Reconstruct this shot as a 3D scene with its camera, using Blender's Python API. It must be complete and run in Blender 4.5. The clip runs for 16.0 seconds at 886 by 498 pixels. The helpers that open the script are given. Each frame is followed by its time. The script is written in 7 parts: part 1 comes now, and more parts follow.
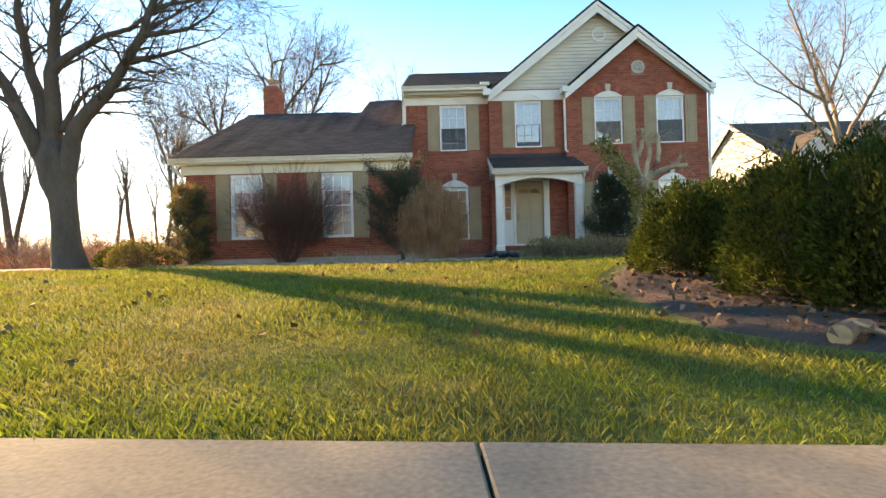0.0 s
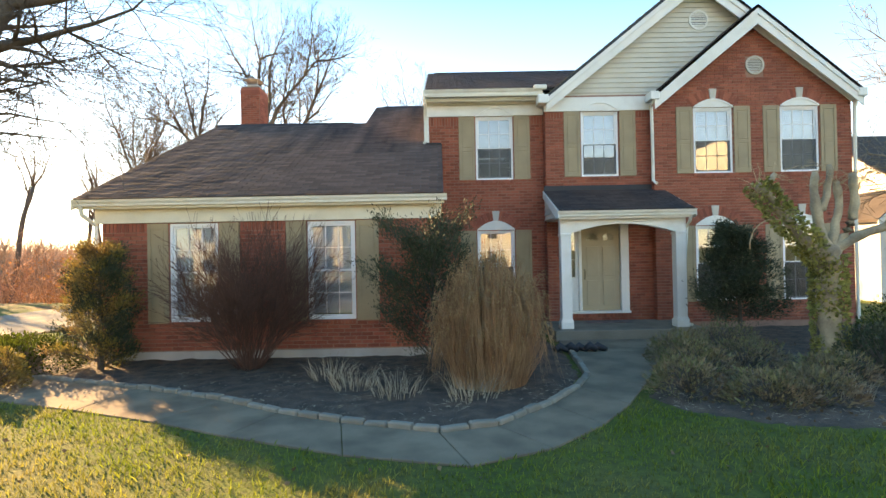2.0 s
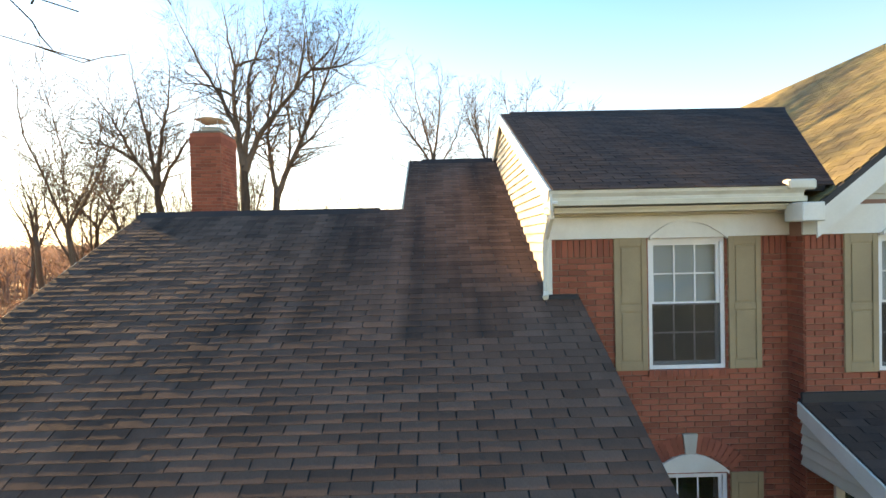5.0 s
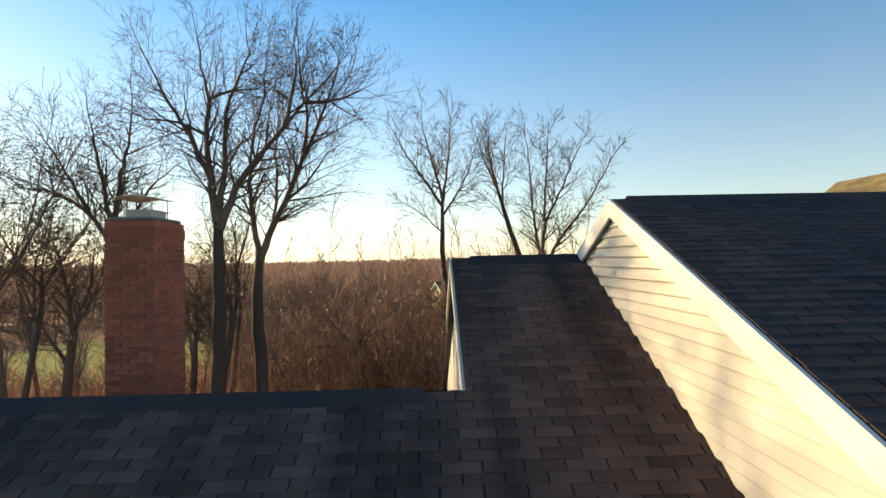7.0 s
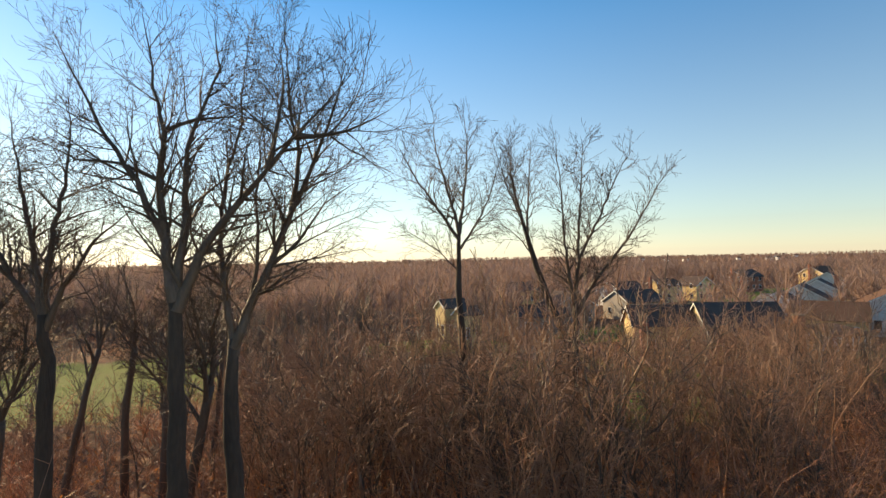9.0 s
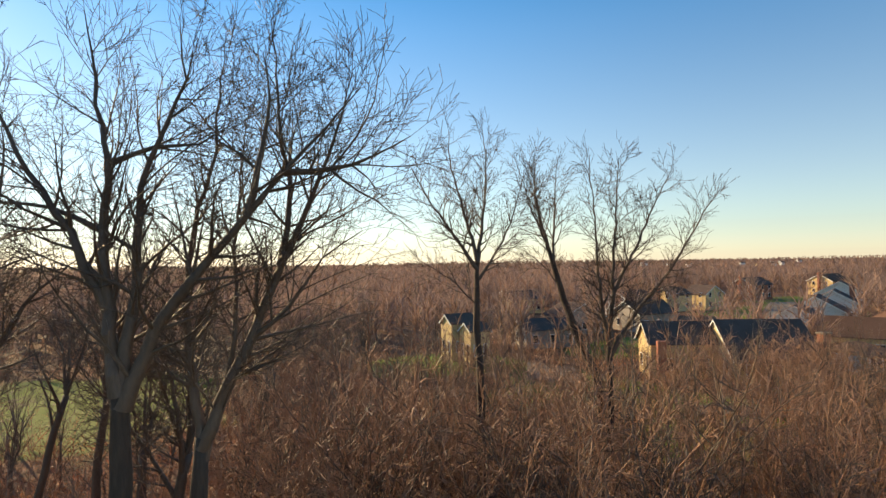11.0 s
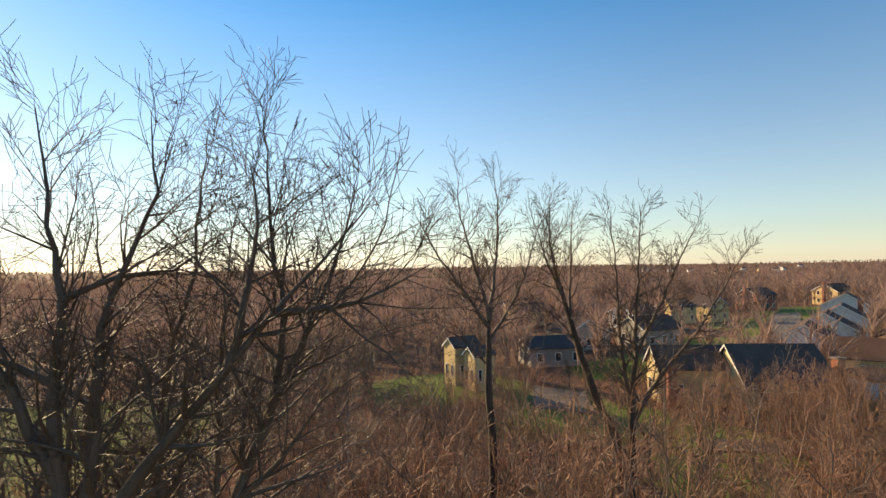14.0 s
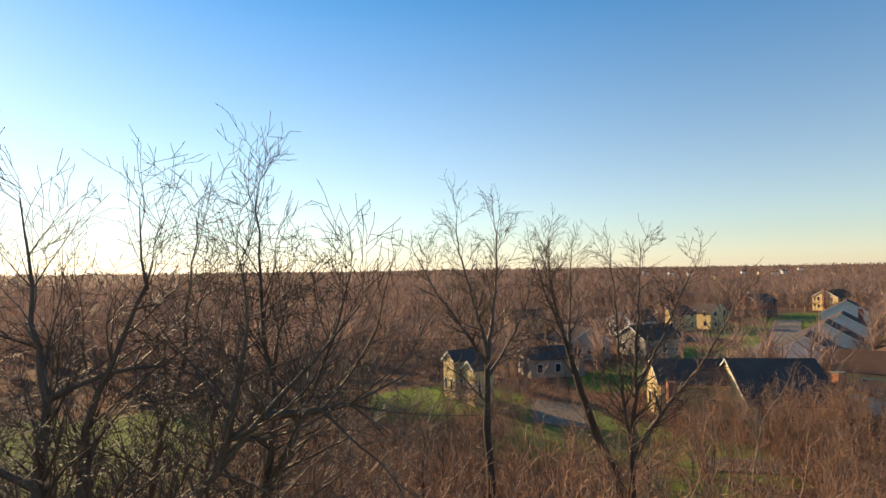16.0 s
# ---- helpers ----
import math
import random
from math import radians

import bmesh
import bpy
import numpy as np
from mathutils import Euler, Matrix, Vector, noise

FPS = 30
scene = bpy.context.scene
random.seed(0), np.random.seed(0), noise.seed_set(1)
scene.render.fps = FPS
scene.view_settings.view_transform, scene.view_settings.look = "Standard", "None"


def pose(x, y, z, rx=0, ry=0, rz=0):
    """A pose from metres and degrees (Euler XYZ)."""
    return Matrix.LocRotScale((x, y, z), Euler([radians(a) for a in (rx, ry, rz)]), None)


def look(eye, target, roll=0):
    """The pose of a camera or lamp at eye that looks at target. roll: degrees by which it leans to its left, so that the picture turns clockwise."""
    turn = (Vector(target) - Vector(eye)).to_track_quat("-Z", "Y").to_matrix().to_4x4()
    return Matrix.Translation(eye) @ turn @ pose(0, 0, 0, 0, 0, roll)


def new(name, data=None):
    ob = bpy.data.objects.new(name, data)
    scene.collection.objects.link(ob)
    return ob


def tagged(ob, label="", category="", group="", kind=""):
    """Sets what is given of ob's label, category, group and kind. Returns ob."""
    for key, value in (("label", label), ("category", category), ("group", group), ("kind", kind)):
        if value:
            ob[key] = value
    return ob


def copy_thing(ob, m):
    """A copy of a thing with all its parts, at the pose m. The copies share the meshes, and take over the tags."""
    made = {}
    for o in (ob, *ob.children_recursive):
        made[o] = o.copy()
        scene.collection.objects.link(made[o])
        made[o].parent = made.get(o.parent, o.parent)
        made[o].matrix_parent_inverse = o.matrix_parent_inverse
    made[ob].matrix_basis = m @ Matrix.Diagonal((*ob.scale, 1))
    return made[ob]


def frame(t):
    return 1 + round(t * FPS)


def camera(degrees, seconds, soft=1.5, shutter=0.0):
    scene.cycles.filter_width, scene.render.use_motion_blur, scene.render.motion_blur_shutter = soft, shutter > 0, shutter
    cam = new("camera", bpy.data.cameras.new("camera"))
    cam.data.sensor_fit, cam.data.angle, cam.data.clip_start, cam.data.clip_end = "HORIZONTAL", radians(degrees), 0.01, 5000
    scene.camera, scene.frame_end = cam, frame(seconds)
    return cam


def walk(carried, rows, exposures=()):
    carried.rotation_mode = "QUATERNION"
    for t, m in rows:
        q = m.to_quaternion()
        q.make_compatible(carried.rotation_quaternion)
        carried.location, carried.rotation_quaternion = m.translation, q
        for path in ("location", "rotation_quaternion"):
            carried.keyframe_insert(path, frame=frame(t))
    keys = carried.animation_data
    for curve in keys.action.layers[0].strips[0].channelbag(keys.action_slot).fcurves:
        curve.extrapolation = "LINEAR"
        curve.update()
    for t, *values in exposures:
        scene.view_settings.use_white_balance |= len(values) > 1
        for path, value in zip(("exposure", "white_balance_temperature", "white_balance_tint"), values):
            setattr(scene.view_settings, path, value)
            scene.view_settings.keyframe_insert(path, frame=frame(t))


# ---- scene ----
cam = camera(79.2, 16.0)
PATH = [
    (0, (-0.037, 0.169, 0.462), (-0.033, 2.169, 0.486), -1.52),
    (0.5, (-0.208, 1.337, 0.77), (-0.207, 3.337, 0.791), -1.38),
    (1, (-0.376, 2.535, 1.168), (-0.378, 4.534, 1.187), -1.39),
    (1.5, (-0.575, 3.75, 1.632), (-0.577, 5.75, 1.653), -1.24),
    (2, (-0.838, 5.021, 2.127), (-0.835, 7.02, 2.148), -1.07),
    (2.5, (-1.1, 6.3, 2.644), (-1.097, 8.299, 2.664), -0.95),
    (3, (-1.406, 7.546, 3.188), (-1.399, 9.546, 3.204), -0.83),
    (3.5, (-1.717, 8.758, 3.73), (-1.699, 10.758, 3.746), -0.82),
    (4, (-1.886, 9.618, 4.245), (-1.877, 11.618, 4.246), -0.73),
    (4.5, (-2.134, 10.552, 4.814), (-2.126, 12.552, 4.797), -1.28),
    (5, (-2.401, 11.582, 5.388), (-2.379, 13.582, 5.36), -1.22),
    (7.5, (-3.365, 16.58, 7.525), (-3.313, 18.579, 7.575), -1.24),
    (8, (-3.517, 17.632, 8.054), (-3.461, 19.631, 8.101), -1.39),
    (8.5, (-3.801, 18.703, 8.616), (-3.739, 20.702, 8.658), -1.15),
    (11, (-4.54, 22.677, 10.302), (-4.484, 24.676, 10.355), -0.83),
    (11.5, (-4.664, 23.008, 10.639), (-4.609, 25.006, 10.697), -0.93),
    (12, (-4.761, 23.301, 10.963), (-4.706, 25.299, 11.024), -0.93),
    (12.5, (-4.851, 23.562, 11.277), (-4.797, 25.56, 11.339), -0.89),
    (13, (-4.847, 23.838, 11.631), (-4.793, 25.837, 11.697), -1),
    (13.5, (-4.824, 24.009, 12.002), (-4.77, 26.007, 12.068), -0.92),
    (14, (-4.806, 24.185, 12.366), (-4.751, 26.183, 12.434), -0.84),
    (14.5, (-4.793, 24.18, 12.71), (-4.738, 26.178, 12.782), -0.96),
    (15, (-4.768, 24.224, 13.069), (-4.713, 26.222, 13.14), -0.9),
    (15.5, (-4.755, 24.263, 13.349), (-4.699, 26.261, 13.425), -0.9),
    (16, (-4.716, 24.324, 13.64), (-4.661, 26.322, 13.716), -0.8),
]
EXPOSURES = [(0, 2.15, 9400, 14), (1.5, 2.45, 9900, 14), (2.0, 2.45, 10000, 15), (3.0, 2.8, 10500, 15), (3.5, 2.57, 10300, 15), (4.0, 2.27, 10000, 15), (5.0, 2.10, 9900, 15), (7.5, 0.79, 7700, 9), (11, 0.82, 7450, 10), (16, 0.70, 7350, 11)]
walk(cam, [(t, look(eye, target, roll)) for t, eye, target, roll in PATH], EXPOSURES)

# ---- light ----
SUN_ELEV, SUN_AZ = 17.4, 47.0   # the sun stands to the left, behind the house
SUN_FROM = Vector((-math.sin(radians(SUN_AZ)) * math.cos(radians(SUN_ELEV)),
                   math.cos(radians(SUN_AZ)) * math.cos(radians(SUN_ELEV)), math.sin(radians(SUN_ELEV))))
world = bpy.data.worlds.new("world")
scene.world = world
world.use_nodes = True
wn = world.node_tree.nodes
sky = wn.new("ShaderNodeTexSky")
sky.sky_type = "NISHITA"
sky.sun_disc = False
sky.sun_elevation, sky.sun_rotation = radians(SUN_ELEV), radians(-SUN_AZ)
sky.air_density, sky.dust_density, sky.ozone_density = 1.0, 0.05, 3.5
wn["Background"].inputs["Strength"].default_value = 0.122
# clear, dry air: deep blue overhead, pale towards the horizon
aim, parts_, deep, hue = wn.new("ShaderNodeTexCoord"), wn.new("ShaderNodeSeparateXYZ"), wn.new("ShaderNodeMapRange"), wn.new("ShaderNodeHueSaturation")
deep.inputs["From Min"].default_value, deep.inputs["From Max"].default_value = 0.0, 0.45
deep.inputs["To Min"].default_value, deep.inputs["To Max"].default_value = 0.74, 1.22
warm = wn.new("ShaderNodeMapRange")
warm.inputs["From Min"].default_value, warm.inputs["From Max"].default_value = 0.0, 0.14
warm.inputs["To Min"].default_value, warm.inputs["To Max"].default_value = 0.487, 0.498
haze = wn.new("ShaderNodeMapRange")
haze.inputs["From Min"].default_value, haze.inputs["From Max"].default_value = 0.0, 0.40
haze.inputs["To Min"].default_value, haze.inputs["To Max"].default_value = 0.80, 1.06
for a, b in ((parts_.outputs["Z"], haze.inputs["Value"]), (haze.outputs[0], hue.inputs["Value"]), (parts_.outputs["Z"], warm.inputs["Value"]), (warm.outputs[0], hue.inputs["Hue"]), (aim.outputs["Generated"], parts_.inputs[0]), (parts_.outputs["Z"], deep.inputs["Value"]), (deep.outputs[0], hue.inputs["Saturation"]),
             (sky.outputs[0], hue.inputs["Color"]), (hue.outputs[0], wn["Background"].inputs["Color"])):
    world.node_tree.links.new(a, b)
sun = new("sun", bpy.data.lights.new("sun", "SUN"))
sun.data.energy, sun.data.angle, sun.data.color = 4.7, radians(0.6), (1.0, 0.77, 0.48)
sun.matrix_world = look(SUN_FROM * 100, (0, 0, 0))

# ---- materials ----
def links_of(m):
    return m.node_tree.nodes, m.node_tree.links


def material(name, colour, rough=0.8, vary=0.25, scale=8.0, fine=90.0, bump=0.3, dist=0.01, metal=0.0,
             second=None, island=0.0, spec=0.4, stretch=(1, 1, 1), patch=0.5, glow=0.0):
    """A surface with variation at two scales, and bump; second: the colour of its stains; island: change from piece to piece; glow: how far light shines through thin leaves."""
    m = bpy.data.materials.new(name)
    m.use_nodes = True
    n, l = links_of(m)
    b = n["Principled BSDF"]
    b.inputs["Roughness"].default_value, b.inputs["Metallic"].default_value = rough, metal
    b.inputs["Specular IOR Level"].default_value = spec
    co, mp = n.new("ShaderNodeTexCoord"), n.new("ShaderNodeMapping")
    mp.inputs["Scale"].default_value = stretch
    l.new(co.outputs["Object"], mp.inputs["Vector"])
    big, small = n.new("ShaderNodeTexNoise"), n.new("ShaderNodeTexNoise")
    for tex, s, d in ((big, scale, 5.0), (small, fine, 4.0)):
        tex.inputs["Scale"].default_value, tex.inputs["Detail"].default_value = s, d
        l.new(mp.outputs[0], tex.inputs["Vector"])
    stain = n.new("ShaderNodeMapRange")
    stain.inputs["From Min"].default_value, stain.inputs["From Max"].default_value = patch - 0.14, patch + 0.16
    l.new(big.outputs["Fac"], stain.inputs["Value"])
    mix = n.new("ShaderNodeMix")
    mix.data_type = "RGBA"
    mix.inputs["A"].default_value = (*colour, 1)
    mix.inputs["B"].default_value = (*(second or [c * (1 - vary) for c in colour]), 1)
    l.new(stain.outputs[0], mix.inputs["Factor"])
    hsv = n.new("ShaderNodeHueSaturation")
    l.new(mix.outputs["Result"], hsv.inputs["Color"])
    val = n.new("ShaderNodeMapRange")
    val.inputs["To Min"].default_value, val.inputs["To Max"].default_value = 1 - vary, 1 + vary
    l.new(small.outputs["Fac"], val.inputs["Value"])
    out = val.outputs[0]
    if island:
        geo, obj = n.new("ShaderNodeNewGeometry"), n.new("ShaderNodeObjectInfo")
        add, fr = n.new("ShaderNodeMath"), n.new("ShaderNodeMath")
        fr.operation = "FRACT"
        l.new(geo.outputs["Random Per Island"], add.inputs[0])
        l.new(obj.outputs["Random"], add.inputs[1])
        l.new(add.outputs[0], fr.inputs[0])
        rng, mul = n.new("ShaderNodeMapRange"), n.new("ShaderNodeMath")
        rng.inputs["To Min"].default_value, rng.inputs["To Max"].default_value = 1 - island, 1 + island
        mul.operation = "MULTIPLY"
        l.new(fr.outputs[0], rng.inputs["Value"])
        l.new(rng.outputs[0], mul.inputs[0])
        l.new(out, mul.inputs[1])
        out = mul.outputs[0]
    l.new(out, hsv.inputs["Value"])
    l.new(hsv.outputs[0], b.inputs["Base Color"])
    if bump:
        bp = n.new("ShaderNodeBump")
        bp.inputs["Strength"].default_value, bp.inputs["Distance"].default_value = bump, dist
        l.new(small.outputs["Fac"], bp.inputs["Height"])
        l.new(bp.outputs[0], b.inputs["Normal"])
    if glow:
        tr, mx = n.new("ShaderNodeBsdfTranslucent"), n.new("ShaderNodeMixShader")
        mx.inputs["Fac"].default_value = glow
        l.new(hsv.outputs[0], tr.inputs["Color"])
        l.new(b.outputs[0], mx.inputs[1])
        l.new(tr.outputs[0], mx.inputs[2])
        l.new(mx.outputs[0], n["Material Output"].inputs["Surface"])
    return m


BRICK = material("brick", (0.36, 0.105, 0.062), 0.88, 0.22, 3.0, 120, 0.5, 0.004, second=(0.27, 0.075, 0.05), island=0.24)
MORTAR = material("mortar", (0.35, 0.19, 0.14), 0.95, 0.15, 6, 150, 0.5, 0.004)
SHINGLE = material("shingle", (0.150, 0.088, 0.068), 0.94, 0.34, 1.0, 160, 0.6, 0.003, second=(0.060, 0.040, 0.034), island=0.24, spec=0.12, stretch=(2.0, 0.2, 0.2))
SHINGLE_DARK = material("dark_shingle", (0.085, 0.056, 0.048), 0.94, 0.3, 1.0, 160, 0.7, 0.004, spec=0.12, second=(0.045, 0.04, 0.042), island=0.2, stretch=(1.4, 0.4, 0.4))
# mossy yellow, with the sunlight on the left gable slope put into the colour
SHINGLE_MOSS_LIT = material("sunlit_mossy_shingle", (0.20, 0.165, 0.075), 0.95, 0.3, 1.6, 120, 0.8, 0.005, second=(0.12, 0.10, 0.06), island=0.22)
WHITE = material("white_paint", (0.78, 0.77, 0.72), 0.5, 0.06, 2.5, 40, 0.1, 0.002, second=(0.68, 0.66, 0.6), patch=0.62)
CREAM = material("cream_paint", (0.70, 0.65, 0.52), 0.5, 0.07, 2.5, 40, 0.1, 0.002, second=(0.60, 0.55, 0.43), patch=0.6)
SIDING = material("siding", (0.62, 0.59, 0.51), 0.6, 0.06, 1.2, 60, 0.12, 0.002, second=(0.54, 0.51, 0.43), island=0.03)
VINYL = material("window_vinyl", (0.82, 0.83, 0.84), 0.35, 0.04, 4, 60, 0.0)
SHUTTER = material("shutter_paint", (0.37, 0.28, 0.17), 0.6, 0.1, 2.5, 60, 0.15, 0.002, second=(0.31, 0.235, 0.145))
DOORPAINT = material("door_paint", (0.44, 0.36, 0.24), 0.5, 0.07, 2, 50, 0.12, 0.002)
CONCRETE = material("concrete", (0.235, 0.197, 0.155), 0.94, 0.5, 2.2, 55, 0.5, 0.003, second=(0.175, 0.147, 0.115), spec=0.2)
WALK_CONCRETE = material("walk_concrete", (0.27, 0.195, 0.135), 0.94, 0.25, 2.0, 140, 0.4, 0.004, second=(0.16, 0.115, 0.08), spec=0.2)
FOUNDATION = material("foundation_concrete", (0.42, 0.39, 0.36), 0.92, 0.15, 3, 100, 0.4, 0.004)
ASPHALT = material("asphalt", (0.055, 0.055, 0.058), 0.9, 0.25, 1.5, 160, 0.5, 0.004)
MULCH = material("mulch", (0.15, 0.094, 0.066), 0.95, 0.5, 5, 60, 1.0, 0.03, second=(0.07, 0.05, 0.04))
EDGING = material("edging_stone", (0.25, 0.215, 0.17), 0.9, 0.2, 6, 80, 0.5, 0.006, island=0.15)
BLADE = material("grass_blade", (0.150, 0.190, 0.024), 0.75, 0.3, 0.9, 20, 0.0, second=(0.26, 0.21, 0.06), island=0.45, patch=0.53, glow=0.45, spec=0.2)
BARK = material("bark", (0.115, 0.092, 0.075), 0.95, 0.35, 3, 30, 1.0, 0.03, stretch=(1, 1, 0.25))
BARK_WOODS = material("woods_bark", (0.125, 0.078, 0.050), 0.62, 0.4, 0.6, 20, 0.8, 0.02, second=(0.068, 0.044, 0.03), spec=0.5, stretch=(1, 1, 0.3))
BARK_TRUNK = material("old_trunk_bark", (0.085, 0.055, 0.037), 0.8, 0.4, 2.0, 18, 1.0, 0.04, second=(0.045, 0.031, 0.023), stretch=(1, 1, 0.2))
BARK_PALE = material("pale_bark", (0.27, 0.205, 0.15), 0.95, 0.3, 1.5, 25, 0.8, 0.02, stretch=(1, 1, 0.3))
TWIG_RED = material("red_twig", (0.13, 0.062, 0.045), 0.85, 0.3, 4, 50, 0.3, 0.004, island=0.25)
SAPLING_BARK = material("sapling_bark", (0.50, 0.27, 0.155), 0.58, 0.3, 0.35, 20, 0.4, 0.01, second=(0.17, 0.105, 0.072), spec=0.6, stretch=(1, 1, 0.3), glow=0.25)
BRUSH = material("brush_twig", (0.63, 0.29, 0.14), 0.6, 0.3, 0.3, 20, 0.0, second=(0.22, 0.108, 0.065), island=0.55, glow=0.15, spec=0.6)
WOODS_FAR = material("far_woods_twig", (0.42, 0.27, 0.20), 0.95, 0.25, 0.02, 1.0, 0.0, second=(0.23, 0.155, 0.125), island=0.2, glow=0.3)
DRYLEAF = material("dry_leaf", (0.17, 0.095, 0.05), 0.85, 0.3, 30, 120, 0.2, 0.004, island=0.45)
RUSTLEAF = material("rust_leaf", (0.48, 0.185, 0.06), 0.85, 0.3, 3, 60, 0.1, 0.004, island=0.4, glow=0.4)
STRAW = material("straw", (0.47, 0.285, 0.16), 0.85, 0.25, 3, 40, 0.0, second=(0.29, 0.15, 0.08), island=0.25, glow=0.2)
PALE_STRAW = material("pale_straw", (0.36, 0.29, 0.21), 0.85, 0.2, 3, 40, 0.0, island=0.25)
NEEDLE = material("dark_needle", (0.030, 0.045, 0.022), 0.7, 0.3, 3, 30, 0.0, second=(0.05, 0.06, 0.03), island=0.4)
# browning needles, brightened to gold in the colour as if the sun lit them
NEEDLE_BROWN_LIT = material("browning_sunlit_needle", (0.20, 0.17, 0.045), 0.75, 0.3, 2.5, 30, 0.0, second=(0.24, 0.15, 0.06), island=0.4, glow=0.35)
YEW = material("yew_leaf", (0.075, 0.095, 0.016), 0.85, 0.3, 2, 30, 0.0, second=(0.022, 0.036, 0.010), island=0.55, glow=0.45, spec=0.15)
POLLARD = material("pollard_bark", (0.48, 0.38, 0.25), 0.92, 0.3, 3, 35, 0.8, 0.01, second=(0.22, 0.17, 0.12))
FEATHER = material("grass_plume", (0.50, 0.345, 0.19), 0.9, 0.2, 3, 40, 0.0, second=(0.38, 0.25, 0.13), island=0.25, glow=0.35)
IVY = material("ivy_leaf", (0.22, 0.22, 0.06), 0.6, 0.3, 6, 40, 0.0, second=(0.34, 0.29, 0.09), island=0.45, glow=0.35)
HERB = material("herb_leaf", (0.155, 0.145, 0.06), 0.8, 0.3, 3, 40, 0.0, second=(0.23, 0.14, 0.09), island=0.35)
METAL_WHITE = material("gutter_paint", (0.76, 0.73, 0.64), 0.4, 0.06, 3, 40, 0.05, 0.001, second=(0.62, 0.58, 0.48), patch=0.6)
LEAD = material("dark_flashing", (0.03, 0.03, 0.035), 0.6, 0.2, 5, 60, 0.2, 0.003)
STEEL = material("galvanised_steel", (0.5, 0.5, 0.5), 0.4, 0.15, 6, 60, 0.1, 0.002, metal=0.9)
# bluish: the sky's reflection in the panes is put into the fabric colour
BLIND_SKY = material("sky_tinted_blind", (0.50, 0.56, 0.63), 0.7, 0.05, 3, 50, 0.0)
BLACK = material("black_screen", (0.03, 0.032, 0.036), 0.5, 0.2, 5, 200, 0.0)
RUG = material("door_mat", (0.24, 0.14, 0.12), 0.95, 0.35, 9, 120, 0.5, 0.004, second=(0.10, 0.09, 0.09))
BRASS = material("dark_brass", (0.12, 0.09, 0.05), 0.4, 0.1, 6, 60, 0.0, metal=0.8)
SANDSTONE = material("keystone_cast", (0.56, 0.52, 0.45), 0.85, 0.1, 5, 90, 0.3, 0.003)
YELLOW_SIDING = material("cream_siding", (0.62, 0.45, 0.21), 0.6, 0.08, 0.6, 12, 0.0)
GREY_SIDING = material("grey_siding", (0.62, 0.60, 0.57), 0.6, 0.08, 0.6, 12, 0.0)
DUN_SIDING = material("dun_siding", (0.30, 0.26, 0.22), 0.6, 0.1, 0.6, 12, 0.0)
ROOF_BROWN = material("brown_roof", (0.16, 0.09, 0.06), 0.95, 0.2, 0.4, 6, 0.4, 0.02, spec=0.1)
ROOF_DARK = material("dark_roof", (0.12, 0.086, 0.072), 0.95, 0.25, 0.4, 6, 0.4, 0.02, spec=0.1)
ROOF_GREY = material("grey_roof", (0.105, 0.085, 0.075), 0.95, 0.2, 0.4, 6, 0.4, 0.02, spec=0.1)
CUTWOOD = material("cut_wood", (0.42, 0.30, 0.18), 0.85, 0.15, 6, 40, 0.3, 0.004)

GLASS = bpy.data.materials.new("window_glass")
GLASS.use_nodes = True
_g = GLASS.node_tree.nodes["Principled BSDF"]
_g.inputs["Base Color"].default_value = (0.85, 0.9, 0.92, 1)
_g.inputs["Roughness"].default_value, _g.inputs["IOR"].default_value = 0.01, 1.9
_g.inputs["Transmission Weight"].default_value = 1.0


SCREEN = bpy.data.materials.new("insect_mesh")
SCREEN.use_nodes = True
_n, _l = links_of(SCREEN)
_t, _m = _n.new("ShaderNodeBsdfTransparent"), _n.new("ShaderNodeMixShader")
_n["Principled BSDF"].inputs["Base Color"].default_value = (0.03, 0.032, 0.036, 1)
_m.inputs["Fac"].default_value = 0.42
_l.new(_t.outputs[0], _m.inputs[1])
_l.new(_n["Principled BSDF"].outputs[0], _m.inputs[2])
_l.new(_m.outputs[0], _n["Material Output"].inputs["Surface"])


# lawns among the woods: middle and radius
LAWNS = [(78, 151, 15), (45, 74, 7), (40, 69, 5), (9.5, 82, 7), (20, 68, 5), (-38, 74, 15), (-31, 67, 7), (-3, 90, 11), (9, 76, 8), (30, 104, 12), (52, 120, 16), (72, 128, 16), (92, 158, 20), (120, 185, 24), (45, 66, 7), (14, 60, 5)]


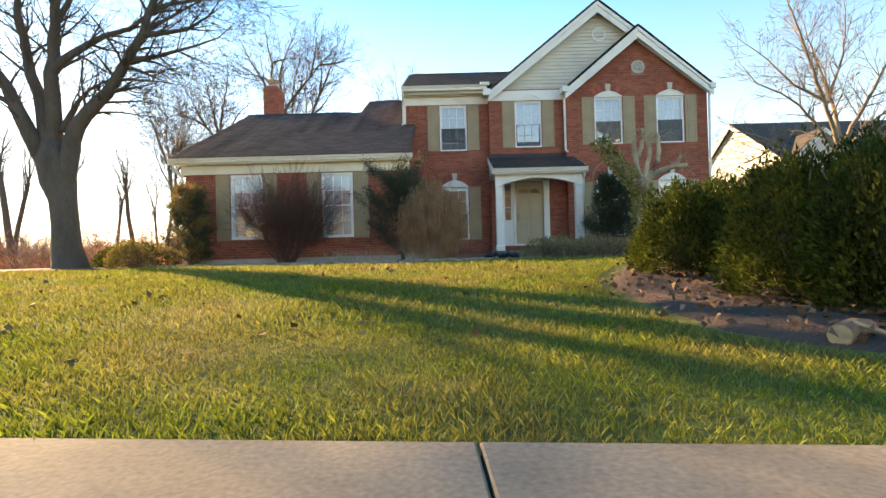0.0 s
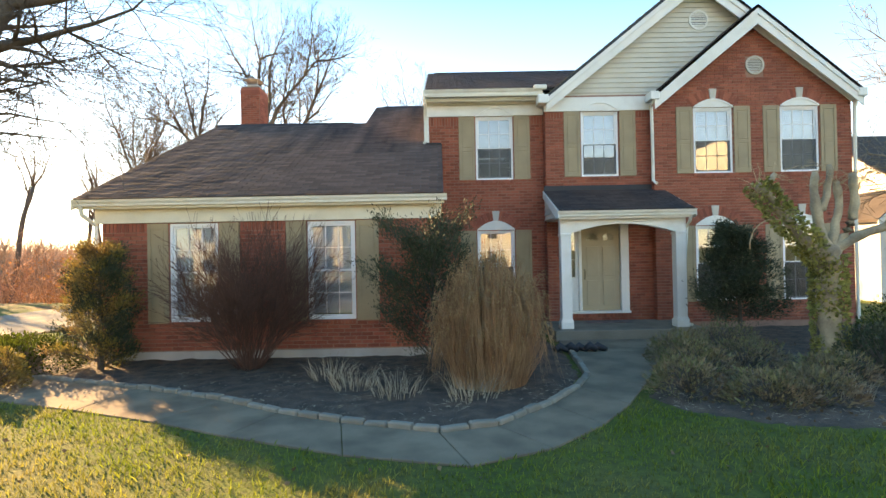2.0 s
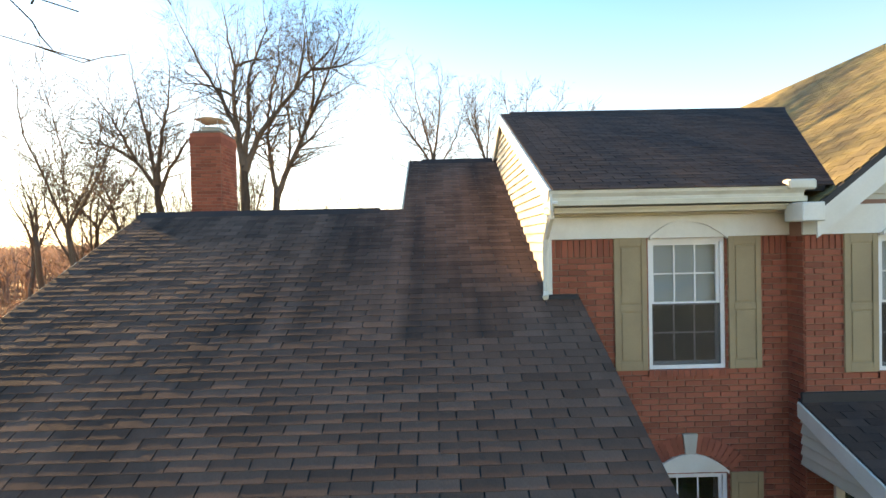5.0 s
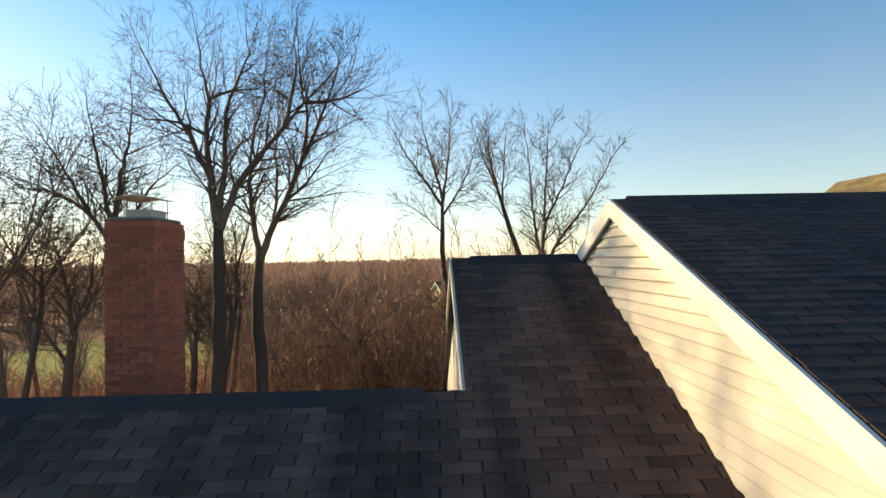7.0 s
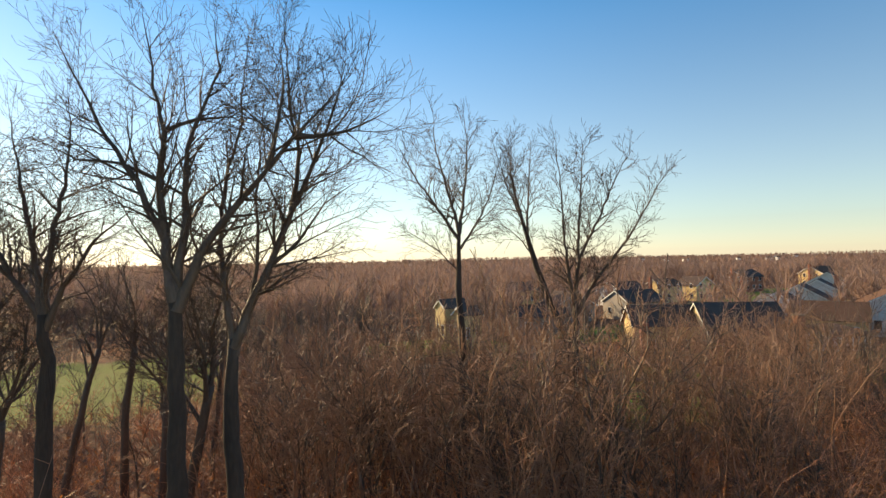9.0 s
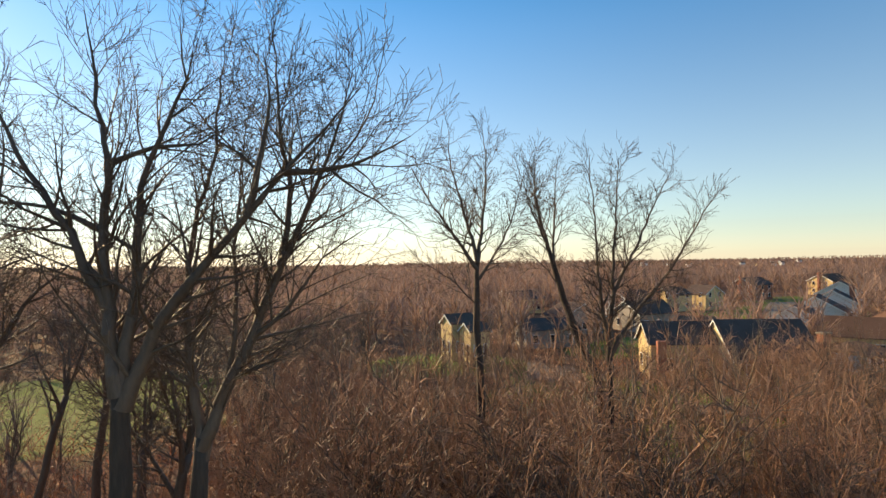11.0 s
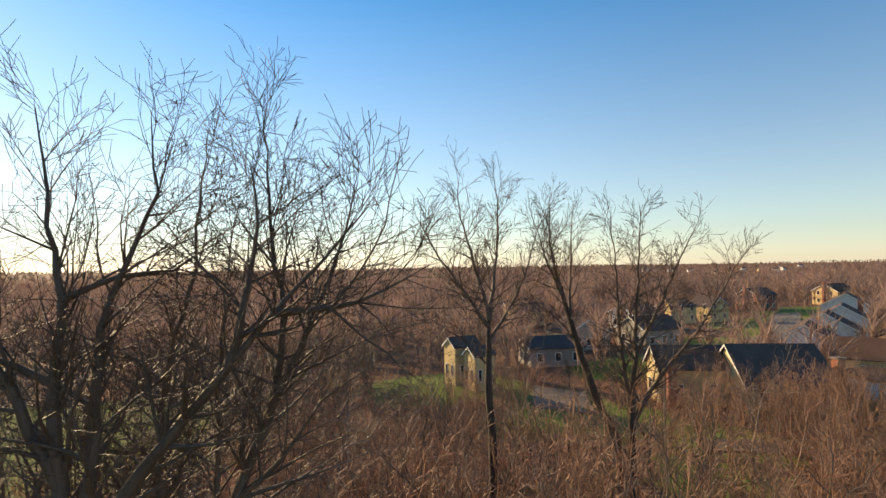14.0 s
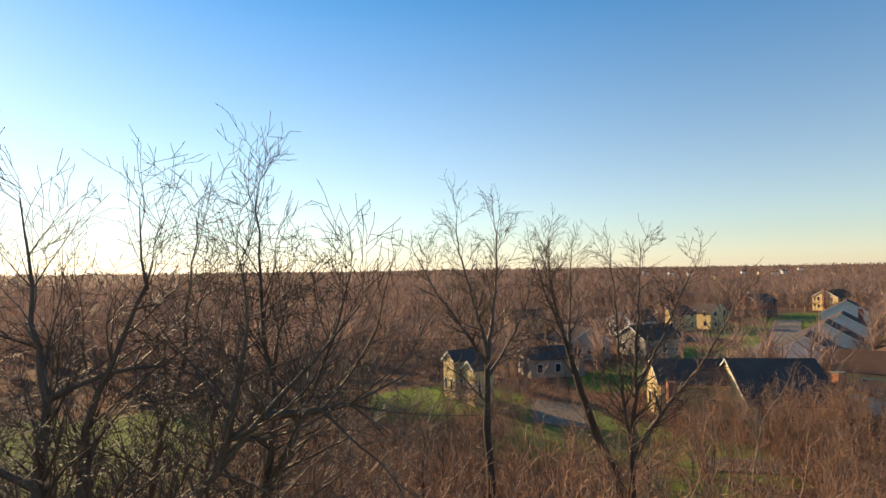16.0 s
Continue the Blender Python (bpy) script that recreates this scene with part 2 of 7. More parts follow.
def ground_material():
    """Turf near the houses, and leaf litter in the woods, by the lie of the land."""
    m = bpy.data.materials.new("ground")
    m.use_nodes = True
    n, l = links_of(m)
    b = n["Principled BSDF"]
    b.inputs["Roughness"].default_value = 0.95
    b.inputs["Specular IOR Level"].default_value = 0.15
    co = n.new("ShaderNodeTexCoord")

    def tex(scale, detail=5.0):
        t = n.new("ShaderNodeTexNoise")
        t.inputs["Scale"].default_value, t.inputs["Detail"].default_value = scale, detail
        l.new(co.outputs["Object"], t.inputs["Vector"])
        return t.outputs["Fac"]

    def rng(v, a, c, lo=0.0, hi=1.0):
        r = n.new("ShaderNodeMapRange")
        r.inputs["From Min"].default_value, r.inputs["From Max"].default_value = a, c
        r.inputs["To Min"].default_value, r.inputs["To Max"].default_value = lo, hi
        l.new(v, r.inputs["Value"])
        return r.outputs[0]

    def mix(f, a, c):
        k = n.new("ShaderNodeMix")
        k.data_type = "RGBA"
        l.new(f, k.inputs["Factor"])
        for s, v in (("A", a), ("B", c)):
            if isinstance(v, tuple):
                k.inputs[s].default_value = (*v, 1)
            else:
                l.new(v, k.inputs[s])
        return k.outputs["Result"]

    turf = mix(rng(tex(0.9), 0.36, 0.66), (0.095, 0.135, 0.02), (0.18, 0.16, 0.045))
    turf = mix(rng(tex(14), 0.3, 0.75), turf, (0.07, 0.075, 0.03))
    litter = mix(rng(tex(0.35), 0.35, 0.65), (0.36, 0.16, 0.08), (0.17, 0.09, 0.05))
    litter = mix(rng(tex(5), 0.38, 0.66), litter, (0.085, 0.052, 0.034))
    field = mix(rng(tex(0.06), 0.4, 0.6), (0.13, 0.18, 0.025), (0.19, 0.19, 0.055))
    sep = n.new("ShaderNodeSeparateXYZ")
    l.new(co.outputs["Object"], sep.inputs[0])
    add = n.new("ShaderNodeMath")
    add.operation = "ADD"
    l.new(sep.outputs["Y"], add.inputs[0])
    l.new(rng(tex(0.25), 0.3, 0.7, -4, 4), add.inputs[1])
    woods = mix(rng(add.outputs[0], 27.0, 29.5), turf, litter)
    total = None
    warp = rng(tex(0.12), 0.3, 0.7, -4, 4)
    for x, y, r in LAWNS:
        d = n.new("ShaderNodeVectorMath")
        d.operation = "DISTANCE"
        l.new(co.outputs["Object"], d.inputs[0])
        d.inputs[1].default_value = (x, y, -3)
        w = n.new("ShaderNodeMath")
        w.operation = "ADD"
        l.new(d.outputs["Value"], w.inputs[0])
        l.new(warp, w.inputs[1])
        near = rng(w.outputs[0], r - 1.5, r + 1.5, 1, 0)
        if total is None:
            total = near
        else:
            k = n.new("ShaderNodeMath")
            k.operation = "MAXIMUM"
            l.new(total, k.inputs[0])
            l.new(near, k.inputs[1])
            total = k.outputs[0]
    l.new(mix(total, woods, field), b.inputs["Base Color"])
    bp = n.new("ShaderNodeBump")
    bp.inputs["Strength"].default_value, bp.inputs["Distance"].default_value = 0.8, 0.03
    l.new(tex(40), bp.inputs["Height"])
    l.new(bp.outputs[0], b.inputs["Normal"])
    return m


# ---- mesh building ----
def mesh_of(name, verts, faces, mats, smooth=False, index=None):
    me = bpy.data.meshes.new(name)
    me.from_pydata([tuple(v) for v in verts], [], [tuple(f) for f in faces])
    for m in (mats if isinstance(mats, (list, tuple)) else [mats]):
        me.materials.append(m)
    if index is not None:
        me.polygons.foreach_set("material_index", index)
    if smooth:
        me.polygons.foreach_set("use_smooth", [True] * len(me.polygons))
    me.update()
    return me


def fast_mesh(name, verts, faces, mat, smooth=False):
    """A mesh from arrays; faces: equal numbers of corners."""
    me = bpy.data.meshes.new(name)
    v, f = np.asarray(verts, np.float32), np.asarray(faces, np.int32)
    me.vertices.add(len(v))
    me.vertices.foreach_set("co", v.ravel())
    me.loops.add(f.size)
    me.loops.foreach_set("vertex_index", f.ravel())
    me.polygons.add(len(f))
    me.polygons.foreach_set("loop_start", np.arange(len(f), dtype=np.int32) * f.shape[1])
    me.polygons.foreach_set("loop_total", np.full(len(f), f.shape[1], np.int32))
    me.materials.append(mat)
    me.update(calc_edges=True)
    if smooth:
        me.polygons.foreach_set("use_smooth", [True] * len(f))
    return me


class Build:
    """Gathers boxes, prisms and tubes into one mesh."""
    def __init__(self):
        self.v, self.f = [], []

    def add(self, verts, faces):
        k = len(self.v)
        self.v += [tuple(p) for p in verts]
        self.f += [tuple(k + i for i in f) for f in faces]
        return self

    def box(self, a, b, bevel=0.0):
        (x0, y0, z0), (x1, y1, z1) = a, b
        x0, x1, y0, y1, z0, z1 = min(x0, x1), max(x0, x1), min(y0, y1), max(y0, y1), min(z0, z1), max(z0, z1)
        if bevel:
            c = min(bevel, (x1 - x0) / 3, (y1 - y0) / 3, (z1 - z0) / 3)
            vs = []
            for z, e in ((z0, c), (z0 + c, 0), (z1 - c, 0), (z1, c)):
                vs += [(x0 + e + (0 if e else c), y0 + e, z), (x1 - e - (0 if e else c), y0 + e, z), (x1 - e, y0 + e + (0 if e else c), z),
                       (x1 - e, y1 - e - (0 if e else c), z), (x1 - e - (0 if e else c), y1 - e, z), (x0 + e + (0 if e else c), y1 - e, z),
                       (x0 + e, y1 - e - (0 if e else c), z), (x0 + e, y0 + e + (0 if e else c), z)]
            fs = [tuple(reversed(range(8))), tuple(range(24, 32))]
            for r in range(3):
                fs += [(r * 8 + i, r * 8 + (i + 1) % 8, r * 8 + 8 + (i + 1) % 8, r * 8 + 8 + i) for i in range(8)]
            return self.add(vs, fs)
        return self.add([(x0, y0, z0), (x1, y0, z0), (x1, y1, z0), (x0, y1, z0), (x0, y0, z1), (x1, y0, z1), (x1, y1, z1), (x0, y1, z1)],
                        [(3, 2, 1, 0), (4, 5, 6, 7), (0, 1, 5, 4), (1, 2, 6, 5), (2, 3, 7, 6), (3, 0, 4, 7)])

    def ring(self, x0, x1, z0, z1, w, y0, y1):
        """An upright rectangular frame, w wide, in one piece."""
        o, i = [(x0, z0), (x1, z0), (x1, z1), (x0, z1)], [(x0 + w, z0 + w), (x1 - w, z0 + w), (x1 - w, z1 - w), (x0 + w, z1 - w)]
        vs = [(x, y, z) for y in (y0, y1) for loop in (o, i) for x, z in loop]
        fs = []
        for k in range(4):
            q = (k + 1) % 4
            fs += [(k, q, 4 + q, 4 + k), (8 + q, 8 + k, 12 + k, 12 + q), (k, 8 + k, 8 + q, q), (4 + q, 12 + q, 12 + k, 4 + k)]
        return self.add(vs, fs)

    def prism(self, outline, shift):
        """An outline of points, pushed along shift."""
        n, s = len(outline), Vector(shift)
        vs = [Vector(p) for p in outline]
        return self.add(vs + [p + s for p in vs], [tuple(range(n)), tuple(reversed(range(n, 2 * n)))] +
                        [(i, n + i, n + (i + 1) % n, (i + 1) % n) for i in range(n)])

    def tube(self, pts, radii, sides=8, cap=True):
        pts = [Vector(p) for p in pts]
        rings = []
        for i, p in enumerate(pts):
            d = (pts[min(i + 1, len(pts) - 1)] - pts[max(i - 1, 0)]).normalized()
            ref = Vector((0, 0, 1)) if abs(d.z) < 0.9 else Vector((1, 0, 0))
            a = d.cross(ref).normalized()
            b = d.cross(a)
            r = radii[i] if isinstance(radii, (list, tuple)) else radii
            rings.append([p + (a * math.cos(t) + b * math.sin(t)) * r for t in [2 * math.pi * k / sides for k in range(sides)]])
        fs = [(j * sides + k, j * sides + (k + 1) % sides, (j + 1) * sides + (k + 1) % sides, (j + 1) * sides + k)
              for j in range(len(pts) - 1) for k in range(sides)]
        if cap:
            fs += [tuple(reversed(range(sides))), tuple(range((len(pts) - 1) * sides, len(pts) * sides))]
        return self.add([p for r in rings for p in r], fs)

    def make(self, name, mat, parent=None, label="", smooth=False):
        return link(name, mesh_of(name, self.v, self.f, mat, smooth), parent, label)


def link(name, me, parent=None, label=""):
    ob = new(name, me)
    if parent:
        ob.parent = parent
    if label:
        ob["label"] = label
    return ob


def thing(name, label, category, group="", kind="", at=(0, 0, 0)):
    ob = new(name)
    ob.location = at
    return tagged(ob, label, category, group, kind)


# ---- the lie of the land ----
def smooth01(v, a, b):
    t = min(max((v - a) / (b - a), 0.0), 1.0)
    return t * t * (3 - 2 * t)


def land(x, y):
    z = 0.36 * smooth01(y, 1.2, 8.2) - 0.035
    z -= 0.13 * smooth01(-y, 1.2, 1.4)
    z -= 2.7 * smooth01(y, 27.5, 50) + 0.9 * smooth01(y, 50, 120)
    z += 0.5 * math.sin(x * 0.05 + 1) * math.sin(y * 0.043) * smooth01(y, 35, 60)
    z += 1.9 * math.exp(-((x + 0.5) ** 2 + (y - 88) ** 2) / 130)
    d = math.hypot(x, y)
    z += 9.0 * smooth01(d, 500, 2600) + 2.5 * math.sin(x * 0.004 + 0.6) * smooth01(d, 400, 1500)
    return z


def stretch_axis(lo, hi, step, far, growth=1.28):
    mid = list(np.arange(lo, hi + 1e-6, step))
    d, a, b = step, [], []
    p = hi
    while p < far:
        d *= growth
        p += d
        b.append(p)
    d, p = step, lo
    while p > -far:
        d *= growth
        p -= d
        a.append(p)
    return a[::-1] + mid + b


xs, ys = stretch_axis(-24, 24, 0.8, 4300), stretch_axis(-4, 64, 0.8, 4300)
gv = [(x, y, land(x, y)) for y in ys for x in xs]
nx = len(xs)
gf = [(j * nx + i, j * nx + i + 1, (j + 1) * nx + i + 1, (j + 1) * nx + i) for j in range(len(ys) - 1) for i in range(nx - 1)]
ground = tagged(link("ground", fast_mesh("ground", gv, gf, ground_material(), True)),
                "winter lawn sloping down to leaf-littered woods and fields", "ground", kind="structure")

# ---- pieces of walls and roofs ----
BL, BH, JOINT = 0.203, 0.0677, 0.010
BRICK_MESH = {}


def brick_box(w, h, axis, normal, t=0.012):
    """Five faces of a brick that stands proud of its wall by t; its corner at the origin."""
    b = [(0, 0), (w, 0), (w, h), (0, h)]
    e = 0.003
    f = [(e, e), (w - e, e), (w - e, h - e), (e, h - e)]
    back, front = [], []
    for (u, z), (fu, fz) in zip(b, f):
        back.append((u, 0, z) if axis == "x" else (0, u, z))
        front.append((fu, normal * t, fz) if axis == "x" else (normal * t, fu, fz))
    return back + front, [(4, 5, 6, 7), (0, 1, 5, 4), (1, 2, 6, 5), (2, 3, 7, 6), (3, 0, 4, 7)]


LATE = []


def bricks(wall, axis, plane, u0, u1, z0, z1, holes=(), top=None, normal=-1, single=None, soldier=(), seed=1):
    """Courses of bricks on a wall. holes: (u0, u1, z0, z1); top: the wall's height over u; single: the stretch whose bricks are
    objects of their own; soldier: (z0, z1) bands of upright bricks."""
    rnd = random.Random(seed)
    b, loose = Build(), []
    k = 0
    z = z0
    while z < z1 - 0.02:
        band = next((s for s in soldier if s[0] - 0.02 <= z < s[1] - 0.03), None)
        h, w, off = (band[1] - z, 0.0677, 0.0) if band else (BH, BL, (k % 2) * BL / 2)
        u = u0 - off
        while u < u1:
            spans = [(max(u, u0), min(u + w, u1))]
            for a, c, zb, zt in holes:
                if zb < z + h * 0.6 and z + h * 0.4 < zt:
                    spans = [s for p, q in spans for s in ((p, min(q, a)), (max(p, c), q)) if s[1] - s[0] > 0.02]
            for p, q in spans:
                if q - p < 0.03:
                    continue
                if top and min(top(p), top(q)) < z + h * 0.8:
                    continue
                jut = rnd.uniform(0.0, 0.003)
                full = abs(q - p - BL) < 1e-6 and not band
                at = ((p, plane + normal * jut, z) if axis == "x" else (plane + normal * jut, p, z))
                if full and single and single[0] <= p <= single[1] and single[2] <= z <= single[3] and len(loose) < 300:
                    loose.append(at)
                else:
                    vs, fs = brick_box(q - p - JOINT, h - JOINT, axis, normal)
                    b.add([(x + at[0], y + at[1], zz + at[2]) for x, y, zz in vs], fs)
            u += w
        z += h
        k += 1
    ob = b.make("brickwork", BRICK, wall)
    tagged(ob, kind="stuff")
    if loose:
        LATE.append((wall, axis, normal, loose))


def lay_loose_bricks():
    for wall, axis, normal, loose in LATE:
        key = (axis, normal)
        if key not in BRICK_MESH:
            vs, fs = brick_box(BL - JOINT, BH - JOINT, axis, normal)
            BRICK_MESH[key] = mesh_of("brick", vs, fs, BRICK)
        for at in loose:
            link("brick", BRICK_MESH[key], wall).location = at


def wall_with_holes(name, parent, mat, axis, plane, thick, u0, u1, z0, z1, holes=(), label=""):
    """A solid wall built of blocks round its openings."""
    us = sorted({u0, u1, *[h[0] for h in holes], *[h[1] for h in holes]})
    zs = sorted({z0, z1, *[h[2] for h in holes], *[h[3] for h in holes]})
    nu, nz = len(us) - 1, len(zs) - 1

    def solid(i, k):
        return 0 <= i < nu and 0 <= k < nz and not any(h[0] <= (us[i] + us[i + 1]) / 2 <= h[1] and h[2] <= (zs[k] + zs[k + 1]) / 2 <= h[3] for h in holes)

    def at(i, k, e):
        return (e * (nu + 1) + i) * (nz + 1) + k

    b = Build()
    vs = [(u, plane + e * thick, z) if axis == "x" else (plane + e * thick, u, z) for e in (0, 1) for u in us for z in zs]
    fs = []
    for i in range(nu):
        for k in range(nz):
            if solid(i, k):
                fs += [(at(i, k, 0), at(i + 1, k, 0), at(i + 1, k + 1, 0), at(i, k + 1, 0)), (at(i, k, 1), at(i, k + 1, 1), at(i + 1, k + 1, 1), at(i + 1, k, 1))]
                for (di, dk), (p, q) in {(-1, 0): ((i, k), (i, k + 1)), (1, 0): ((i + 1, k + 1), (i + 1, k)), (0, -1): ((i + 1, k), (i, k)), (0, 1): ((i, k + 1), (i + 1, k + 1))}.items():
                    if not solid(i + di, k + dk):
                        fs.append((at(*p, 0), at(*q, 0), at(*q, 1), at(*p, 1)))
    return b.add(vs, fs).make(name, mat, parent, label)


LATE_SHINGLES = []
EXPOSED, TAB = 0.115, 0.305


def shingle_shape(w, frame3, lift=0.010):
    """A tab lying on the courses below, its lower edge proud."""
    u, v, n = frame3
    pts = []
    for a, s, t in ((0, 0, 0), (w, 0, 0), (w, EXPOSED * 1.12, 0), (0, EXPOSED * 1.12, 0), (0, 0, lift), (w, 0, lift), (w, EXPOSED * 1.12, lift * 0.75), (0, EXPOSED * 1.12, lift * 0.75)):
        pts.append(u * a + v * s + n * t)
    return pts, [(4, 5, 6, 7), (0, 1, 5, 4), (1, 2, 6, 5), (3, 0, 4, 7)]


def roof_plane(name, parent, origin, u, v, width, length, mat, edges=None, single=None, thick=0.06, seed=3, corners=None, label="", back=0.0):
    """A roof slope from its eave corner: boards with courses of tabs on them. edges(s): from where to where along the eave it is built, s up the slope."""
    origin, u, v = Vector(origin), Vector(u).normalized(), Vector(v).normalized()
    n = u.cross(v).normalized()
    rnd = random.Random(seed)
    corners = corners or [(0, 0), (width, 0), (width, length), (0, length)]
    slab = Build().prism([origin + u * a + v * s - n * 0.004 for a, s in corners], -n * thick).make(name, LEAD, parent, label)
    b, loose = Build(), []
    rows = int(length / EXPOSED)
    for r in range(rows):
        s = r * EXPOSED
        a = -((r % 2) * 0.5 + rnd.uniform(-0.03, 0.03)) * TAB
        while a < width - 0.02:
            lo, hi = edges(s + EXPOSED / 2) if edges else (0.0, width)
            p, q = max(a, lo), min(a + TAB, hi)
            a += TAB
            if q - p < 0.04:
                continue
            lift = 0.0115 + rnd.uniform(-0.001, 0.001)
            at = origin + u * (p + 0.003) + v * (s + rnd.uniform(-0.004, 0.004)) + n * rnd.uniform(0, 0.0007)
            if single and q - p > TAB - 1e-6 and single[0] <= p <= single[1] and single[2] <= s <= single[3] and len(loose) < 300:
                loose.append(at)
            else:
                pts, fs = shingle_shape(q - p - 0.012, (u, v, n), lift)
                b.add([pt + at for pt in pts], fs)
    tagged(b.make("shingles", mat, slab), kind="stuff")
    if loose:
        LATE_SHINGLES.append((slab, mat, (u, v, n), loose))
    return slab


def lay_loose_shingles():
    for i, (slab, mat, frame3, loose) in enumerate(LATE_SHINGLES):
        me = mesh_of("shingle", *shingle_shape(TAB - 0.012, frame3, 0.0115), mat)
        for at in loose:
            link("shingle", me, slab).location = at


def siding(name, parent, mat, axis, plane, u0, u1, z0, z1, top=None, normal=-1, reveal=0.115):
    """Lapped boards; each one is a part."""
    z, cnt = z0, 0
    while z < z1 - 0.01:
        h = min(reveal, z1 - z)
        a, c = u0, u1
        if top:
            zt = z + h * 0.9
            us = [u0 + (u1 - u0) * i / 200 for i in range(201)]
            ok = [q for q in us if top(q) >= zt]
            if len(ok) < 2:
                break
            a, c = ok[0], ok[-1]
        prof = [(0.0, z), (normal * 0.030, z), (normal * 0.030, z + 0.012), (normal * 0.004, z + h), (0.0, z + h)]
        pts = [(a, plane + d, q) if axis == "x" else (plane + d, a, q) for d, q in prof]
        Build().prism(pts, (c - a, 0, 0) if axis == "x" else (0, c - a, 0)).make("siding_board", mat, parent)
        z += h
        cnt += 1


def arch_pts(x0, x1, z, rise, n=14):
    return [(x0 + (x1 - x0) * i / n, z + rise * math.sin(math.pi * i / n) ** 0.9) for i in range(n + 1)]


def window(parent, x0, x1, z0, z1, y, arch=0.0, screen=True, proud=0.05, rows=2, cols=3, blind=0.5, label=""):
    """A white double-hung sash window in a wall that faces the street: frame, sashes, bars, panes, a blind."""
    b = Build()
    f, d = 0.045, 0.07
    yo, yi = y - 0.012, y + d
    b.ring(x0, x1, z0, z1, f, yo, yi)
    fr = b.make("window", VINYL, parent, label)
    mid = (z0 + z1) / 2
    for nm, a, c, yy in (("upper_sash", mid - 0.02, z1 - f, y + 0.018), ("lower_sash", z0 + f, mid + 0.02, y + 0.042)):
        s = Build()
        xa, xb, w = x0 + f, x1 - f, 0.035
        s.ring(xa, xb, a, c, w, yy, yy + 0.025)
        sash = s.make(nm, VINYL, fr)
        s = Build()
        for i in range(1, cols):
            x = xa + w + (xb - xa - 2 * w) * i / cols
            s.box((x - 0.008, yy + 0.004, a + w), (x + 0.008, yy + 0.010, c - w))
        for i in range(1, rows):
            z = a + w + (c - a - 2 * w) * i / rows
            s.box((xa + w, yy + 0.003, z - 0.008), (xb - w, yy + 0.011, z + 0.008))
        s.make("glazing_bar", VINYL, sash)
        p = Build().box((xa + w, yy + 0.014, a + w), (xb - w, yy + 0.019, c - w)).make("pane", GLASS, fr)
        p.visible_shadow = False
    if screen:
        Build().box((x0 + f, y + 0.002, z0 + f), (x1 - f, y + 0.004, mid)).make("insect_screen", SCREEN, fr)
    # the slats also stand in for sky mirrored in the upper sash
    if blind:
        bz = z1 - f - (z1 - z0 - 2 * f) * blind
        bl = Build()
        k = int((z1 - f - bz) / 0.05)
        for i in range(k):
            z = z1 - f - (i + 1) * 0.05
            bl.prism([(x0 + f, y + 0.10, z), (x0 + f, y + 0.103, z), (x0 + f, y + 0.118, z + 0.051), (x0 + f, y + 0.115, z + 0.051)], (x1 - x0 - 2 * f, 0, 0))
        bl.make("blind", BLIND_SKY, fr)
    if arch:
        pts = arch_pts(x0, x1, z1 + 0.004, arch)
        pan = Build().prism([(x, y - proud, z) for x, z in pts], (0, 0.05, 0)).make("arch_panel", WHITE, fr)
        rim = Build().prism([(x, y - proud - 0.022, z + 0.02) for x, z in pts] + [(x, y - proud - 0.022, z - 0.018) for x, z in pts[::-1]], (0, 0.06, 0))
        rim.make("arch_moulding", WHITE, fr)
    return fr


def shutter(parent, x0, x1, z0, z1, y):
    """A louvre-less shutter with two raised panels."""
    leaf = Build().box((x0, y - 0.020, z0), (x1, y - 0.002, z1), 0.003).make("shutter", SHUTTER, parent)
    e, mid = 0.062, z0 + (z1 - z0) * 0.47
    for x in (x0 + 0.002, x1 - e):
        Build().box((x, y - 0.033, z0 + 0.001), (x + e - 0.002, y - 0.0205, z1 - 0.001), 0.002).make("stile", SHUTTER, leaf)
    for a, c in ((z0 + 0.001, z0 + 0.10), (mid - 0.035, mid + 0.035), (z1 - 0.10, z1 - 0.001)):
        Build().box((x0 + e + 0.0005, y - 0.0325, a), (x1 - e - 0.0005, y - 0.0205, c), 0.002).make("rail", SHUTTER, leaf)
    for a, c in ((z0 + 0.10, mid - 0.035), (mid + 0.035, z1 - 0.10)):
        Build().box((x0 + e + 0.022, y - 0.031, a + 0.022), (x1 - e - 0.022, y - 0.0205, c - 0.022), 0.008).make("panel", SHUTTER, leaf)
    return leaf


def brick_sill(parent, x0, x1, z, y):
    sill = Build().box((x0, y - 0.028, z - 0.073), (x1 - 0.006, y + 0.02, z - 0.007)).make("window_sill", MORTAR, parent, "brick rowlock sill")
    x = x0
    while x < x1 - 0.02:
        w = min(0.0677, x1 - x)
        Build().box((x, y - 0.035, z - 0.075), (x + w - 0.008, y + 0.022, z - 0.004)).make("brick", BRICK, sill)
        x += 0.0677
    return sill


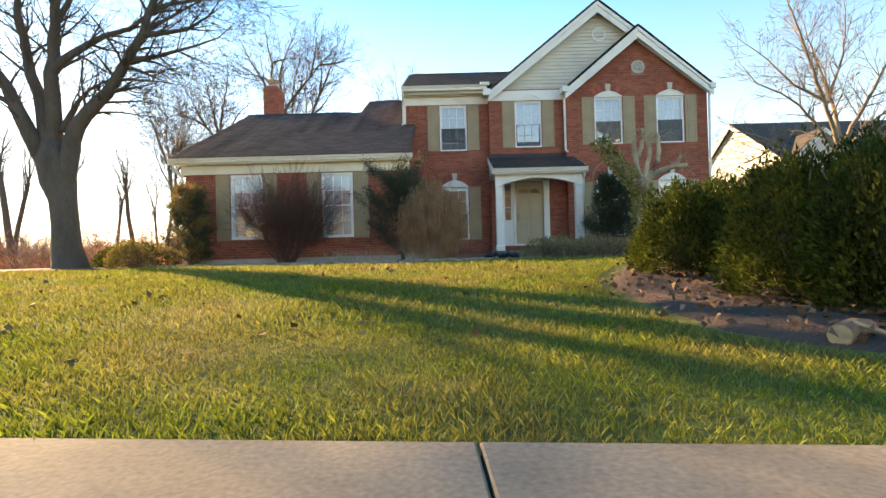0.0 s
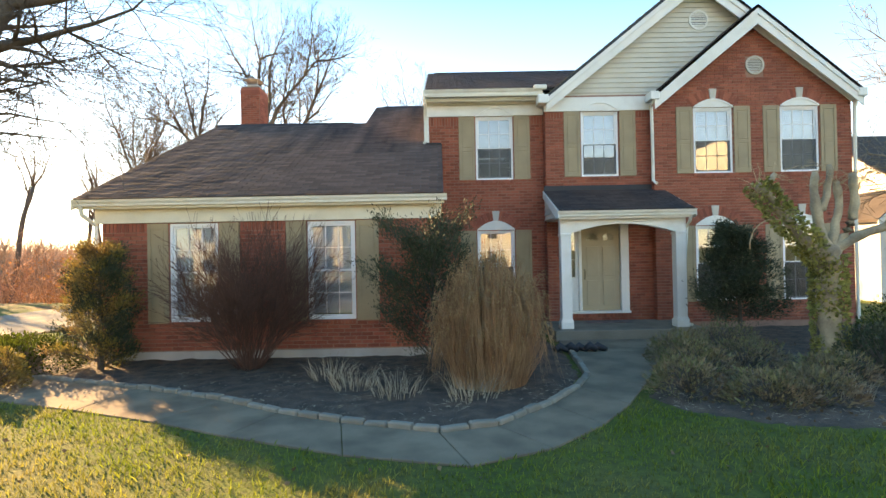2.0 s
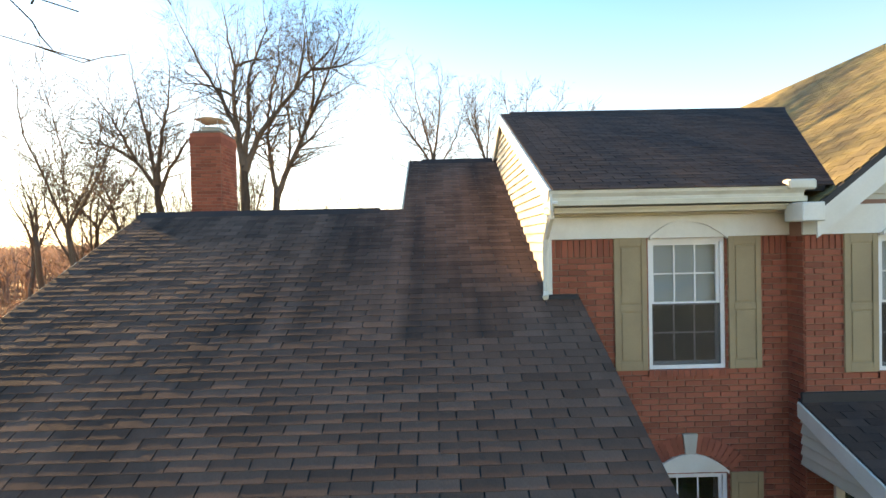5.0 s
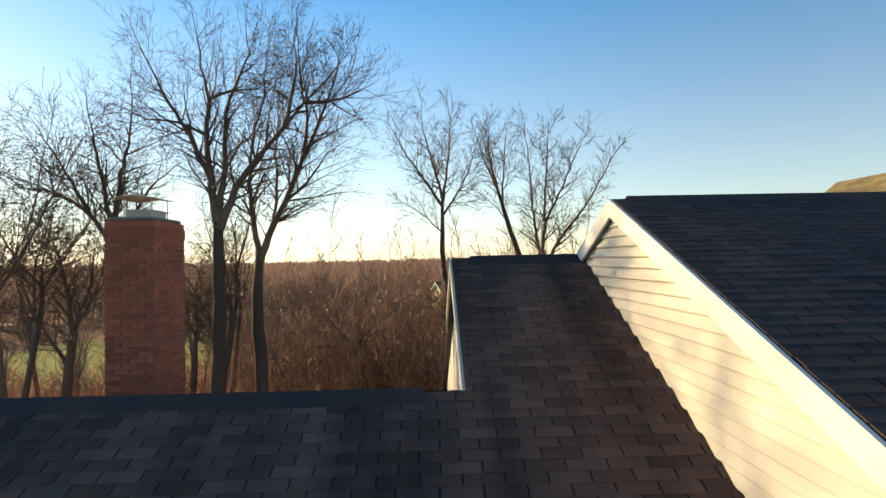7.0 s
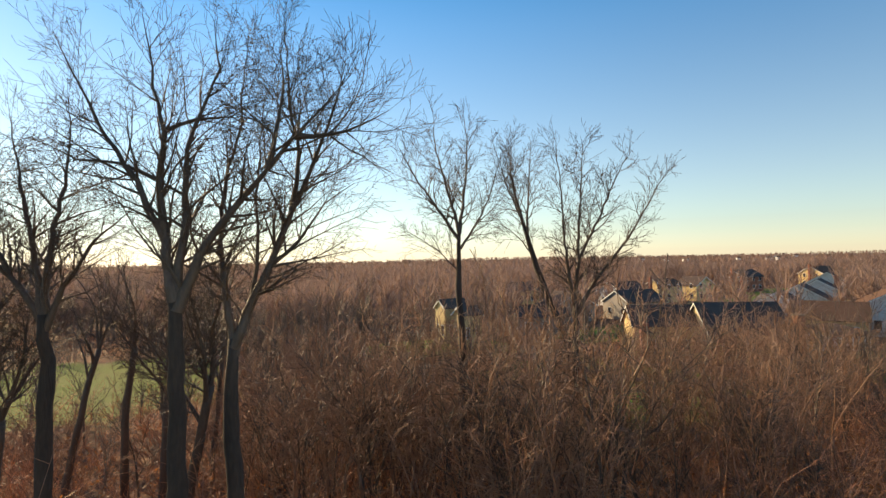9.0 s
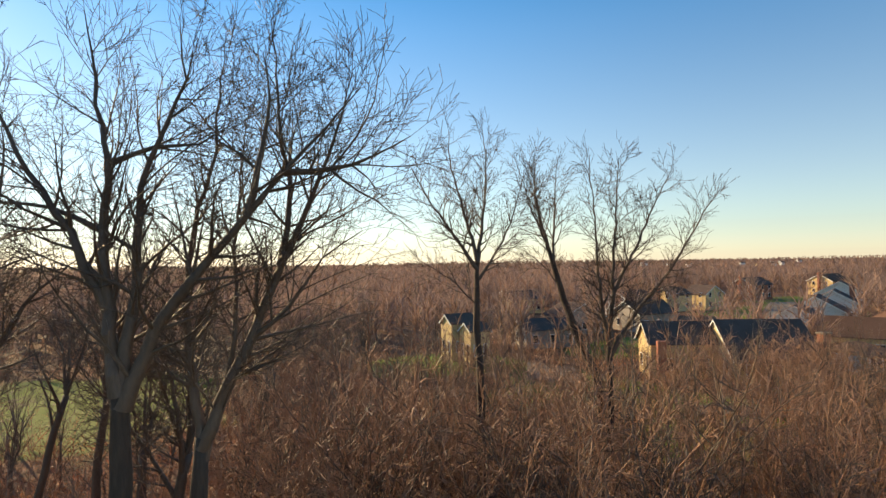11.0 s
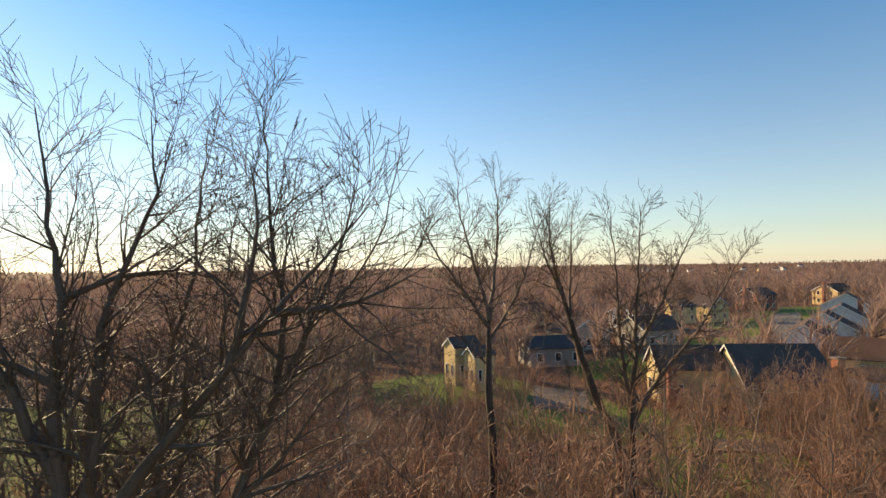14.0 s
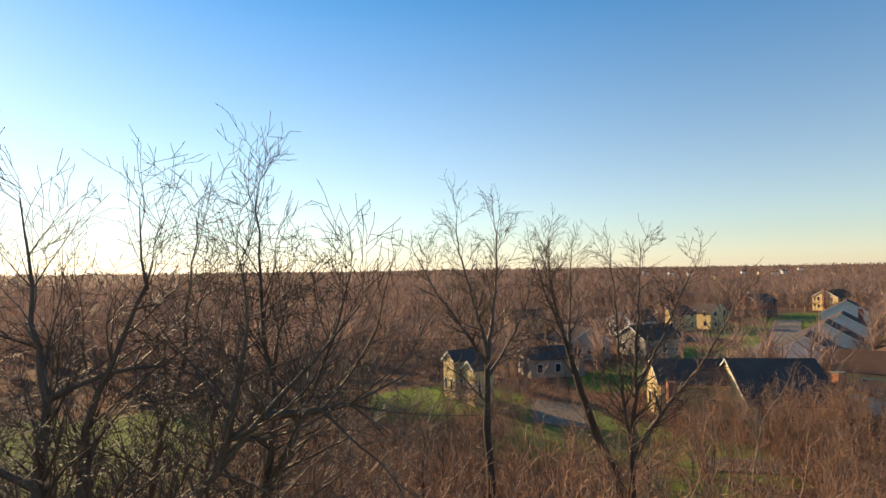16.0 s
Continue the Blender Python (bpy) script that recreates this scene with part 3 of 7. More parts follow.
def brick_arch(parent, x0, x1, z, rise, y, key=True, n=18):
    """Brick voussoirs over an arched head, with a pale keystone."""
    cx, half = (x0 + x1) / 2, (x1 - x0) / 2
    rad = (half * half + rise * rise) / (2 * rise)
    cz = z + rise - rad
    a0 = math.asin(min(1.0, half / rad))
    arch = Build().prism([(cx + math.sin(t) * r, y - 0.004, cz + math.cos(t) * r) for t, r in
                          [(-a0 + a0 * k / 6, rad + 0.035) for k in range(13)] + [(a0 - a0 * k / 6, rad + 0.225) for k in range(13)]], (0, 0.01, 0)).make("brick_arch", MORTAR, parent)
    for i in range(n):
        t0, t1 = -a0 + 2 * a0 * i / n + 0.006, -a0 + 2 * a0 * (i + 1) / n - 0.006
        if key and abs((t0 + t1) / 2) * rad < 0.07:
            continue
        pts = [(cx + math.sin(t) * r, y - 0.015, cz + math.cos(t) * r) for t, r in ((t0, rad + 0.03), (t1, rad + 0.03), (t1, rad + 0.23), (t0, rad + 0.23))]
        Build().prism(pts, (0, 0.02, 0)).make("brick", BRICK, arch)
    if key:
        zt = z + rise
        Build().prism([(cx - 0.055, y - 0.04, zt), (cx + 0.055, y - 0.04, zt), (cx + 0.085, y - 0.04, zt + 0.25), (cx - 0.085, y - 0.04, zt + 0.25)],
                      (0, 0.05, 0)).make("keystone", SANDSTONE, parent, "pale cast-stone keystone")


def gutter(parent, x0, x1, y, z, name="gutter"):
    """An ogee gutter along the street side; y is its front, z its rim."""
    prof = [(0.0, 0.0), (0.012, 0.0), (0.02, -0.035), (0.05, -0.075), (0.055, -0.11), (0.12, -0.11), (0.12, -0.10), (0.065, -0.10), (0.06, -0.07), (0.03, -0.03), (0.02, -0.004), (0.01, -0.004)]
    return Build().prism([(x0, y + a, z + c) for a, c in prof], (x1 - x0, 0, 0)).make(name, METAL_WHITE, parent)


def downspout(parent, pts):
    return Build().tube(pts, 0.036, 6).make("downspout", METAL_WHITE, parent)


def round_vent(parent, x, y, z, r, mat):
    b = Build()
    n = 24
    ring = [(math.cos(2 * math.pi * i / n), math.sin(2 * math.pi * i / n)) for i in range(n)]
    for i in range(n):
        (c0, s0), (c1, s1) = ring[i], ring[(i + 1) % n]
        b.prism([(x + c0 * r, y - 0.03, z + s0 * r), (x + c1 * r, y - 0.03, z + s1 * r), (x + c1 * (r - 0.045), y - 0.03, z + s1 * (r - 0.045)),
                 (x + c0 * (r - 0.045), y - 0.03, z + s0 * (r - 0.045))], (0, 0.05, 0))
    v = b.make("gable_vent", mat, parent)
    k = 9
    ri = r - 0.05
    for i in range(k):
        zz = -ri + 2 * ri * (i + 0.5) / k
        w = math.sqrt(max(ri * ri - zz * zz, 0.0004))
        Build().prism([(x - w, y - 0.025, z + zz - 0.012), (x - w, y - 0.021, z + zz - 0.014), (x - w, y + 0.0, z + zz + 0.016), (x - w, y - 0.004, z + zz + 0.018)],
                      (2 * w, 0, 0)).make("slat", mat, v)
    Build().box((x - ri, y - 0.002, z - ri * 0.7), (x + ri, y + 0.004, z + ri * 0.7)).make("backing", BLACK, v)
    return v


# ---- the brick house ----
W1, W2, W3, WW = 17.66, 17.38, 17.20, 14.52       # wall planes that face the street
G0 = 0.30                                          # ground at the house
house = thing("house", "two-storey red brick house with white siding gable and tan shutters", "house")

# openings
UP = (3.87, 5.37)
win_up = [(0.0, 0.88, W1), (2.42, 3.28, W2), (4.94, 5.83, W3), (6.92, 7.80, W3)]
LOW = (0.95, 2.68)
win_low = [(0.0, 0.88, W1), (4.94, 5.83, W3), (6.92, 7.80, W3)]
win_wing = [(-5.66, -4.80), (-3.22, -2.38)]
WING_WIN = (1.02, 2.76)
DOOR = (1.90, 3.46, 0.74, 2.80)

pitch_w = 0.4475
EAVE_Y, EAVE_Z = 14.18, 3.19


def wing_z(y):
    return EAVE_Z + (y - EAVE_Y) * pitch_w


# wing
hw = [(a, b, *WING_WIN) for a, b in win_wing]
wall_wing = wall_with_holes("wall", house, MORTAR, "x", WW, 0.22, -6.85, -0.88, 0.50, 3.08, hw, "red brick wall of the low wing")
bricks(wall_wing, "x", WW, -6.85, -0.88, 0.52, 2.80, hw, single=(-2.6, -0.8, 1.2, 2.5), soldier=[(2.58, 2.80)], seed=11)
Build().box((-6.87, WW - 0.02, 0.1), (-0.86, WW + 0.25, 0.50), 0.01).make("foundation", FOUNDATION, house, "pale concrete foundation")
side = Build().prism([(-0.895, WW + 0.22, 0.1), (-0.895, W1, 0.1), (-0.895, W1, wing_z(W1) - 0.15), (-0.895, WW + 0.22, wing_z(WW) - 0.1)], (-0.2, 0, 0)).make("wall", MORTAR, house)
bricks(side, "y", -0.895, WW, W1, 0.52, 4.5, normal=1, seed=12, top=lambda y: wing_z(y) - 0.12)
left = Build().prism([(-6.85, 14.54, 0.1), (-6.85, 26.0, 0.1), (-6.85, 26.0, 3.1), (-6.85, 20.30, wing_z(20.30) - 0.12), (-6.85, 14.54, 3.15)], (0.2, 0, 0)).make("wall", SIDING, house)
Build().box((-6.85, 25.8, 0.1), (-1.2, 26.0, 3.05)).make("wall", SIDING, house)
for a, b in win_wing:
    w = window(house, a, b, *WING_WIN, WW + 0.02, screen=False, blind=0.97, rows=2)
    brick_sill(w, a - 0.03, b + 0.03, WING_WIN[0], WW)
for a, b in ((-6.05, -5.68), (-4.78, -4.42), (-3.60, -3.24), (-2.36, -1.96)):
    shutter(house, a, b, WING_WIN[0] - 0.02, 2.77, WW)
# eaves of the wing
Build().box((-6.95, WW - 0.06, 2.78), (-0.84, WW - 0.025, 3.08), 0.004).make("frieze_board", CREAM, house, "cream frieze board")
Build().box((-7.10, EAVE_Y + 0.11, 3.05), (-0.80, WW + 0.1, 3.085)).make("soffit", WHITE, house)
Build().box((-7.15, EAVE_Y + 0.10, 3.025), (-0.79, EAVE_Y + 0.125, 3.19)).make("fascia", CREAM, house)
gutter(house, -7.18, -0.74, EAVE_Y - 0.02, 3.18)
downspout(house, [(-7.05, EAVE_Y + 0.05, 3.07), (-7.06, EAVE_Y + 0.1, 2.93), (-6.95, WW - 0.02, 2.75), (-6.93, WW - 0.05, 2.55), (-6.93, WW - 0.05, 0.45)])

up_w = Vector((0, 1, pitch_w)).normalized()
L1 = math.hypot(20.30 - EAVE_Y, wing_z(20.30) - EAVE_Z)
L2 = math.hypot(22.92 - EAVE_Y, wing_z(22.92) - EAVE_Z)
LW = math.hypot(W1 - EAVE_Y, wing_z(W1) - EAVE_Z)
XL, XS, XM, XR = -7.15, -2.94, -1.12, -0.80
wl = L1


def wing_edges(s):
    return (0.0 if s < L1 else XS - XL), (XR - XL if s < LW else XM - XL)


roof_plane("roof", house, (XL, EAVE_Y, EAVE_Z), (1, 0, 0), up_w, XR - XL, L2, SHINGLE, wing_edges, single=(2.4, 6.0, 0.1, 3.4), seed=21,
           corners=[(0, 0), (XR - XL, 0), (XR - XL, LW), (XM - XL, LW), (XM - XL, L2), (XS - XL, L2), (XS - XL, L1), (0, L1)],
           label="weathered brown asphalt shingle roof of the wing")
down = Vector((0, -1, pitch_w)).normalized()
roof_plane("roof", house, (XS, 20.30 + 6.12, EAVE_Z), (-1, 0, 0), down, XS - XL, L1, SHINGLE, seed=22)
roof_plane("roof", house, (XM, 22.92 + 8.74, EAVE_Z), (-1, 0, 0), down, XM - XS, L2, SHINGLE, seed=23)
Build().prism([(XL - 0.02, 20.12, wing_z(20.12) + 0.012), (XL - 0.02, 20.30, wing_z(20.30) + 0.03), (XL - 0.02, 20.48, wing_z(20.12) + 0.012), (XL - 0.02, 20.30, wing_z(20.30) + 0.008)],
              (XS - XL - 0.35, 0, 0)).make("ridge_cap", SHINGLE_DARK, house)
Build().prism([(XS + 0.25, 22.68, wing_z(22.68) + 0.012), (XS + 0.25, 22.92, wing_z(22.92) + 0.03), (XS + 0.25, 23.16, wing_z(22.68) + 0.012), (XS + 0.25, 22.92, wing_z(22.92) + 0.008)],
              (XM - XS - 0.3, 0, 0)).make("ridge_cap", SHINGLE_DARK, house)
# rakes of the wing
for x, ya, yb in ((XL - 0.03, EAVE_Y, 20.30), (XS - 0.03, 20.30, 22.92)):
    Build().prism([(x, ya, wing_z(ya) - 0.01), (x, yb, wing_z(yb) - 0.01), (x, yb, wing_z(yb) - 0.19), (x, ya, wing_z(ya) - 0.19)], (0.028, 0, 0)).make("rake_board", CREAM, house)
    yc = 2 * yb - ya
    Build().prism([(x, yb, wing_z(yb) - 0.01), (x, yc, wing_z(ya) - 0.01), (x, yc, wing_z(ya) - 0.19), (x, yb, wing_z(yb) - 0.19)], (0.028, 0, 0)).make("rake_board", CREAM, house)
siding_wall = Build().prism([(XS + 0.12, 20.30, wing_z(20.30) - 0.25), (XS + 0.12, 22.92, wing_z(22.92) - 0.08), (XS + 0.12, 31.0, 3.1), (XS + 0.12, 20.30, 3.1)], (0.1, 0, 0)).make("wall", SIDING, house)
siding("siding", siding_wall, SIDING, "y", XS + 0.12, 20.30, 30.0, 3.3, 7.0, top=lambda y: wing_z(y) - 0.12 if y < 22.92 else wing_z(2 * 22.92 - y) - 0.12)

# upper and main walls
h1 = [(win_up[0][0], win_up[0][1], *UP), (win_low[0][0], win_low[0][1], *LOW)]
h2 = [(win_up[1][0], win_up[1][1], *UP), DOOR]
h3 = [(win_up[2][0], win_up[2][1], *UP), (win_up[3][0], win_up[3][1], *UP), (win_low[1][0], win_low[1][1], *LOW), (win_low[2][0], win_low[2][1], *LOW)]
wall1 = wall_with_holes("wall", house, MORTAR, "x", W1, 0.22, -1.12, 1.62, 0.2, 5.75, h1, "red brick front wall")
bricks(wall1, "x", W1, -1.12, 1.60, 0.5, 5.38, h1, single=(-1.2, 1.6, 3.2, 5.2), soldier=[(5.18, 5.38)], seed=31)
wall2 = wall_with_holes("wall", house, MORTAR, "x", W2, 0.22, 1.62, 4.05, 0.2, 5.75, h2, "red brick wall over the porch")
bricks(wall2, "x", W2, 1.60, 4.05, 0.55, 5.38, h2, single=(1.6, 4.1, 3.5, 5.2), soldier=[(5.18, 5.38)], seed=32)
ret = Build().box((1.60, W2 + 0.001, 0.2), (1.64, W1 + 0.01, 5.75)).make("wall", MORTAR, house)
bricks(ret, "y", 1.60, W2, W1, 0.5, 5.38, normal=-1, seed=33)
ret2 = Build().box((4.03, W3 + 0.001, 0.2), (4.07, W2 + 0.01, 5.75)).make("wall", MORTAR, house)
bricks(ret2, "y", 4.03, W3, W2, 0.5, 5.38, normal=-1, seed=34)
GB_X, GB_Z, GB_H, GB_P = 6.31, 5.65, 2.34, 0.83   # the brick gable: middle, eave height, half width, pitch
GM_X, GM_Z, GM_H, GM_P = 5.13, 5.71, 3.54, 0.795   # the large gable behind it


def gb_top(x):
    return GB_Z + (GB_H - abs(x - GB_X)) * GB_P - 0.18


def gm_top(x):
    return GM_Z + (GM_H - abs(x - GM_X)) * GM_P - 0.18


wall3 = wall_with_holes("wall", house, MORTAR, "x", W3, 0.22, 4.05, 8.53, 0.2, 5.5, h3, "red brick gable wall")
Build().prism([(4.05, W3, 5.5), (8.53, W3, 5.5), (8.53, W3, gb_top(8.53)), (GB_X, W3, gb_top(GB_X)), (4.05, W3, gb_top(4.05))], (0, 0.22, 0)).make("gable", MORTAR, house)
bricks(wall3, "x", W3, 4.03, 8.55, 0.5, 7.8, h3 + [(GB_X - 0.14, GB_X + 0.26, 6.09, 6.55)], top=gb_top, single=(4.0, 6.2, 3.0, 5.2), seed=35)
wall_r = Build().box((8.33, W3 + 0.2, 0.2), (8.53, 26.0, 5.7)).make("wall", SIDING, house)
bricks(Build().box((8.51, W3, 0.2), (8.54, W3 + 0.3, 5.6)).make("wall", MORTAR, house), "y", 8.54, W3, W3 + 0.3, 0.5, 5.5, normal=1, seed=36)
Build().box((-1.2, 25.8, 0.1), (8.53, 26.0, 5.8)).make("wall", SIDING, house)
# left gable wall of the main block, white siding over the wing
M_EY, M_EZ, M_RY, M_RZ = 17.22, 5.90, 21.55, 7.735
m_p = (M_RZ - M_EZ) / (M_RY - M_EY)


def main_top(y):
    return M_RZ - abs(y - M_RY) * m_p - 0.12


lw = Build().prism([(-1.12, W1 + 0.005, 3.0), (-1.12, 26.0, 3.0), (-1.12, 26.0, main_top(26.0)), (-1.12, M_RY, main_top(M_RY)), (-1.12, W1 + 0.005, main_top(W1))], (0.2, 0, 0)).make("wall", SIDING, house, "white siding gable wall in sunlight")
siding("siding", lw, SIDING, "y", -1.12, W1 + 0.08, 26.0, 4.2, 7.8, top=main_top)
Build().box((-1.155, W1 - 0.02, 4.62), (-1.10, W1 + 0.08, 5.74), 0.004).make("corner_board", WHITE, house)
# large siding gable
gm = Build().prism([(1.62, W2 + 0.06, 5.5), (8.6, W2 + 0.06, 5.5), (GM_X, W2 + 0.06, gm_top(GM_X)), (1.75, W2 + 0.06, gm_top(1.75))], (0, 0.1, 0)).make("gable", SIDING, house, "pale siding gable")
siding("siding", gm, SIDING, "x", W2 + 0.06, 1.62, 8.6, 5.70, 8.6, top=gm_top)
round_vent(house, 5.22, W2 + 0.045, 7.47, 0.23, WHITE)
round_vent(house, GB_X + 0.06, W3, 6.32, 0.215, SANDSTONE)

# frieze boards, eaves and gutters of the main block
Build().box((-1.14, W1 - 0.045, 5.38), (1.60, W1 - 0.018, 5.74), 0.004).make("frieze_board", WHITE, house)
Build().box((1.56, W2 - 0.045, 5.38), (4.03, W2 - 0.018, 5.70), 0.004).make("frieze_board", WHITE, house)
Build().box((-1.18, M_EY + 0.10, 5.72), (1.6, W1 + 0.05, 5.755)).make("soffit", WHITE, house)
Build().box((-1.20, M_EY + 0.10, 5.70), (1.55, M_EY + 0.125, 5.89)).make("fascia", CREAM, house)
Build().box((-1.17, W1 - 0.12, 5.63), (1.58, W1 - 0.045, 5.72), 0.01).make("crown_moulding", CREAM, house)
gutter(house, -1.22, 1.52, M_EY - 0.02, 5.90)
Build().box((-1.19, M_EY + 0.03, 5.735), (1.56, W1 - 0.01, 5.795), 0.006).box((-1.18, M_EY + 0.14, 5.66), (1.57, W1 - 0.01, 5.733), 0.006).make("cornice", CREAM, house, "stepped cream cornice under the gutter")
downspout(house, [(-1.15, M_EY + 0.05, 5.78), (-1.17, M_EY + 0.1, 5.62), (-1.18, W1 - 0.1, 5.40), (-1.18, W1 - 0.06, 5.2), (-1.18, W1 - 0.06, 4.80), (-1.21, W1 - 0.16, 4.74)])
downspout(house, [(3.95, W3 - 0.28, 5.60), (3.97, W3 - 0.2, 5.48), (3.98, W3 - 0.04, 5.38), (3.98, W3 - 0.05, 4.5), (3.98, W3 - 0.05, 3.72), (4.02, W3 - 0.16, 3.64)])
downspout(house, [(8.60, W3 - 0.2, 5.6), (8.60, W3 - 0.05, 5.4), (8.58, W3 - 0.03, 3.0), (8.58, W3 - 0.03, 0.5)])
Build().box((1.32, M_EY - 0.04, 5.86), (1.62, M_EY + 0.10, 5.97), 0.02).make("gutter_end", METAL_WHITE, house)

up_m = Vector((0, 1, m_p)).normalized()
LM = math.hypot(M_RY - M_EY, M_RZ - M_EZ)
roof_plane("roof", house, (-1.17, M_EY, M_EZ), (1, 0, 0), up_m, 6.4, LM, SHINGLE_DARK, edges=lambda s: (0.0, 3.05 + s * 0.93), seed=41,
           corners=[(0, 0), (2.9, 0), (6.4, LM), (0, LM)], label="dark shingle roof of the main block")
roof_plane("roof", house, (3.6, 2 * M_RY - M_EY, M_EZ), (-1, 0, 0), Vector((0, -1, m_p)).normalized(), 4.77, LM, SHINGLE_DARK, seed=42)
Build().prism([(-1.0, M_RY - 0.15, M_RZ - 0.05), (-1.0, M_RY, M_RZ + 0.03), (-1.0, M_RY + 0.15, M_RZ - 0.05), (-1.0, M_RY, M_RZ + 0.004)], (5.5, 0, 0)).make("ridge_cap", SHINGLE_DARK, house)
for ya, za, yb, zb in ((M_EY, M_EZ, M_RY, M_RZ), (M_RY, M_RZ, 2 * M_RY - M_EY, M_EZ)):
    Build().prism([(-1.205, ya, za - 0.005), (-1.205, yb, zb - 0.005), (-1.205, yb, zb - 0.21), (-1.205, ya, za - 0.21)], (0.03, 0, 0)).make("rake_board", WHITE, house)
    Build().prism([(-1.175, ya, za - 0.12), (-1.175, yb, zb - 0.12), (-1.175, yb, zb - 0.14), (-1.175, ya, za - 0.14)], (0.06, 0, 0)).make("soffit", WHITE, house)


def gable_roof(cx, ez, half, p, y0, y1, mat_l, mat_r, seed):
    """Two slopes whose ridge runs away from the street, with rake boards in front."""
    dl = Vector((1, 0, p)).normalized()
    ln = math.hypot(half, half * p)
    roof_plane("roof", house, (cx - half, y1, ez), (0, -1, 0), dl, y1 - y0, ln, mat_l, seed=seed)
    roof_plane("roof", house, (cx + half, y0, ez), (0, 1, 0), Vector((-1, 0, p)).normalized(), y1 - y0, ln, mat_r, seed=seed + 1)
    for s in (-1, 1):
        for off, w, d, mt in ((0.0, 0.20, 0.03, WHITE), (0.03, 0.42, 0.02, WHITE)):
            a, b = Vector((cx + s * (half + 0.0), y0 + off, ez - 0.01)), Vector((cx, y0 + off, ez + half * p - 0.01))
            Build().prism([a, b, b - Vector((0, 0, w)), a - Vector((0, 0, w * 0.85))], (0, d, 0)).make("rake_board", mt, house)
        Build().prism([(cx + s * half, y0 + 0.05, ez - 0.14), (cx, y0 + 0.05, ez + half * p - 0.14), (cx, y0 + 0.05, ez + half * p - 0.17), (cx + s * half, y0 + 0.05, ez - 0.17)],
                      (0, 0.32, 0)).make("soffit", WHITE, house)


# left slope takes the shingle coloured as sunlit, right slope the dark one
gable_roof(GM_X, GM_Z, GM_H, GM_P, W2 - 0.26, 26.3, SHINGLE_MOSS_LIT, SHINGLE_DARK, 51)
gable_roof(GB_X, GB_Z, GB_H, GB_P, W3 - 0.30, 20.8, SHINGLE_DARK, SHINGLE_DARK, 61)
Build().box((3.86, W3 - 0.32, 5.50), (4.06, W3 + 0.02, 5.68), 0.01).make("eave_return", WHITE, house)
Build().box((8.51, W3 - 0.32, 5.50), (8.70, W3 + 0.02, 5.68), 0.01).make("eave_return", WHITE, house)
Build().box((1.40, W2 - 0.28, 5.52), (1.64, W2 + 0.02, 5.72), 0.01).make("eave_return", WHITE, house)

for i, (a, b, y) in enumerate(win_up):
    w = window(house, a, b, *UP, y + 0.03, arch=0.20 if i < 2 else 0.17, blind=0.5, proud=0.085 if i < 2 else 0.055)
    brick_sill(w, a - 0.02, b + 0.02, UP[0], y)
    for p, q in ((a - 0.40, a - 0.025), (b + 0.025, b + 0.40)):
        shutter(house, p, q, UP[0], UP[1] + 0.02, y)
    if i > 1:
        brick_arch(w, a - 0.02, b + 0.02, UP[1] + 0.0, 0.17, y)
for a, b, y in win_low:
    w = window(house, a, b, *LOW, y + 0.03, arch=0.20, blind=0.0)
    brick_arch(w, a - 0.02, b + 0.02, LOW[1], 0.20, y)
    brick_sill(w, a - 0.02, b + 0.02, LOW[0], y)
    for p, q in ((a - 0.40, a - 0.025), (b + 0.025, b + 0.40)):
        shutter(house, p, q, LOW[0], LOW[1] + 0.0, y)
# flashing where the wing roof meets the wall
Build().box((-1.16, W1 - 0.10, 4.60), (-0.82, W1 - 0.014, 4.76), 0.01).make("flashing", LEAD, house, "dark step flashing")

# front door with sidelight
dx0, dx1, dz0, dz1 = 2.38, 3.26, 0.77, 2.77
b = Build()
b.box((1.90, W2 - 0.03, 0.74), (1.97, W2 + 0.12, 2.80), 0.005).box((2.30, W2 - 0.03, 0.74), (2.37, W2 + 0.12, 2.80), 0.005)
b.box((3.27, W2 - 0.03, 0.74), (3.46, W2 + 0.10, 2.80), 0.008).box((1.97, W2 - 0.03, 2.78), (3.27, W2 + 0.12, 2.86), 0.005)
frame_d = b.make("door_frame", WHITE, house)
Build().box((1.88, W2 - 0.07, 0.71), (3.48, W2 + 0.15, 0.765), 0.008).make("threshold", WHITE, frame_d)
b = Build().box((dx0, W2 + 0.03, dz0), (dx1, W2 + 0.075, dz1 - 0.01), 0.004)
w = dx1 - dx0
door = b.make("door", DOORPAINT, house, "closed tan panelled front door with two small lights")
for zz0, zz1 in ((0.12, 0.70), (0.80, 1.48)):
    for x in (dx0 + 0.12, dx0 + w / 2 + 0.05):
        Build().box((x, W2 + 0.016, dz0 + zz0), (x + w / 2 - 0.17, W2 + 0.03, dz0 + zz1), 0.012).make("panel", DOORPAINT, door)
for x in (dx0 + 0.12, dx0 + w / 2 + 0.05):
    Build().prism([(x, W2 + 0.02, dz0 + 1.62), (x + w / 2 - 0.17, W2 + 0.02, dz0 + 1.62), (x + w / 2 - 0.17, W2 + 0.02, dz0 + 1.72), (x + (w / 2 - 0.17) / 2, W2 + 0.02, dz0 + 1.80), (x, W2 + 0.02, dz0 + 1.72)],
                  (0, 0.012, 0)).make("door_light", GLASS, door)
Build().tube([(dx0 + 0.06, W2 + 0.03, 1.72), (dx0 + 0.06, W2 - 0.02, 1.72), (dx0 + 0.06, W2 - 0.03, 1.66), (dx0 + 0.06, W2 - 0.02, 1.52), (dx0 + 0.06, W2 + 0.03, 1.50)], 0.012, 6).make("door_handle", BRASS, door)
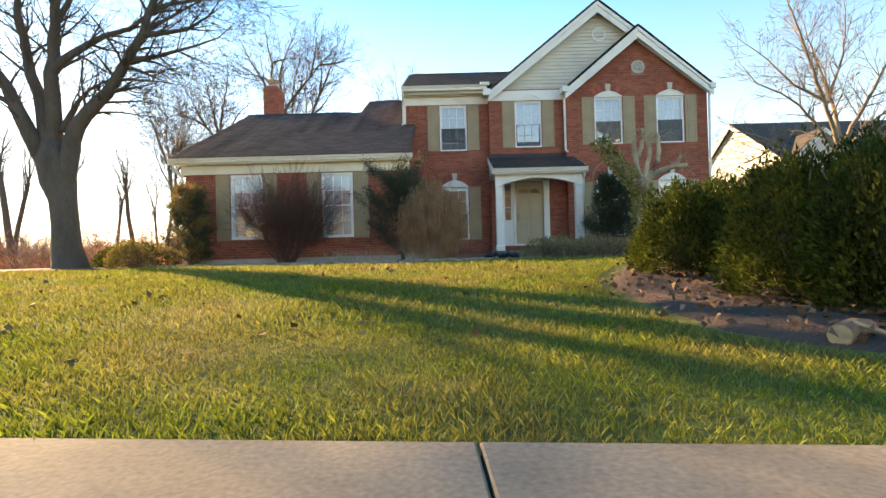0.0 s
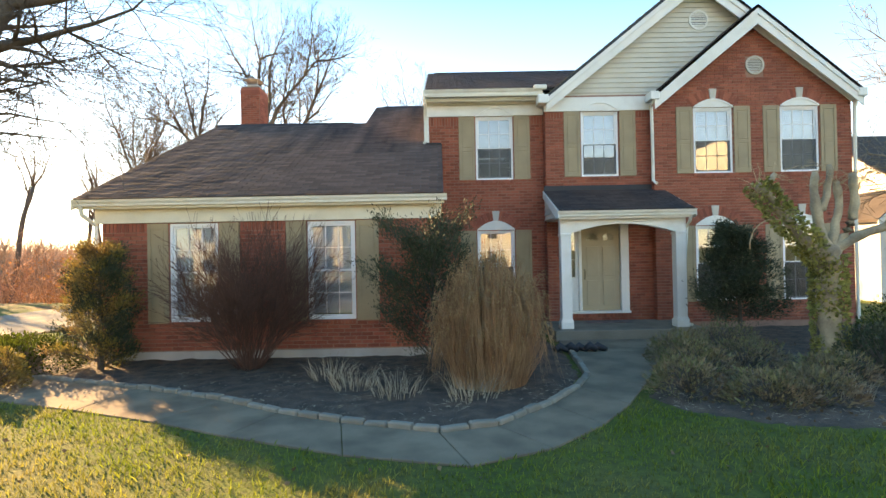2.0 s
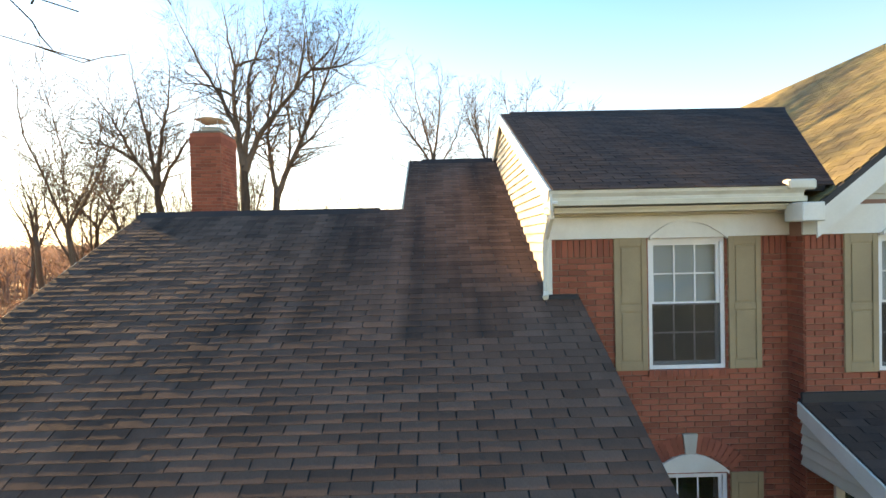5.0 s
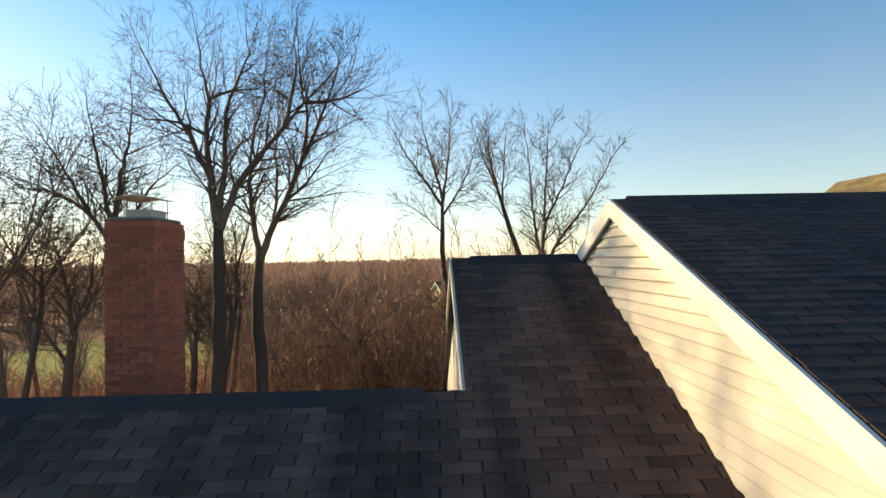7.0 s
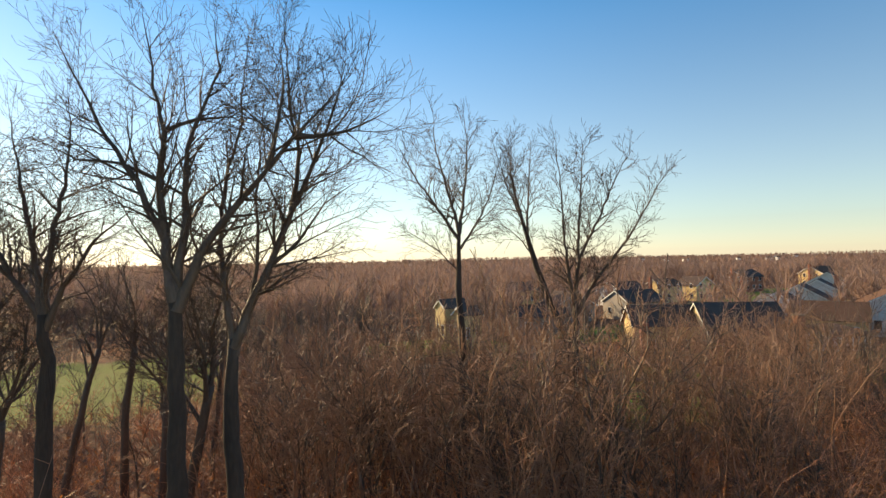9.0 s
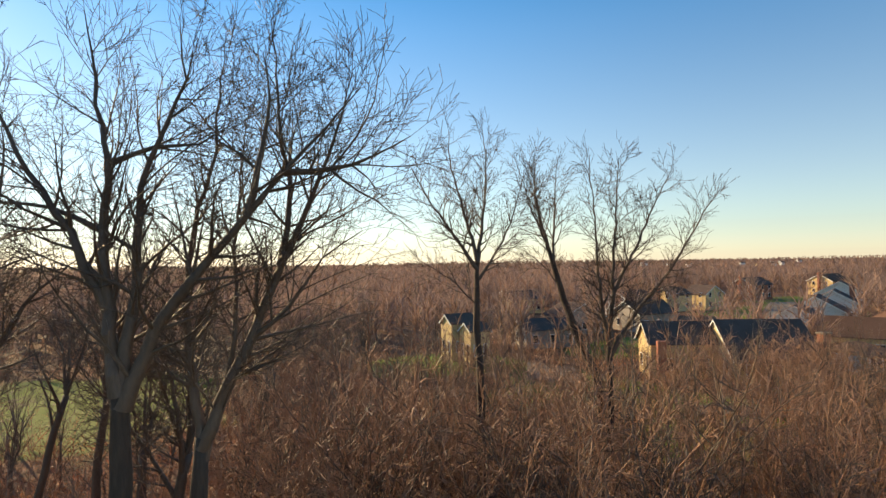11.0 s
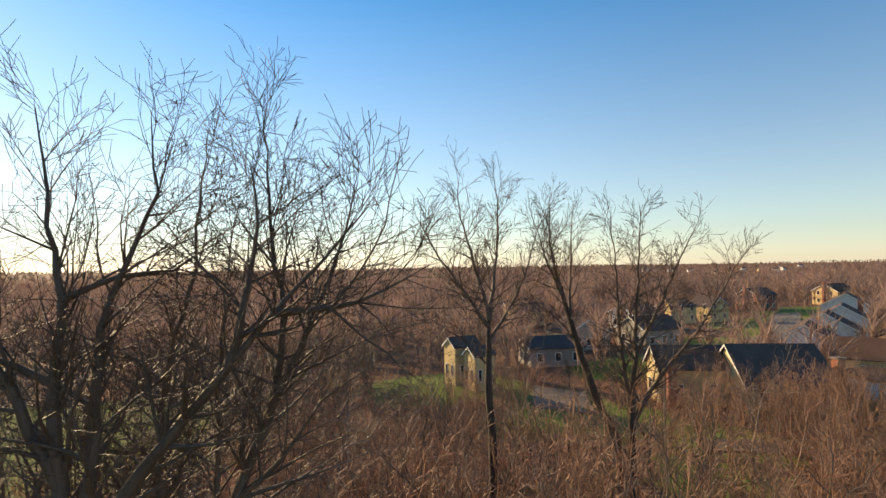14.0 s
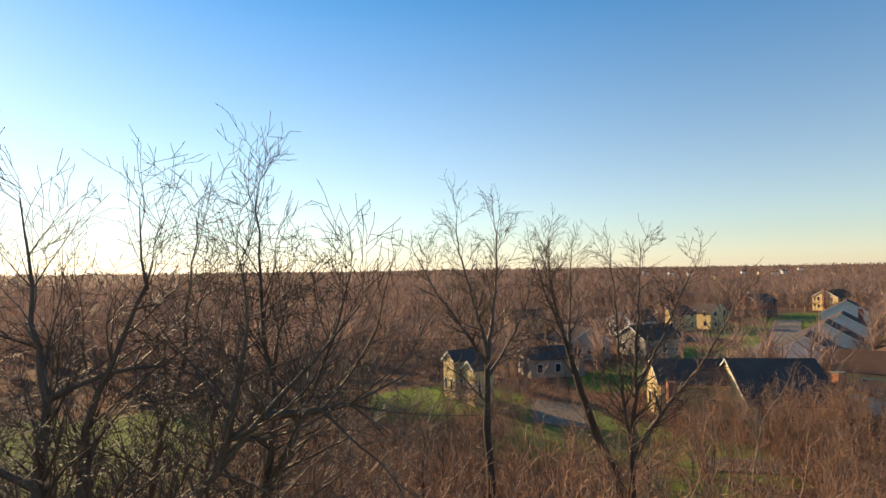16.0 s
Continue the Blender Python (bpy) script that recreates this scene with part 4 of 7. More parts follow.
b = Build().box((1.97, W2 + 0.02, 0.77), (2.30, W2 + 0.06, 1.55), 0.004)
b.box((1.97, W2 + 0.02, 1.55), (2.04, W2 + 0.06, 2.78)).box((2.23, W2 + 0.02, 1.55), (2.30, W2 + 0.06, 2.78)).box((2.04, W2 + 0.02, 2.70), (2.23, W2 + 0.06, 2.78))
for z in (1.95, 2.32):
    b.box((2.04, W2 + 0.03, z - 0.012), (2.23, W2 + 0.05, z + 0.012))
sl = b.make("sidelight", WHITE, house)
Build().box((2.04, W2 + 0.036, 1.55), (2.23, W2 + 0.042, 2.70)).make("pane", GLASS, sl).visible_shadow = False
b = Build()
x = 1.90
while x < 3.46:
    b.box((x, W2 - 0.06, 0.62), (x + 0.058, W2 + 0.02, 0.705), 0.004)
    x += 0.0677
b.make("door_step", BRICK, house, "brick rowlock step")

# porch
PX0, PX1, PY0 = 1.53, 4.28, 15.78
Build().box((1.42, 15.80, 0.20), (4.5, W2 + 0.05, 0.55), 0.015).make("porch_floor", CONCRETE, house, "grey concrete porch slab")
for x in (1.71, 4.08):
    c = Build()
    c.box((x - 0.105, 16.03, 0.70), (x + 0.105, 16.24, 2.52), 0.006).box((x - 0.13, 16.005, 0.55), (x + 0.13, 16.265, 0.70), 0.012)
    c.prism([(x - 0.13, 16.005, 0.70), (x + 0.13, 16.005, 0.70), (x + 0.105, 16.03, 0.76), (x - 0.105, 16.03, 0.76)], (0, 0.20, 0))
    c.box((x - 0.12, 16.015, 2.46), (x + 0.12, 16.255, 2.51), 0.006)
    c.make("porch_column", WHITE, house)
za, zb = 2.50, 2.70
n = 20
low = [(1.815 + (3.975 - 1.815) * i / n, za + (zb - za) * math.sin(math.pi * i / n) ** 0.8) for i in range(n + 1)]
beam = [(1.60, za + 0.02), (1.815, za + 0.02)] + low[1:-1] + [(3.975, za + 0.02), (4.19, za + 0.02), (4.19, 2.84), (1.60, 2.84)]
Build().prism([(x, 16.04, z) for x, z in beam], (0, 0.19, 0)).make("arched_beam", WHITE, house, "white arched porch beam")
Build().box((PX0 + 0.03, PY0 + 0.10, 2.82), (PX1 - 0.03, 16.3, 2.86)).make("soffit", WHITE, house)
Build().box((PX0 + 0.05, 16.25, 2.83), (PX1 - 0.1, W2, 2.86)).make("porch_ceiling", WHITE, house)
Build().box((PX0 + 0.01, PY0 + 0.09, 2.80), (PX1 - 0.01, PY0 + 0.115, 2.95)).make("fascia", WHITE, house)
gutter(house, PX0 - 0.02, PX1 + 0.02, PY0 - 0.03, 2.96)
P_EZ, P_RZ = 2.97, 3.56
pp = (P_RZ - P_EZ) / (W2 - PY0)
roof_plane("roof", house, (PX0, PY0, P_EZ), (1, 0, 0), Vector((0, 1, pp)).normalized(), PX1 - PX0, math.hypot(W2 - PY0, P_RZ - P_EZ) + 0.02, SHINGLE_DARK, seed=71,
           label="small dark shingle porch roof")
for x in (PX0 - 0.025, PX1 - 0.003):
    Build().prism([(x, PY0, P_EZ - 0.01), (x, W2, P_RZ - 0.01), (x, W2, P_RZ - 0.17), (x, PY0 + 0.12, P_EZ - 0.18), (x, PY0, P_EZ - 0.14)], (0.028, 0, 0)).make("rake_board", WHITE, house)
cheek = Build().prism([(PX0 + 0.04, 16.1, 2.86), (PX0 + 0.04, W2, 2.86), (PX0 + 0.04, W2, P_RZ - 0.15), (PX0 + 0.04, 16.1, P_EZ + 0.0)], (0.05, 0, 0)).make("porch_cheek", SIDING, house)
siding("siding", cheek, SIDING, "y", PX0 + 0.04, 16.1, W2, 2.86, 3.45, top=lambda y: P_EZ + (y - PY0) * pp - 0.12)
Build().box((PX0, W2 - 0.05, 3.54), (4.03, W2 - 0.014, 3.66), 0.006).make("flashing", LEAD, house)
downspout(house, [(4.22, PY0 + 0.05, 2.86), (4.23, 15.95, 2.72), (4.24, 16.12, 2.6), (4.24, 16.3, 1.6), (4.24, 16.3, 0.62), (4.3, 16.1, 0.58)])
tagged(Build().box((2.35, 16.85, 0.552), (3.35, 17.25, 0.566), 0.004).make("door_mat", RUG), "patterned door mat lying before the front door", "door mat")

# chimney
CX, CY, CZ = -6.94, 22.66, 7.70
ch = thing("chimney", "red brick chimney with a metal rain cap behind the ridge", "chimney")
core = Build().box((CX - 0.30, CY - 0.40, 1.0), (CX + 0.30, CY + 0.40, CZ - 0.07), 0.004).make("shaft", MORTAR, ch)
bricks(core, "x", CY - 0.40, CX - 0.30, CX + 0.30, 4.6, CZ - 0.28, single=(-7.3, -6.5, 4.4, 7.6), seed=81)
bricks(core, "y", CX + 0.30, CY - 0.40, CY + 0.40, 4.6, CZ - 0.28, normal=1, seed=82)
bricks(core, "y", CX - 0.30, CY - 0.40, CY + 0.40, 4.6, CZ - 0.28, normal=-1, seed=84)
cr = Build()
cr.box((CX - 0.315, CY - 0.415, CZ - 0.28), (CX + 0.315, CY + 0.415, CZ - 0.14), 0.006).box((CX - 0.305, CY - 0.405, CZ - 0.14), (CX + 0.305, CY + 0.405, CZ - 0.06), 0.006)
cr.make("corbel", BRICK, ch)
Build().box((CX - 0.28, CY - 0.38, CZ - 0.06), (CX + 0.28, CY + 0.38, CZ - 0.01), 0.02).make("crown", CONCRETE, ch)
Build().box((CX - 0.16, CY - 0.2, CZ - 0.01), (CX + 0.16, CY + 0.2, CZ + 0.10), 0.01).make("flue", SANDSTONE, ch)
b = Build()
for sx in (-1, 1):
    for sy in (-1, 1):
        b.tube([(CX + sx * 0.17, CY + sy * 0.21, CZ - 0.01), (CX + sx * 0.17, CY + sy * 0.21, CZ + 0.24)], 0.008, 5)
b.box((CX - 0.19, CY - 0.23, CZ + 0.08), (CX + 0.19, CY + 0.23, CZ + 0.095))
b.make("cap_frame", STEEL, ch)
Build().prism([(CX - 0.27, CY - 0.32, CZ + 0.235), (CX, CY - 0.32, CZ + 0.285), (CX + 0.27, CY - 0.32, CZ + 0.235), (CX, CY - 0.32, CZ + 0.27)], (0, 0.64, 0)).make("cap_lid", STEEL, ch)

Build().tube([(0.6, 24.0, 6.6), (0.6, 24.0, 7.2)], 0.055, 10).make("vent_pipe", WHITE, house, "white plastic vent pipe")

# ---- sidewalk, street, walk, beds ----
def slab_path(name, left, right, z, mat, thick=0.1, label="", category="", joints=None):
    """A paved strip between two edges of equal numbers of points; slabs with grooves are parts."""
    top = tagged(new(name), label, category, kind="structure")
    for i in range(len(left) - 1):
        (ax, ay), (bx, by), (cx, cy), (dx, dy) = left[i], left[i + 1], right[i + 1], right[i]
        g = 0.006
        quad = [Vector((ax, ay, 0)), Vector((bx, by, 0)), Vector((cx, cy, 0)), Vector((dx, dy, 0))]
        mid = sum(quad, Vector()) / 4
        quad = [p + (mid - p).normalized() * g for p in quad]
        zz = [z(p.x, p.y) if callable(z) else z for p in quad]
        b = Build().add([(p.x, p.y, h - thick) for p, h in zip(quad, zz)] + [(p.x, p.y, h - 0.006) for p, h in zip(quad, zz)] +
                        [((p + (mid - p).normalized() * 0.008).x, (p + (mid - p).normalized() * 0.008).y, h) for p, h in zip(quad, zz)],
                        [(8, 9, 10, 11)] + [(k, (k + 1) % 4, 4 + (k + 1) % 4, 4 + k) for k in range(4)] + [(4 + k, 4 + (k + 1) % 4, 8 + (k + 1) % 4, 8 + k) for k in range(4)])
        b.make("slab", mat, top)
    return top


# the public sidewalk, whose joint lies just right of the camera's start
edges = [0.06 + 1.35 * k for k in range(-18, 18)]

def side_bend(x):
    return -0.27 * math.tanh(x / 2.4)


slab_path("sidewalk", [(x + 0.02, 0.27 + side_bend(x)) for x in edges], [(x - 0.02, 1.51 + side_bend(x)) for x in edges], 0.0, CONCRETE, label="weathered concrete sidewalk slabs along the lawn", category="sidewalk")
road = Build().box((-80, -10.2, -0.35), (80, -1.9, -0.155)).make("road", ASPHALT)
tagged(road, "grey asphalt residential street", "road", kind="structure")
tagged(Build().box((-80, -1.9, -0.3), (80, -1.72, -0.02), 0.02).make("kerb", CONCRETE), "concrete kerb beside the street", "kerb", kind="structure")

inner = [(-9.6, 13.7), (-8.2, 13.55), (-6.8, 13.15), (-5.1, 12.5), (-3.65, 11.8), (-2.75, 11.2), (-1.96, 10.8), (-0.9, 10.42), (-0.3, 10.6), (0.40, 11.35), (0.92, 12.1), (1.22, 12.75), (1.32, 13.5), (1.42, 14.6), (1.45, 15.78)]
outer = [(-9.7, 12.5), (-8.0, 12.3), (-6.6, 11.85), (-5.3, 11.35), (-4.1, 10.85), (-3.1, 10.35), (-1.75, 9.75), (-0.6, 9.45), (0.2, 9.85), (0.86, 10.5), (1.33, 11.3), (1.85, 12.2), (2.4, 13.2), (2.95, 14.4), (3.3, 15.78)]
outer = [(a + (c - a) * k, b + (d - b) * k) for (a, b), (c, d), k in zip(inner, outer, [0.9] * 10 + [1.0] * 5)]


def walk_z(x, y):
    return 0.345 + 0.02 * smooth01(y, 12, 15)


slab_path("front_walk", inner, outer, walk_z, WALK_CONCRETE, label="curving concrete front walk to the porch", category="path")
slab_path("driveway", [(-15.5, y) for y in (-1.7, 3, 8, 13, 17, 21, 25)], [(-10.9, y) for y in (-1.7, 3, 8, 13, 17, 21, 25)], lambda x, y: land(x, y) + 0.045, CONCRETE, label="pale concrete driveway beside the house", category="driveway")


def sheet(name, outline, step, lift, mat, label, category, rough=0.02, seed=4):
    """A bed of loose material over the ground, uneven, dying into it at its edge."""
    xs_, ys_ = [p[0] for p in outline], [p[1] for p in outline]
    gx, gy = np.arange(min(xs_), max(xs_) + step, step), np.arange(min(ys_), max(ys_) + step, step)
    idx, vs, fs = {}, [], []
    for j, y in enumerate(gy):
        for i, x in enumerate(gx):
            if inside_poly(x, y, outline):
                idx[i, j] = len(vs)
                vs.append((x, y, land(x, y) - 0.02 + (lift + 0.02) * smooth01(edge_gap(x, y, outline), 0.0, 0.3) + rough * smooth01(edge_gap(x, y, outline), 0, 0.3) * noise.noise((x * 3.1, y * 3.1, seed)) + 0.5 * rough * noise.noise((x * 9, y * 9, seed))))
    for (i, j), k in idx.items():
        q = [(i, j), (i + 1, j), (i + 1, j + 1), (i, j + 1)]
        if all(c in idx for c in q):
            fs.append([idx[c] for c in q])
    return tagged(link(name, fast_mesh(name, vs, fs, mat, True)), label, category, kind="structure")


def edge_gap(x, y, poly):
    best = 9.0
    for (x0, y0), (x1, y1) in zip(poly, poly[1:] + poly[:1]):
        dx, dy = x1 - x0, y1 - y0
        t = min(max(((x - x0) * dx + (y - y0) * dy) / (dx * dx + dy * dy + 1e-9), 0), 1)
        best = min(best, math.hypot(x - x0 - dx * t, y - y0 - dy * t))
    return best


def inside_poly(x, y, poly):
    hit, n = False, len(poly)
    for i in range(n):
        (x0, y0), (x1, y1) = poly[i], poly[(i + 1) % n]
        if (y0 > y) != (y1 > y) and x < (x1 - x0) * (y - y0) / (y1 - y0) + x0:
            hit = not hit
    return hit


BED_L = inner[:14] + [(1.35, 17.2), (-9.6, 17.2)]
BED_R = [(1.55, 11.6), (1.75, 11.0), (2.4, 10.45), (3.6, 10.15), (5.0, 10.05), (6.5, 10.1), (8.0, 10.5), (9.4, 11.3), (10.4, 13), (10.4, 17.6), (4.4, 17.6), (4.4, 15.7), (3.4, 15.6), (2.8, 13.9), (2.1, 12.6)]
BED_H = [(2.1, 6.7), (1.5, 5.5), (1.28, 4.65), (1.28, 3.9), (1.29, 3.0), (1.52, 2.62), (1.75, 2.3), (2.4, 1.85), (3.6, 1.7), (4.6, 1.9), (5.2, 2.7), (5.35, 3.9), (5.2, 5.4), (4.6, 6.7), (3.4, 7.2)]
BED_T = [(-9.0 + 1.9 * math.cos(a), 12.8 + 1.5 * math.sin(a)) for a in [2 * math.pi * k / 20 for k in range(20)]]
sheet("garden_bed", BED_L, 0.12, 0.035, MULCH, "dark mulch garden bed along the low wing", "garden bed", 0.03)
sheet("garden_bed", BED_R, 0.12, 0.04, MULCH, "mulched bed with dead plants beside the porch", "garden bed", 0.03, 7)
sheet("garden_bed", BED_H, 0.08, 0.03, material("leafy_mulch", (0.115, 0.060, 0.040), 0.95, 0.45, 4, 50, 1.0, 0.02, second=(0.06, 0.040, 0.031)), "reddish mulch and dead leaves under the hedge", "garden bed", 0.025, 9)
sheet("garden_bed", BED_T, 0.12, 0.05, MULCH, "mulch ring round the big tree", "garden bed", 0.03, 10)
edge_top = tagged(new("bed_edging"), "low pale stone edging along the curved bed", "edging", kind="structure")
rnd = random.Random(5)
for (ax, ay), (bx, by) in zip(inner[1:13], inner[2:14]):
    n = max(1, int(math.hypot(bx - ax, by - ay) / 0.24))
    for k in range(n):
        t = (k + 0.5) / n
        x, y, a = ax + (bx - ax) * t, ay + (by - ay) * t, math.atan2(by - ay, bx - ax)
        ln = math.hypot(bx - ax, by - ay) / n
        st = Build().box((-ln / 2 + 0.006, -0.05, -0.08), (ln / 2 - 0.006, 0.045, 0.035 + rnd.uniform(-0.01, 0.012)), 0.016).make("stone", EDGING, edge_top)
        st.matrix_basis = pose(x, y + 0.03, 0.36, rnd.uniform(-3, 3), rnd.uniform(-3, 3), math.degrees(a) + rnd.uniform(-3, 3))


# ---- plants: stems and leaves from arrays ----
def tubes(name, segs, mat, smooth=True):
    """A mesh of tapering stems. segs: rows of p0, p1, r0, r1, d0, d1, sides."""
    vs, fs, base = [], [], 0
    for sides in sorted({s[6] for s in segs}):
        part_ = [s for s in segs if s[6] == sides]
        p = [np.array([s[0] for s in part_]), np.array([s[1] for s in part_])]
        r = [np.array([s[2] for s in part_]), np.array([s[3] for s in part_])]
        d = [np.array([s[4] for s in part_]), np.array([s[5] for s in part_])]
        rings = []
        for e in (0, 1):
            ref = np.where(np.abs(d[0][:, 2:3]) < 0.8, np.array([[0.0, 0, 1]]), np.array([[1.0, 0, 0]]))
            a = np.cross(d[e], ref)
            a /= np.linalg.norm(a, axis=1, keepdims=True) + 1e-9
            b = np.cross(d[e], a)
            for k in range(sides):
                t = 2 * math.pi * k / sides
                rings.append(p[e] + (a * math.cos(t) + b * math.sin(t)) * r[e][:, None])
        v = np.stack(rings, 1).reshape(-1, 3)
        n = len(part_)
        o = base + np.arange(n)[:, None] * (2 * sides)
        for k in range(sides):
            k1 = (k + 1) % sides
            fs.append(np.concatenate([o + k, o + k1, o + sides + k1, o + sides + k], 1))
        vs.append(v)
        base += len(v)
    return fast_mesh(name, np.concatenate(vs), np.concatenate(fs), mat, smooth)


def turn_from(d, angle, rnd):
    """A way that leaves d by this angle, to a side drawn by lot."""
    ref = Vector((0, 0, 1)) if abs(d.z) < 0.9 else Vector((1, 0, 0))
    a = d.cross(ref).normalized()
    b = d.cross(a)
    t = rnd.uniform(0, 2 * math.pi)
    return (d * math.cos(angle) + (a * math.cos(t) + b * math.sin(t)) * math.sin(angle)).normalized()


def grow(segs, rnd, p, d, length, r, level, spec):
    """One limb with its side limbs. spec: levels, children, spread, ratio, wiggle, rise, least, step."""
    last = level >= spec["levels"]
    n = max(2, min(14, int(length / spec.get("step", 0.5)))) if not last else 2
    pts, rad, ds = [p], [r], [d]
    tip = 0.35 if not last else 0.4
    for i in range(n):
        w = spec["wiggle"]
        d = (d + Vector((rnd.gauss(0, w), rnd.gauss(0, w), rnd.gauss(0, w) + spec["rise"])) ).normalized()
        p = p + d * (length / n)
        pts.append(p)
        ds.append(d)
        rad.append(max(r * (1 - (1 - tip) * (i + 1) / n), spec["least"]))
    sides = 8 if r > 0.12 else 6 if r > 0.05 else 4 if r > 0.02 else 3
    for i in range(n):
        segs.append((tuple(pts[i]), tuple(pts[i + 1]), rad[i], rad[i + 1], tuple(ds[i]), tuple(ds[i + 1]), sides))
    if last:
        return
    kids = spec["children"][level]
    for k in range(kids):
        f = 0.28 + 0.72 * (k + rnd.random()) / kids if level else 0.45 + 0.55 * (k + rnd.random()) / kids
        j = min(n, max(1, int(f * n)))
        cd = turn_from(ds[j], radians(rnd.uniform(*spec["spread"])), rnd)
        grow(segs, rnd, pts[j], cd, length * rnd.uniform(*spec["ratio"]) * (1.15 - 0.5 * f), rad[j] * rnd.uniform(0.45, 0.7), level + 1, spec)
    for _ in range(2):
        cd = turn_from(d, radians(rnd.uniform(12, 30)), rnd)
        grow(segs, rnd, p, cd, length * rnd.uniform(*spec["ratio"]), rad[-1] * rnd.uniform(0.75, 0.95), level + 1, spec)


def smooth_line(pts, step, rnd, jitter=0.03):
    """A curve through the points, cut into steps, a little uneven."""
    P = [Vector(p) for p in pts]
    P = [P[0] * 2 - P[1]] + P + [P[-1] * 2 - P[-2]]
    out = []
    for a, b, c, d in zip(P, P[1:], P[2:], P[3:]):
        n = max(1, int((c - b).length / step))
        for k in range(n):
            t = k / n
            q = 0.5 * (2 * b + (c - a) * t + (2 * a - 5 * b + 4 * c - d) * t * t + (3 * b - a - 3 * c + d) * t ** 3)
            out.append(q + Vector((rnd.gauss(0, jitter), rnd.gauss(0, jitter), rnd.gauss(0, jitter * 0.5))) if out else q)
    return out + [P[-2]]


def wander(rnd, p, d, length, step=0.5, wiggle=0.12, rise=0.04):
    """Points of a limb that finds its own way up."""
    pts = [p]
    for _ in range(max(2, int(length / step))):
        d = (d + Vector((rnd.gauss(0, wiggle), rnd.gauss(0, wiggle), rnd.gauss(0, wiggle * 0.6) + rise))).normalized()
        pts.append(pts[-1] + d * step)
    return pts


def sprout(segs, rnd, pts, r0, r1, level, spec):
    """A limb along these points with its side branches and twigs."""
    n = len(pts) - 1
    ds = [(pts[min(i + 1, n)] - pts[max(i - 1, 0)]).normalized() for i in range(n + 1)]
    rad = [max(r0 + (r1 - r0) * (i / n) ** 0.72, spec["least"]) for i in range(n + 1)]
    sides = 8 if r0 > 0.09 else 6 if r0 > 0.035 else 4 if r0 > 0.014 else 3
    for i in range(n):
        segs.append((tuple(pts[i]), tuple(pts[i + 1]), rad[i], rad[i + 1], tuple(ds[i]), tuple(ds[i + 1]), sides))
    if level >= len(spec["dens"]):
        return
    length = sum((b - a).length for a, b in zip(pts, pts[1:]))
    kids = max(2, int(length * spec["dens"][level]))
    lo = spec["start"] if level == 0 else 0.15
    for k in range(kids):
        f = lo + (1 - lo) * (k + rnd.random()) / kids
        j = min(n, max(1, int(f * n + 0.5)))
        cd = turn_from(ds[j], radians(rnd.uniform(26, 60) if f < 0.90 else rnd.uniform(8, 30)), rnd)
        cl = spec["reach"][level] * (1.1 - 0.68 * f) * rnd.uniform(0.5, 1.15)
        step = (0.34, 0.24, 0.16)[min(level, 2)]
        sprout(segs, rnd, wander(rnd, pts[j], cd, cl, min(step, cl / 2), 0.15, spec["rise"]), min(rad[j] * rnd.uniform(0.4, 0.62), 0.04), spec["least"], level + 1, spec)


def limb_tree(name, at, trunk, limbs, spec, mat, label, seed, group="trees", drift=0.22, bark=None):
    """A leafless tree in its own upright plane and out of it: trunk: x, z, radius; limbs: radius and x, z on their way; all from its foot."""
    rnd = random.Random(seed)
    t = thing(name, label, "tree", group, at=at)
    line = smooth_line([(x, 0, z) for x, z, _ in trunk], 0.5, rnd, 0.02)
    zs, rs = [z for _, z, _ in trunk], [r for _, _, r in trunk[:-1]] + [trunk[-1][2] * 0.72]
    Build().tube(line, [float(np.interp(p.z, zs, rs)) * rnd.uniform(0.94, 1.06) for p in line], 14).make("trunk", bark or mat, t, smooth=True)
    grown = []
    for r0, way, *lean in limbs:
        segs = []
        a = lean[0] if lean else rnd.uniform(-drift, drift)
        near = min(grown, key=lambda p: (p.x - way[0][0]) ** 2 + (p.z - way[0][1]) ** 2) if grown else Vector((0, 0, 0))
        y0 = near.y if (near.x - way[0][0]) ** 2 + (near.z - way[0][1]) ** 2 < 0.3 and grown else 0.0
        run = [0.0]
        for (x0, z0), (x1, z1) in zip(way, way[1:]):
            run.append(run[-1] + math.hypot(x1 - x0, z1 - z0))
        pts = smooth_line([(x, y0 + a * s, z) for (x, z), s in zip(way, run)], 0.33, rnd, 0.022)
        grown += pts
        sprout(segs, rnd, pts, r0, spec["least"] * 1.6, 0, spec)
        link("limb", tubes("limb", segs, mat), t)
    return t


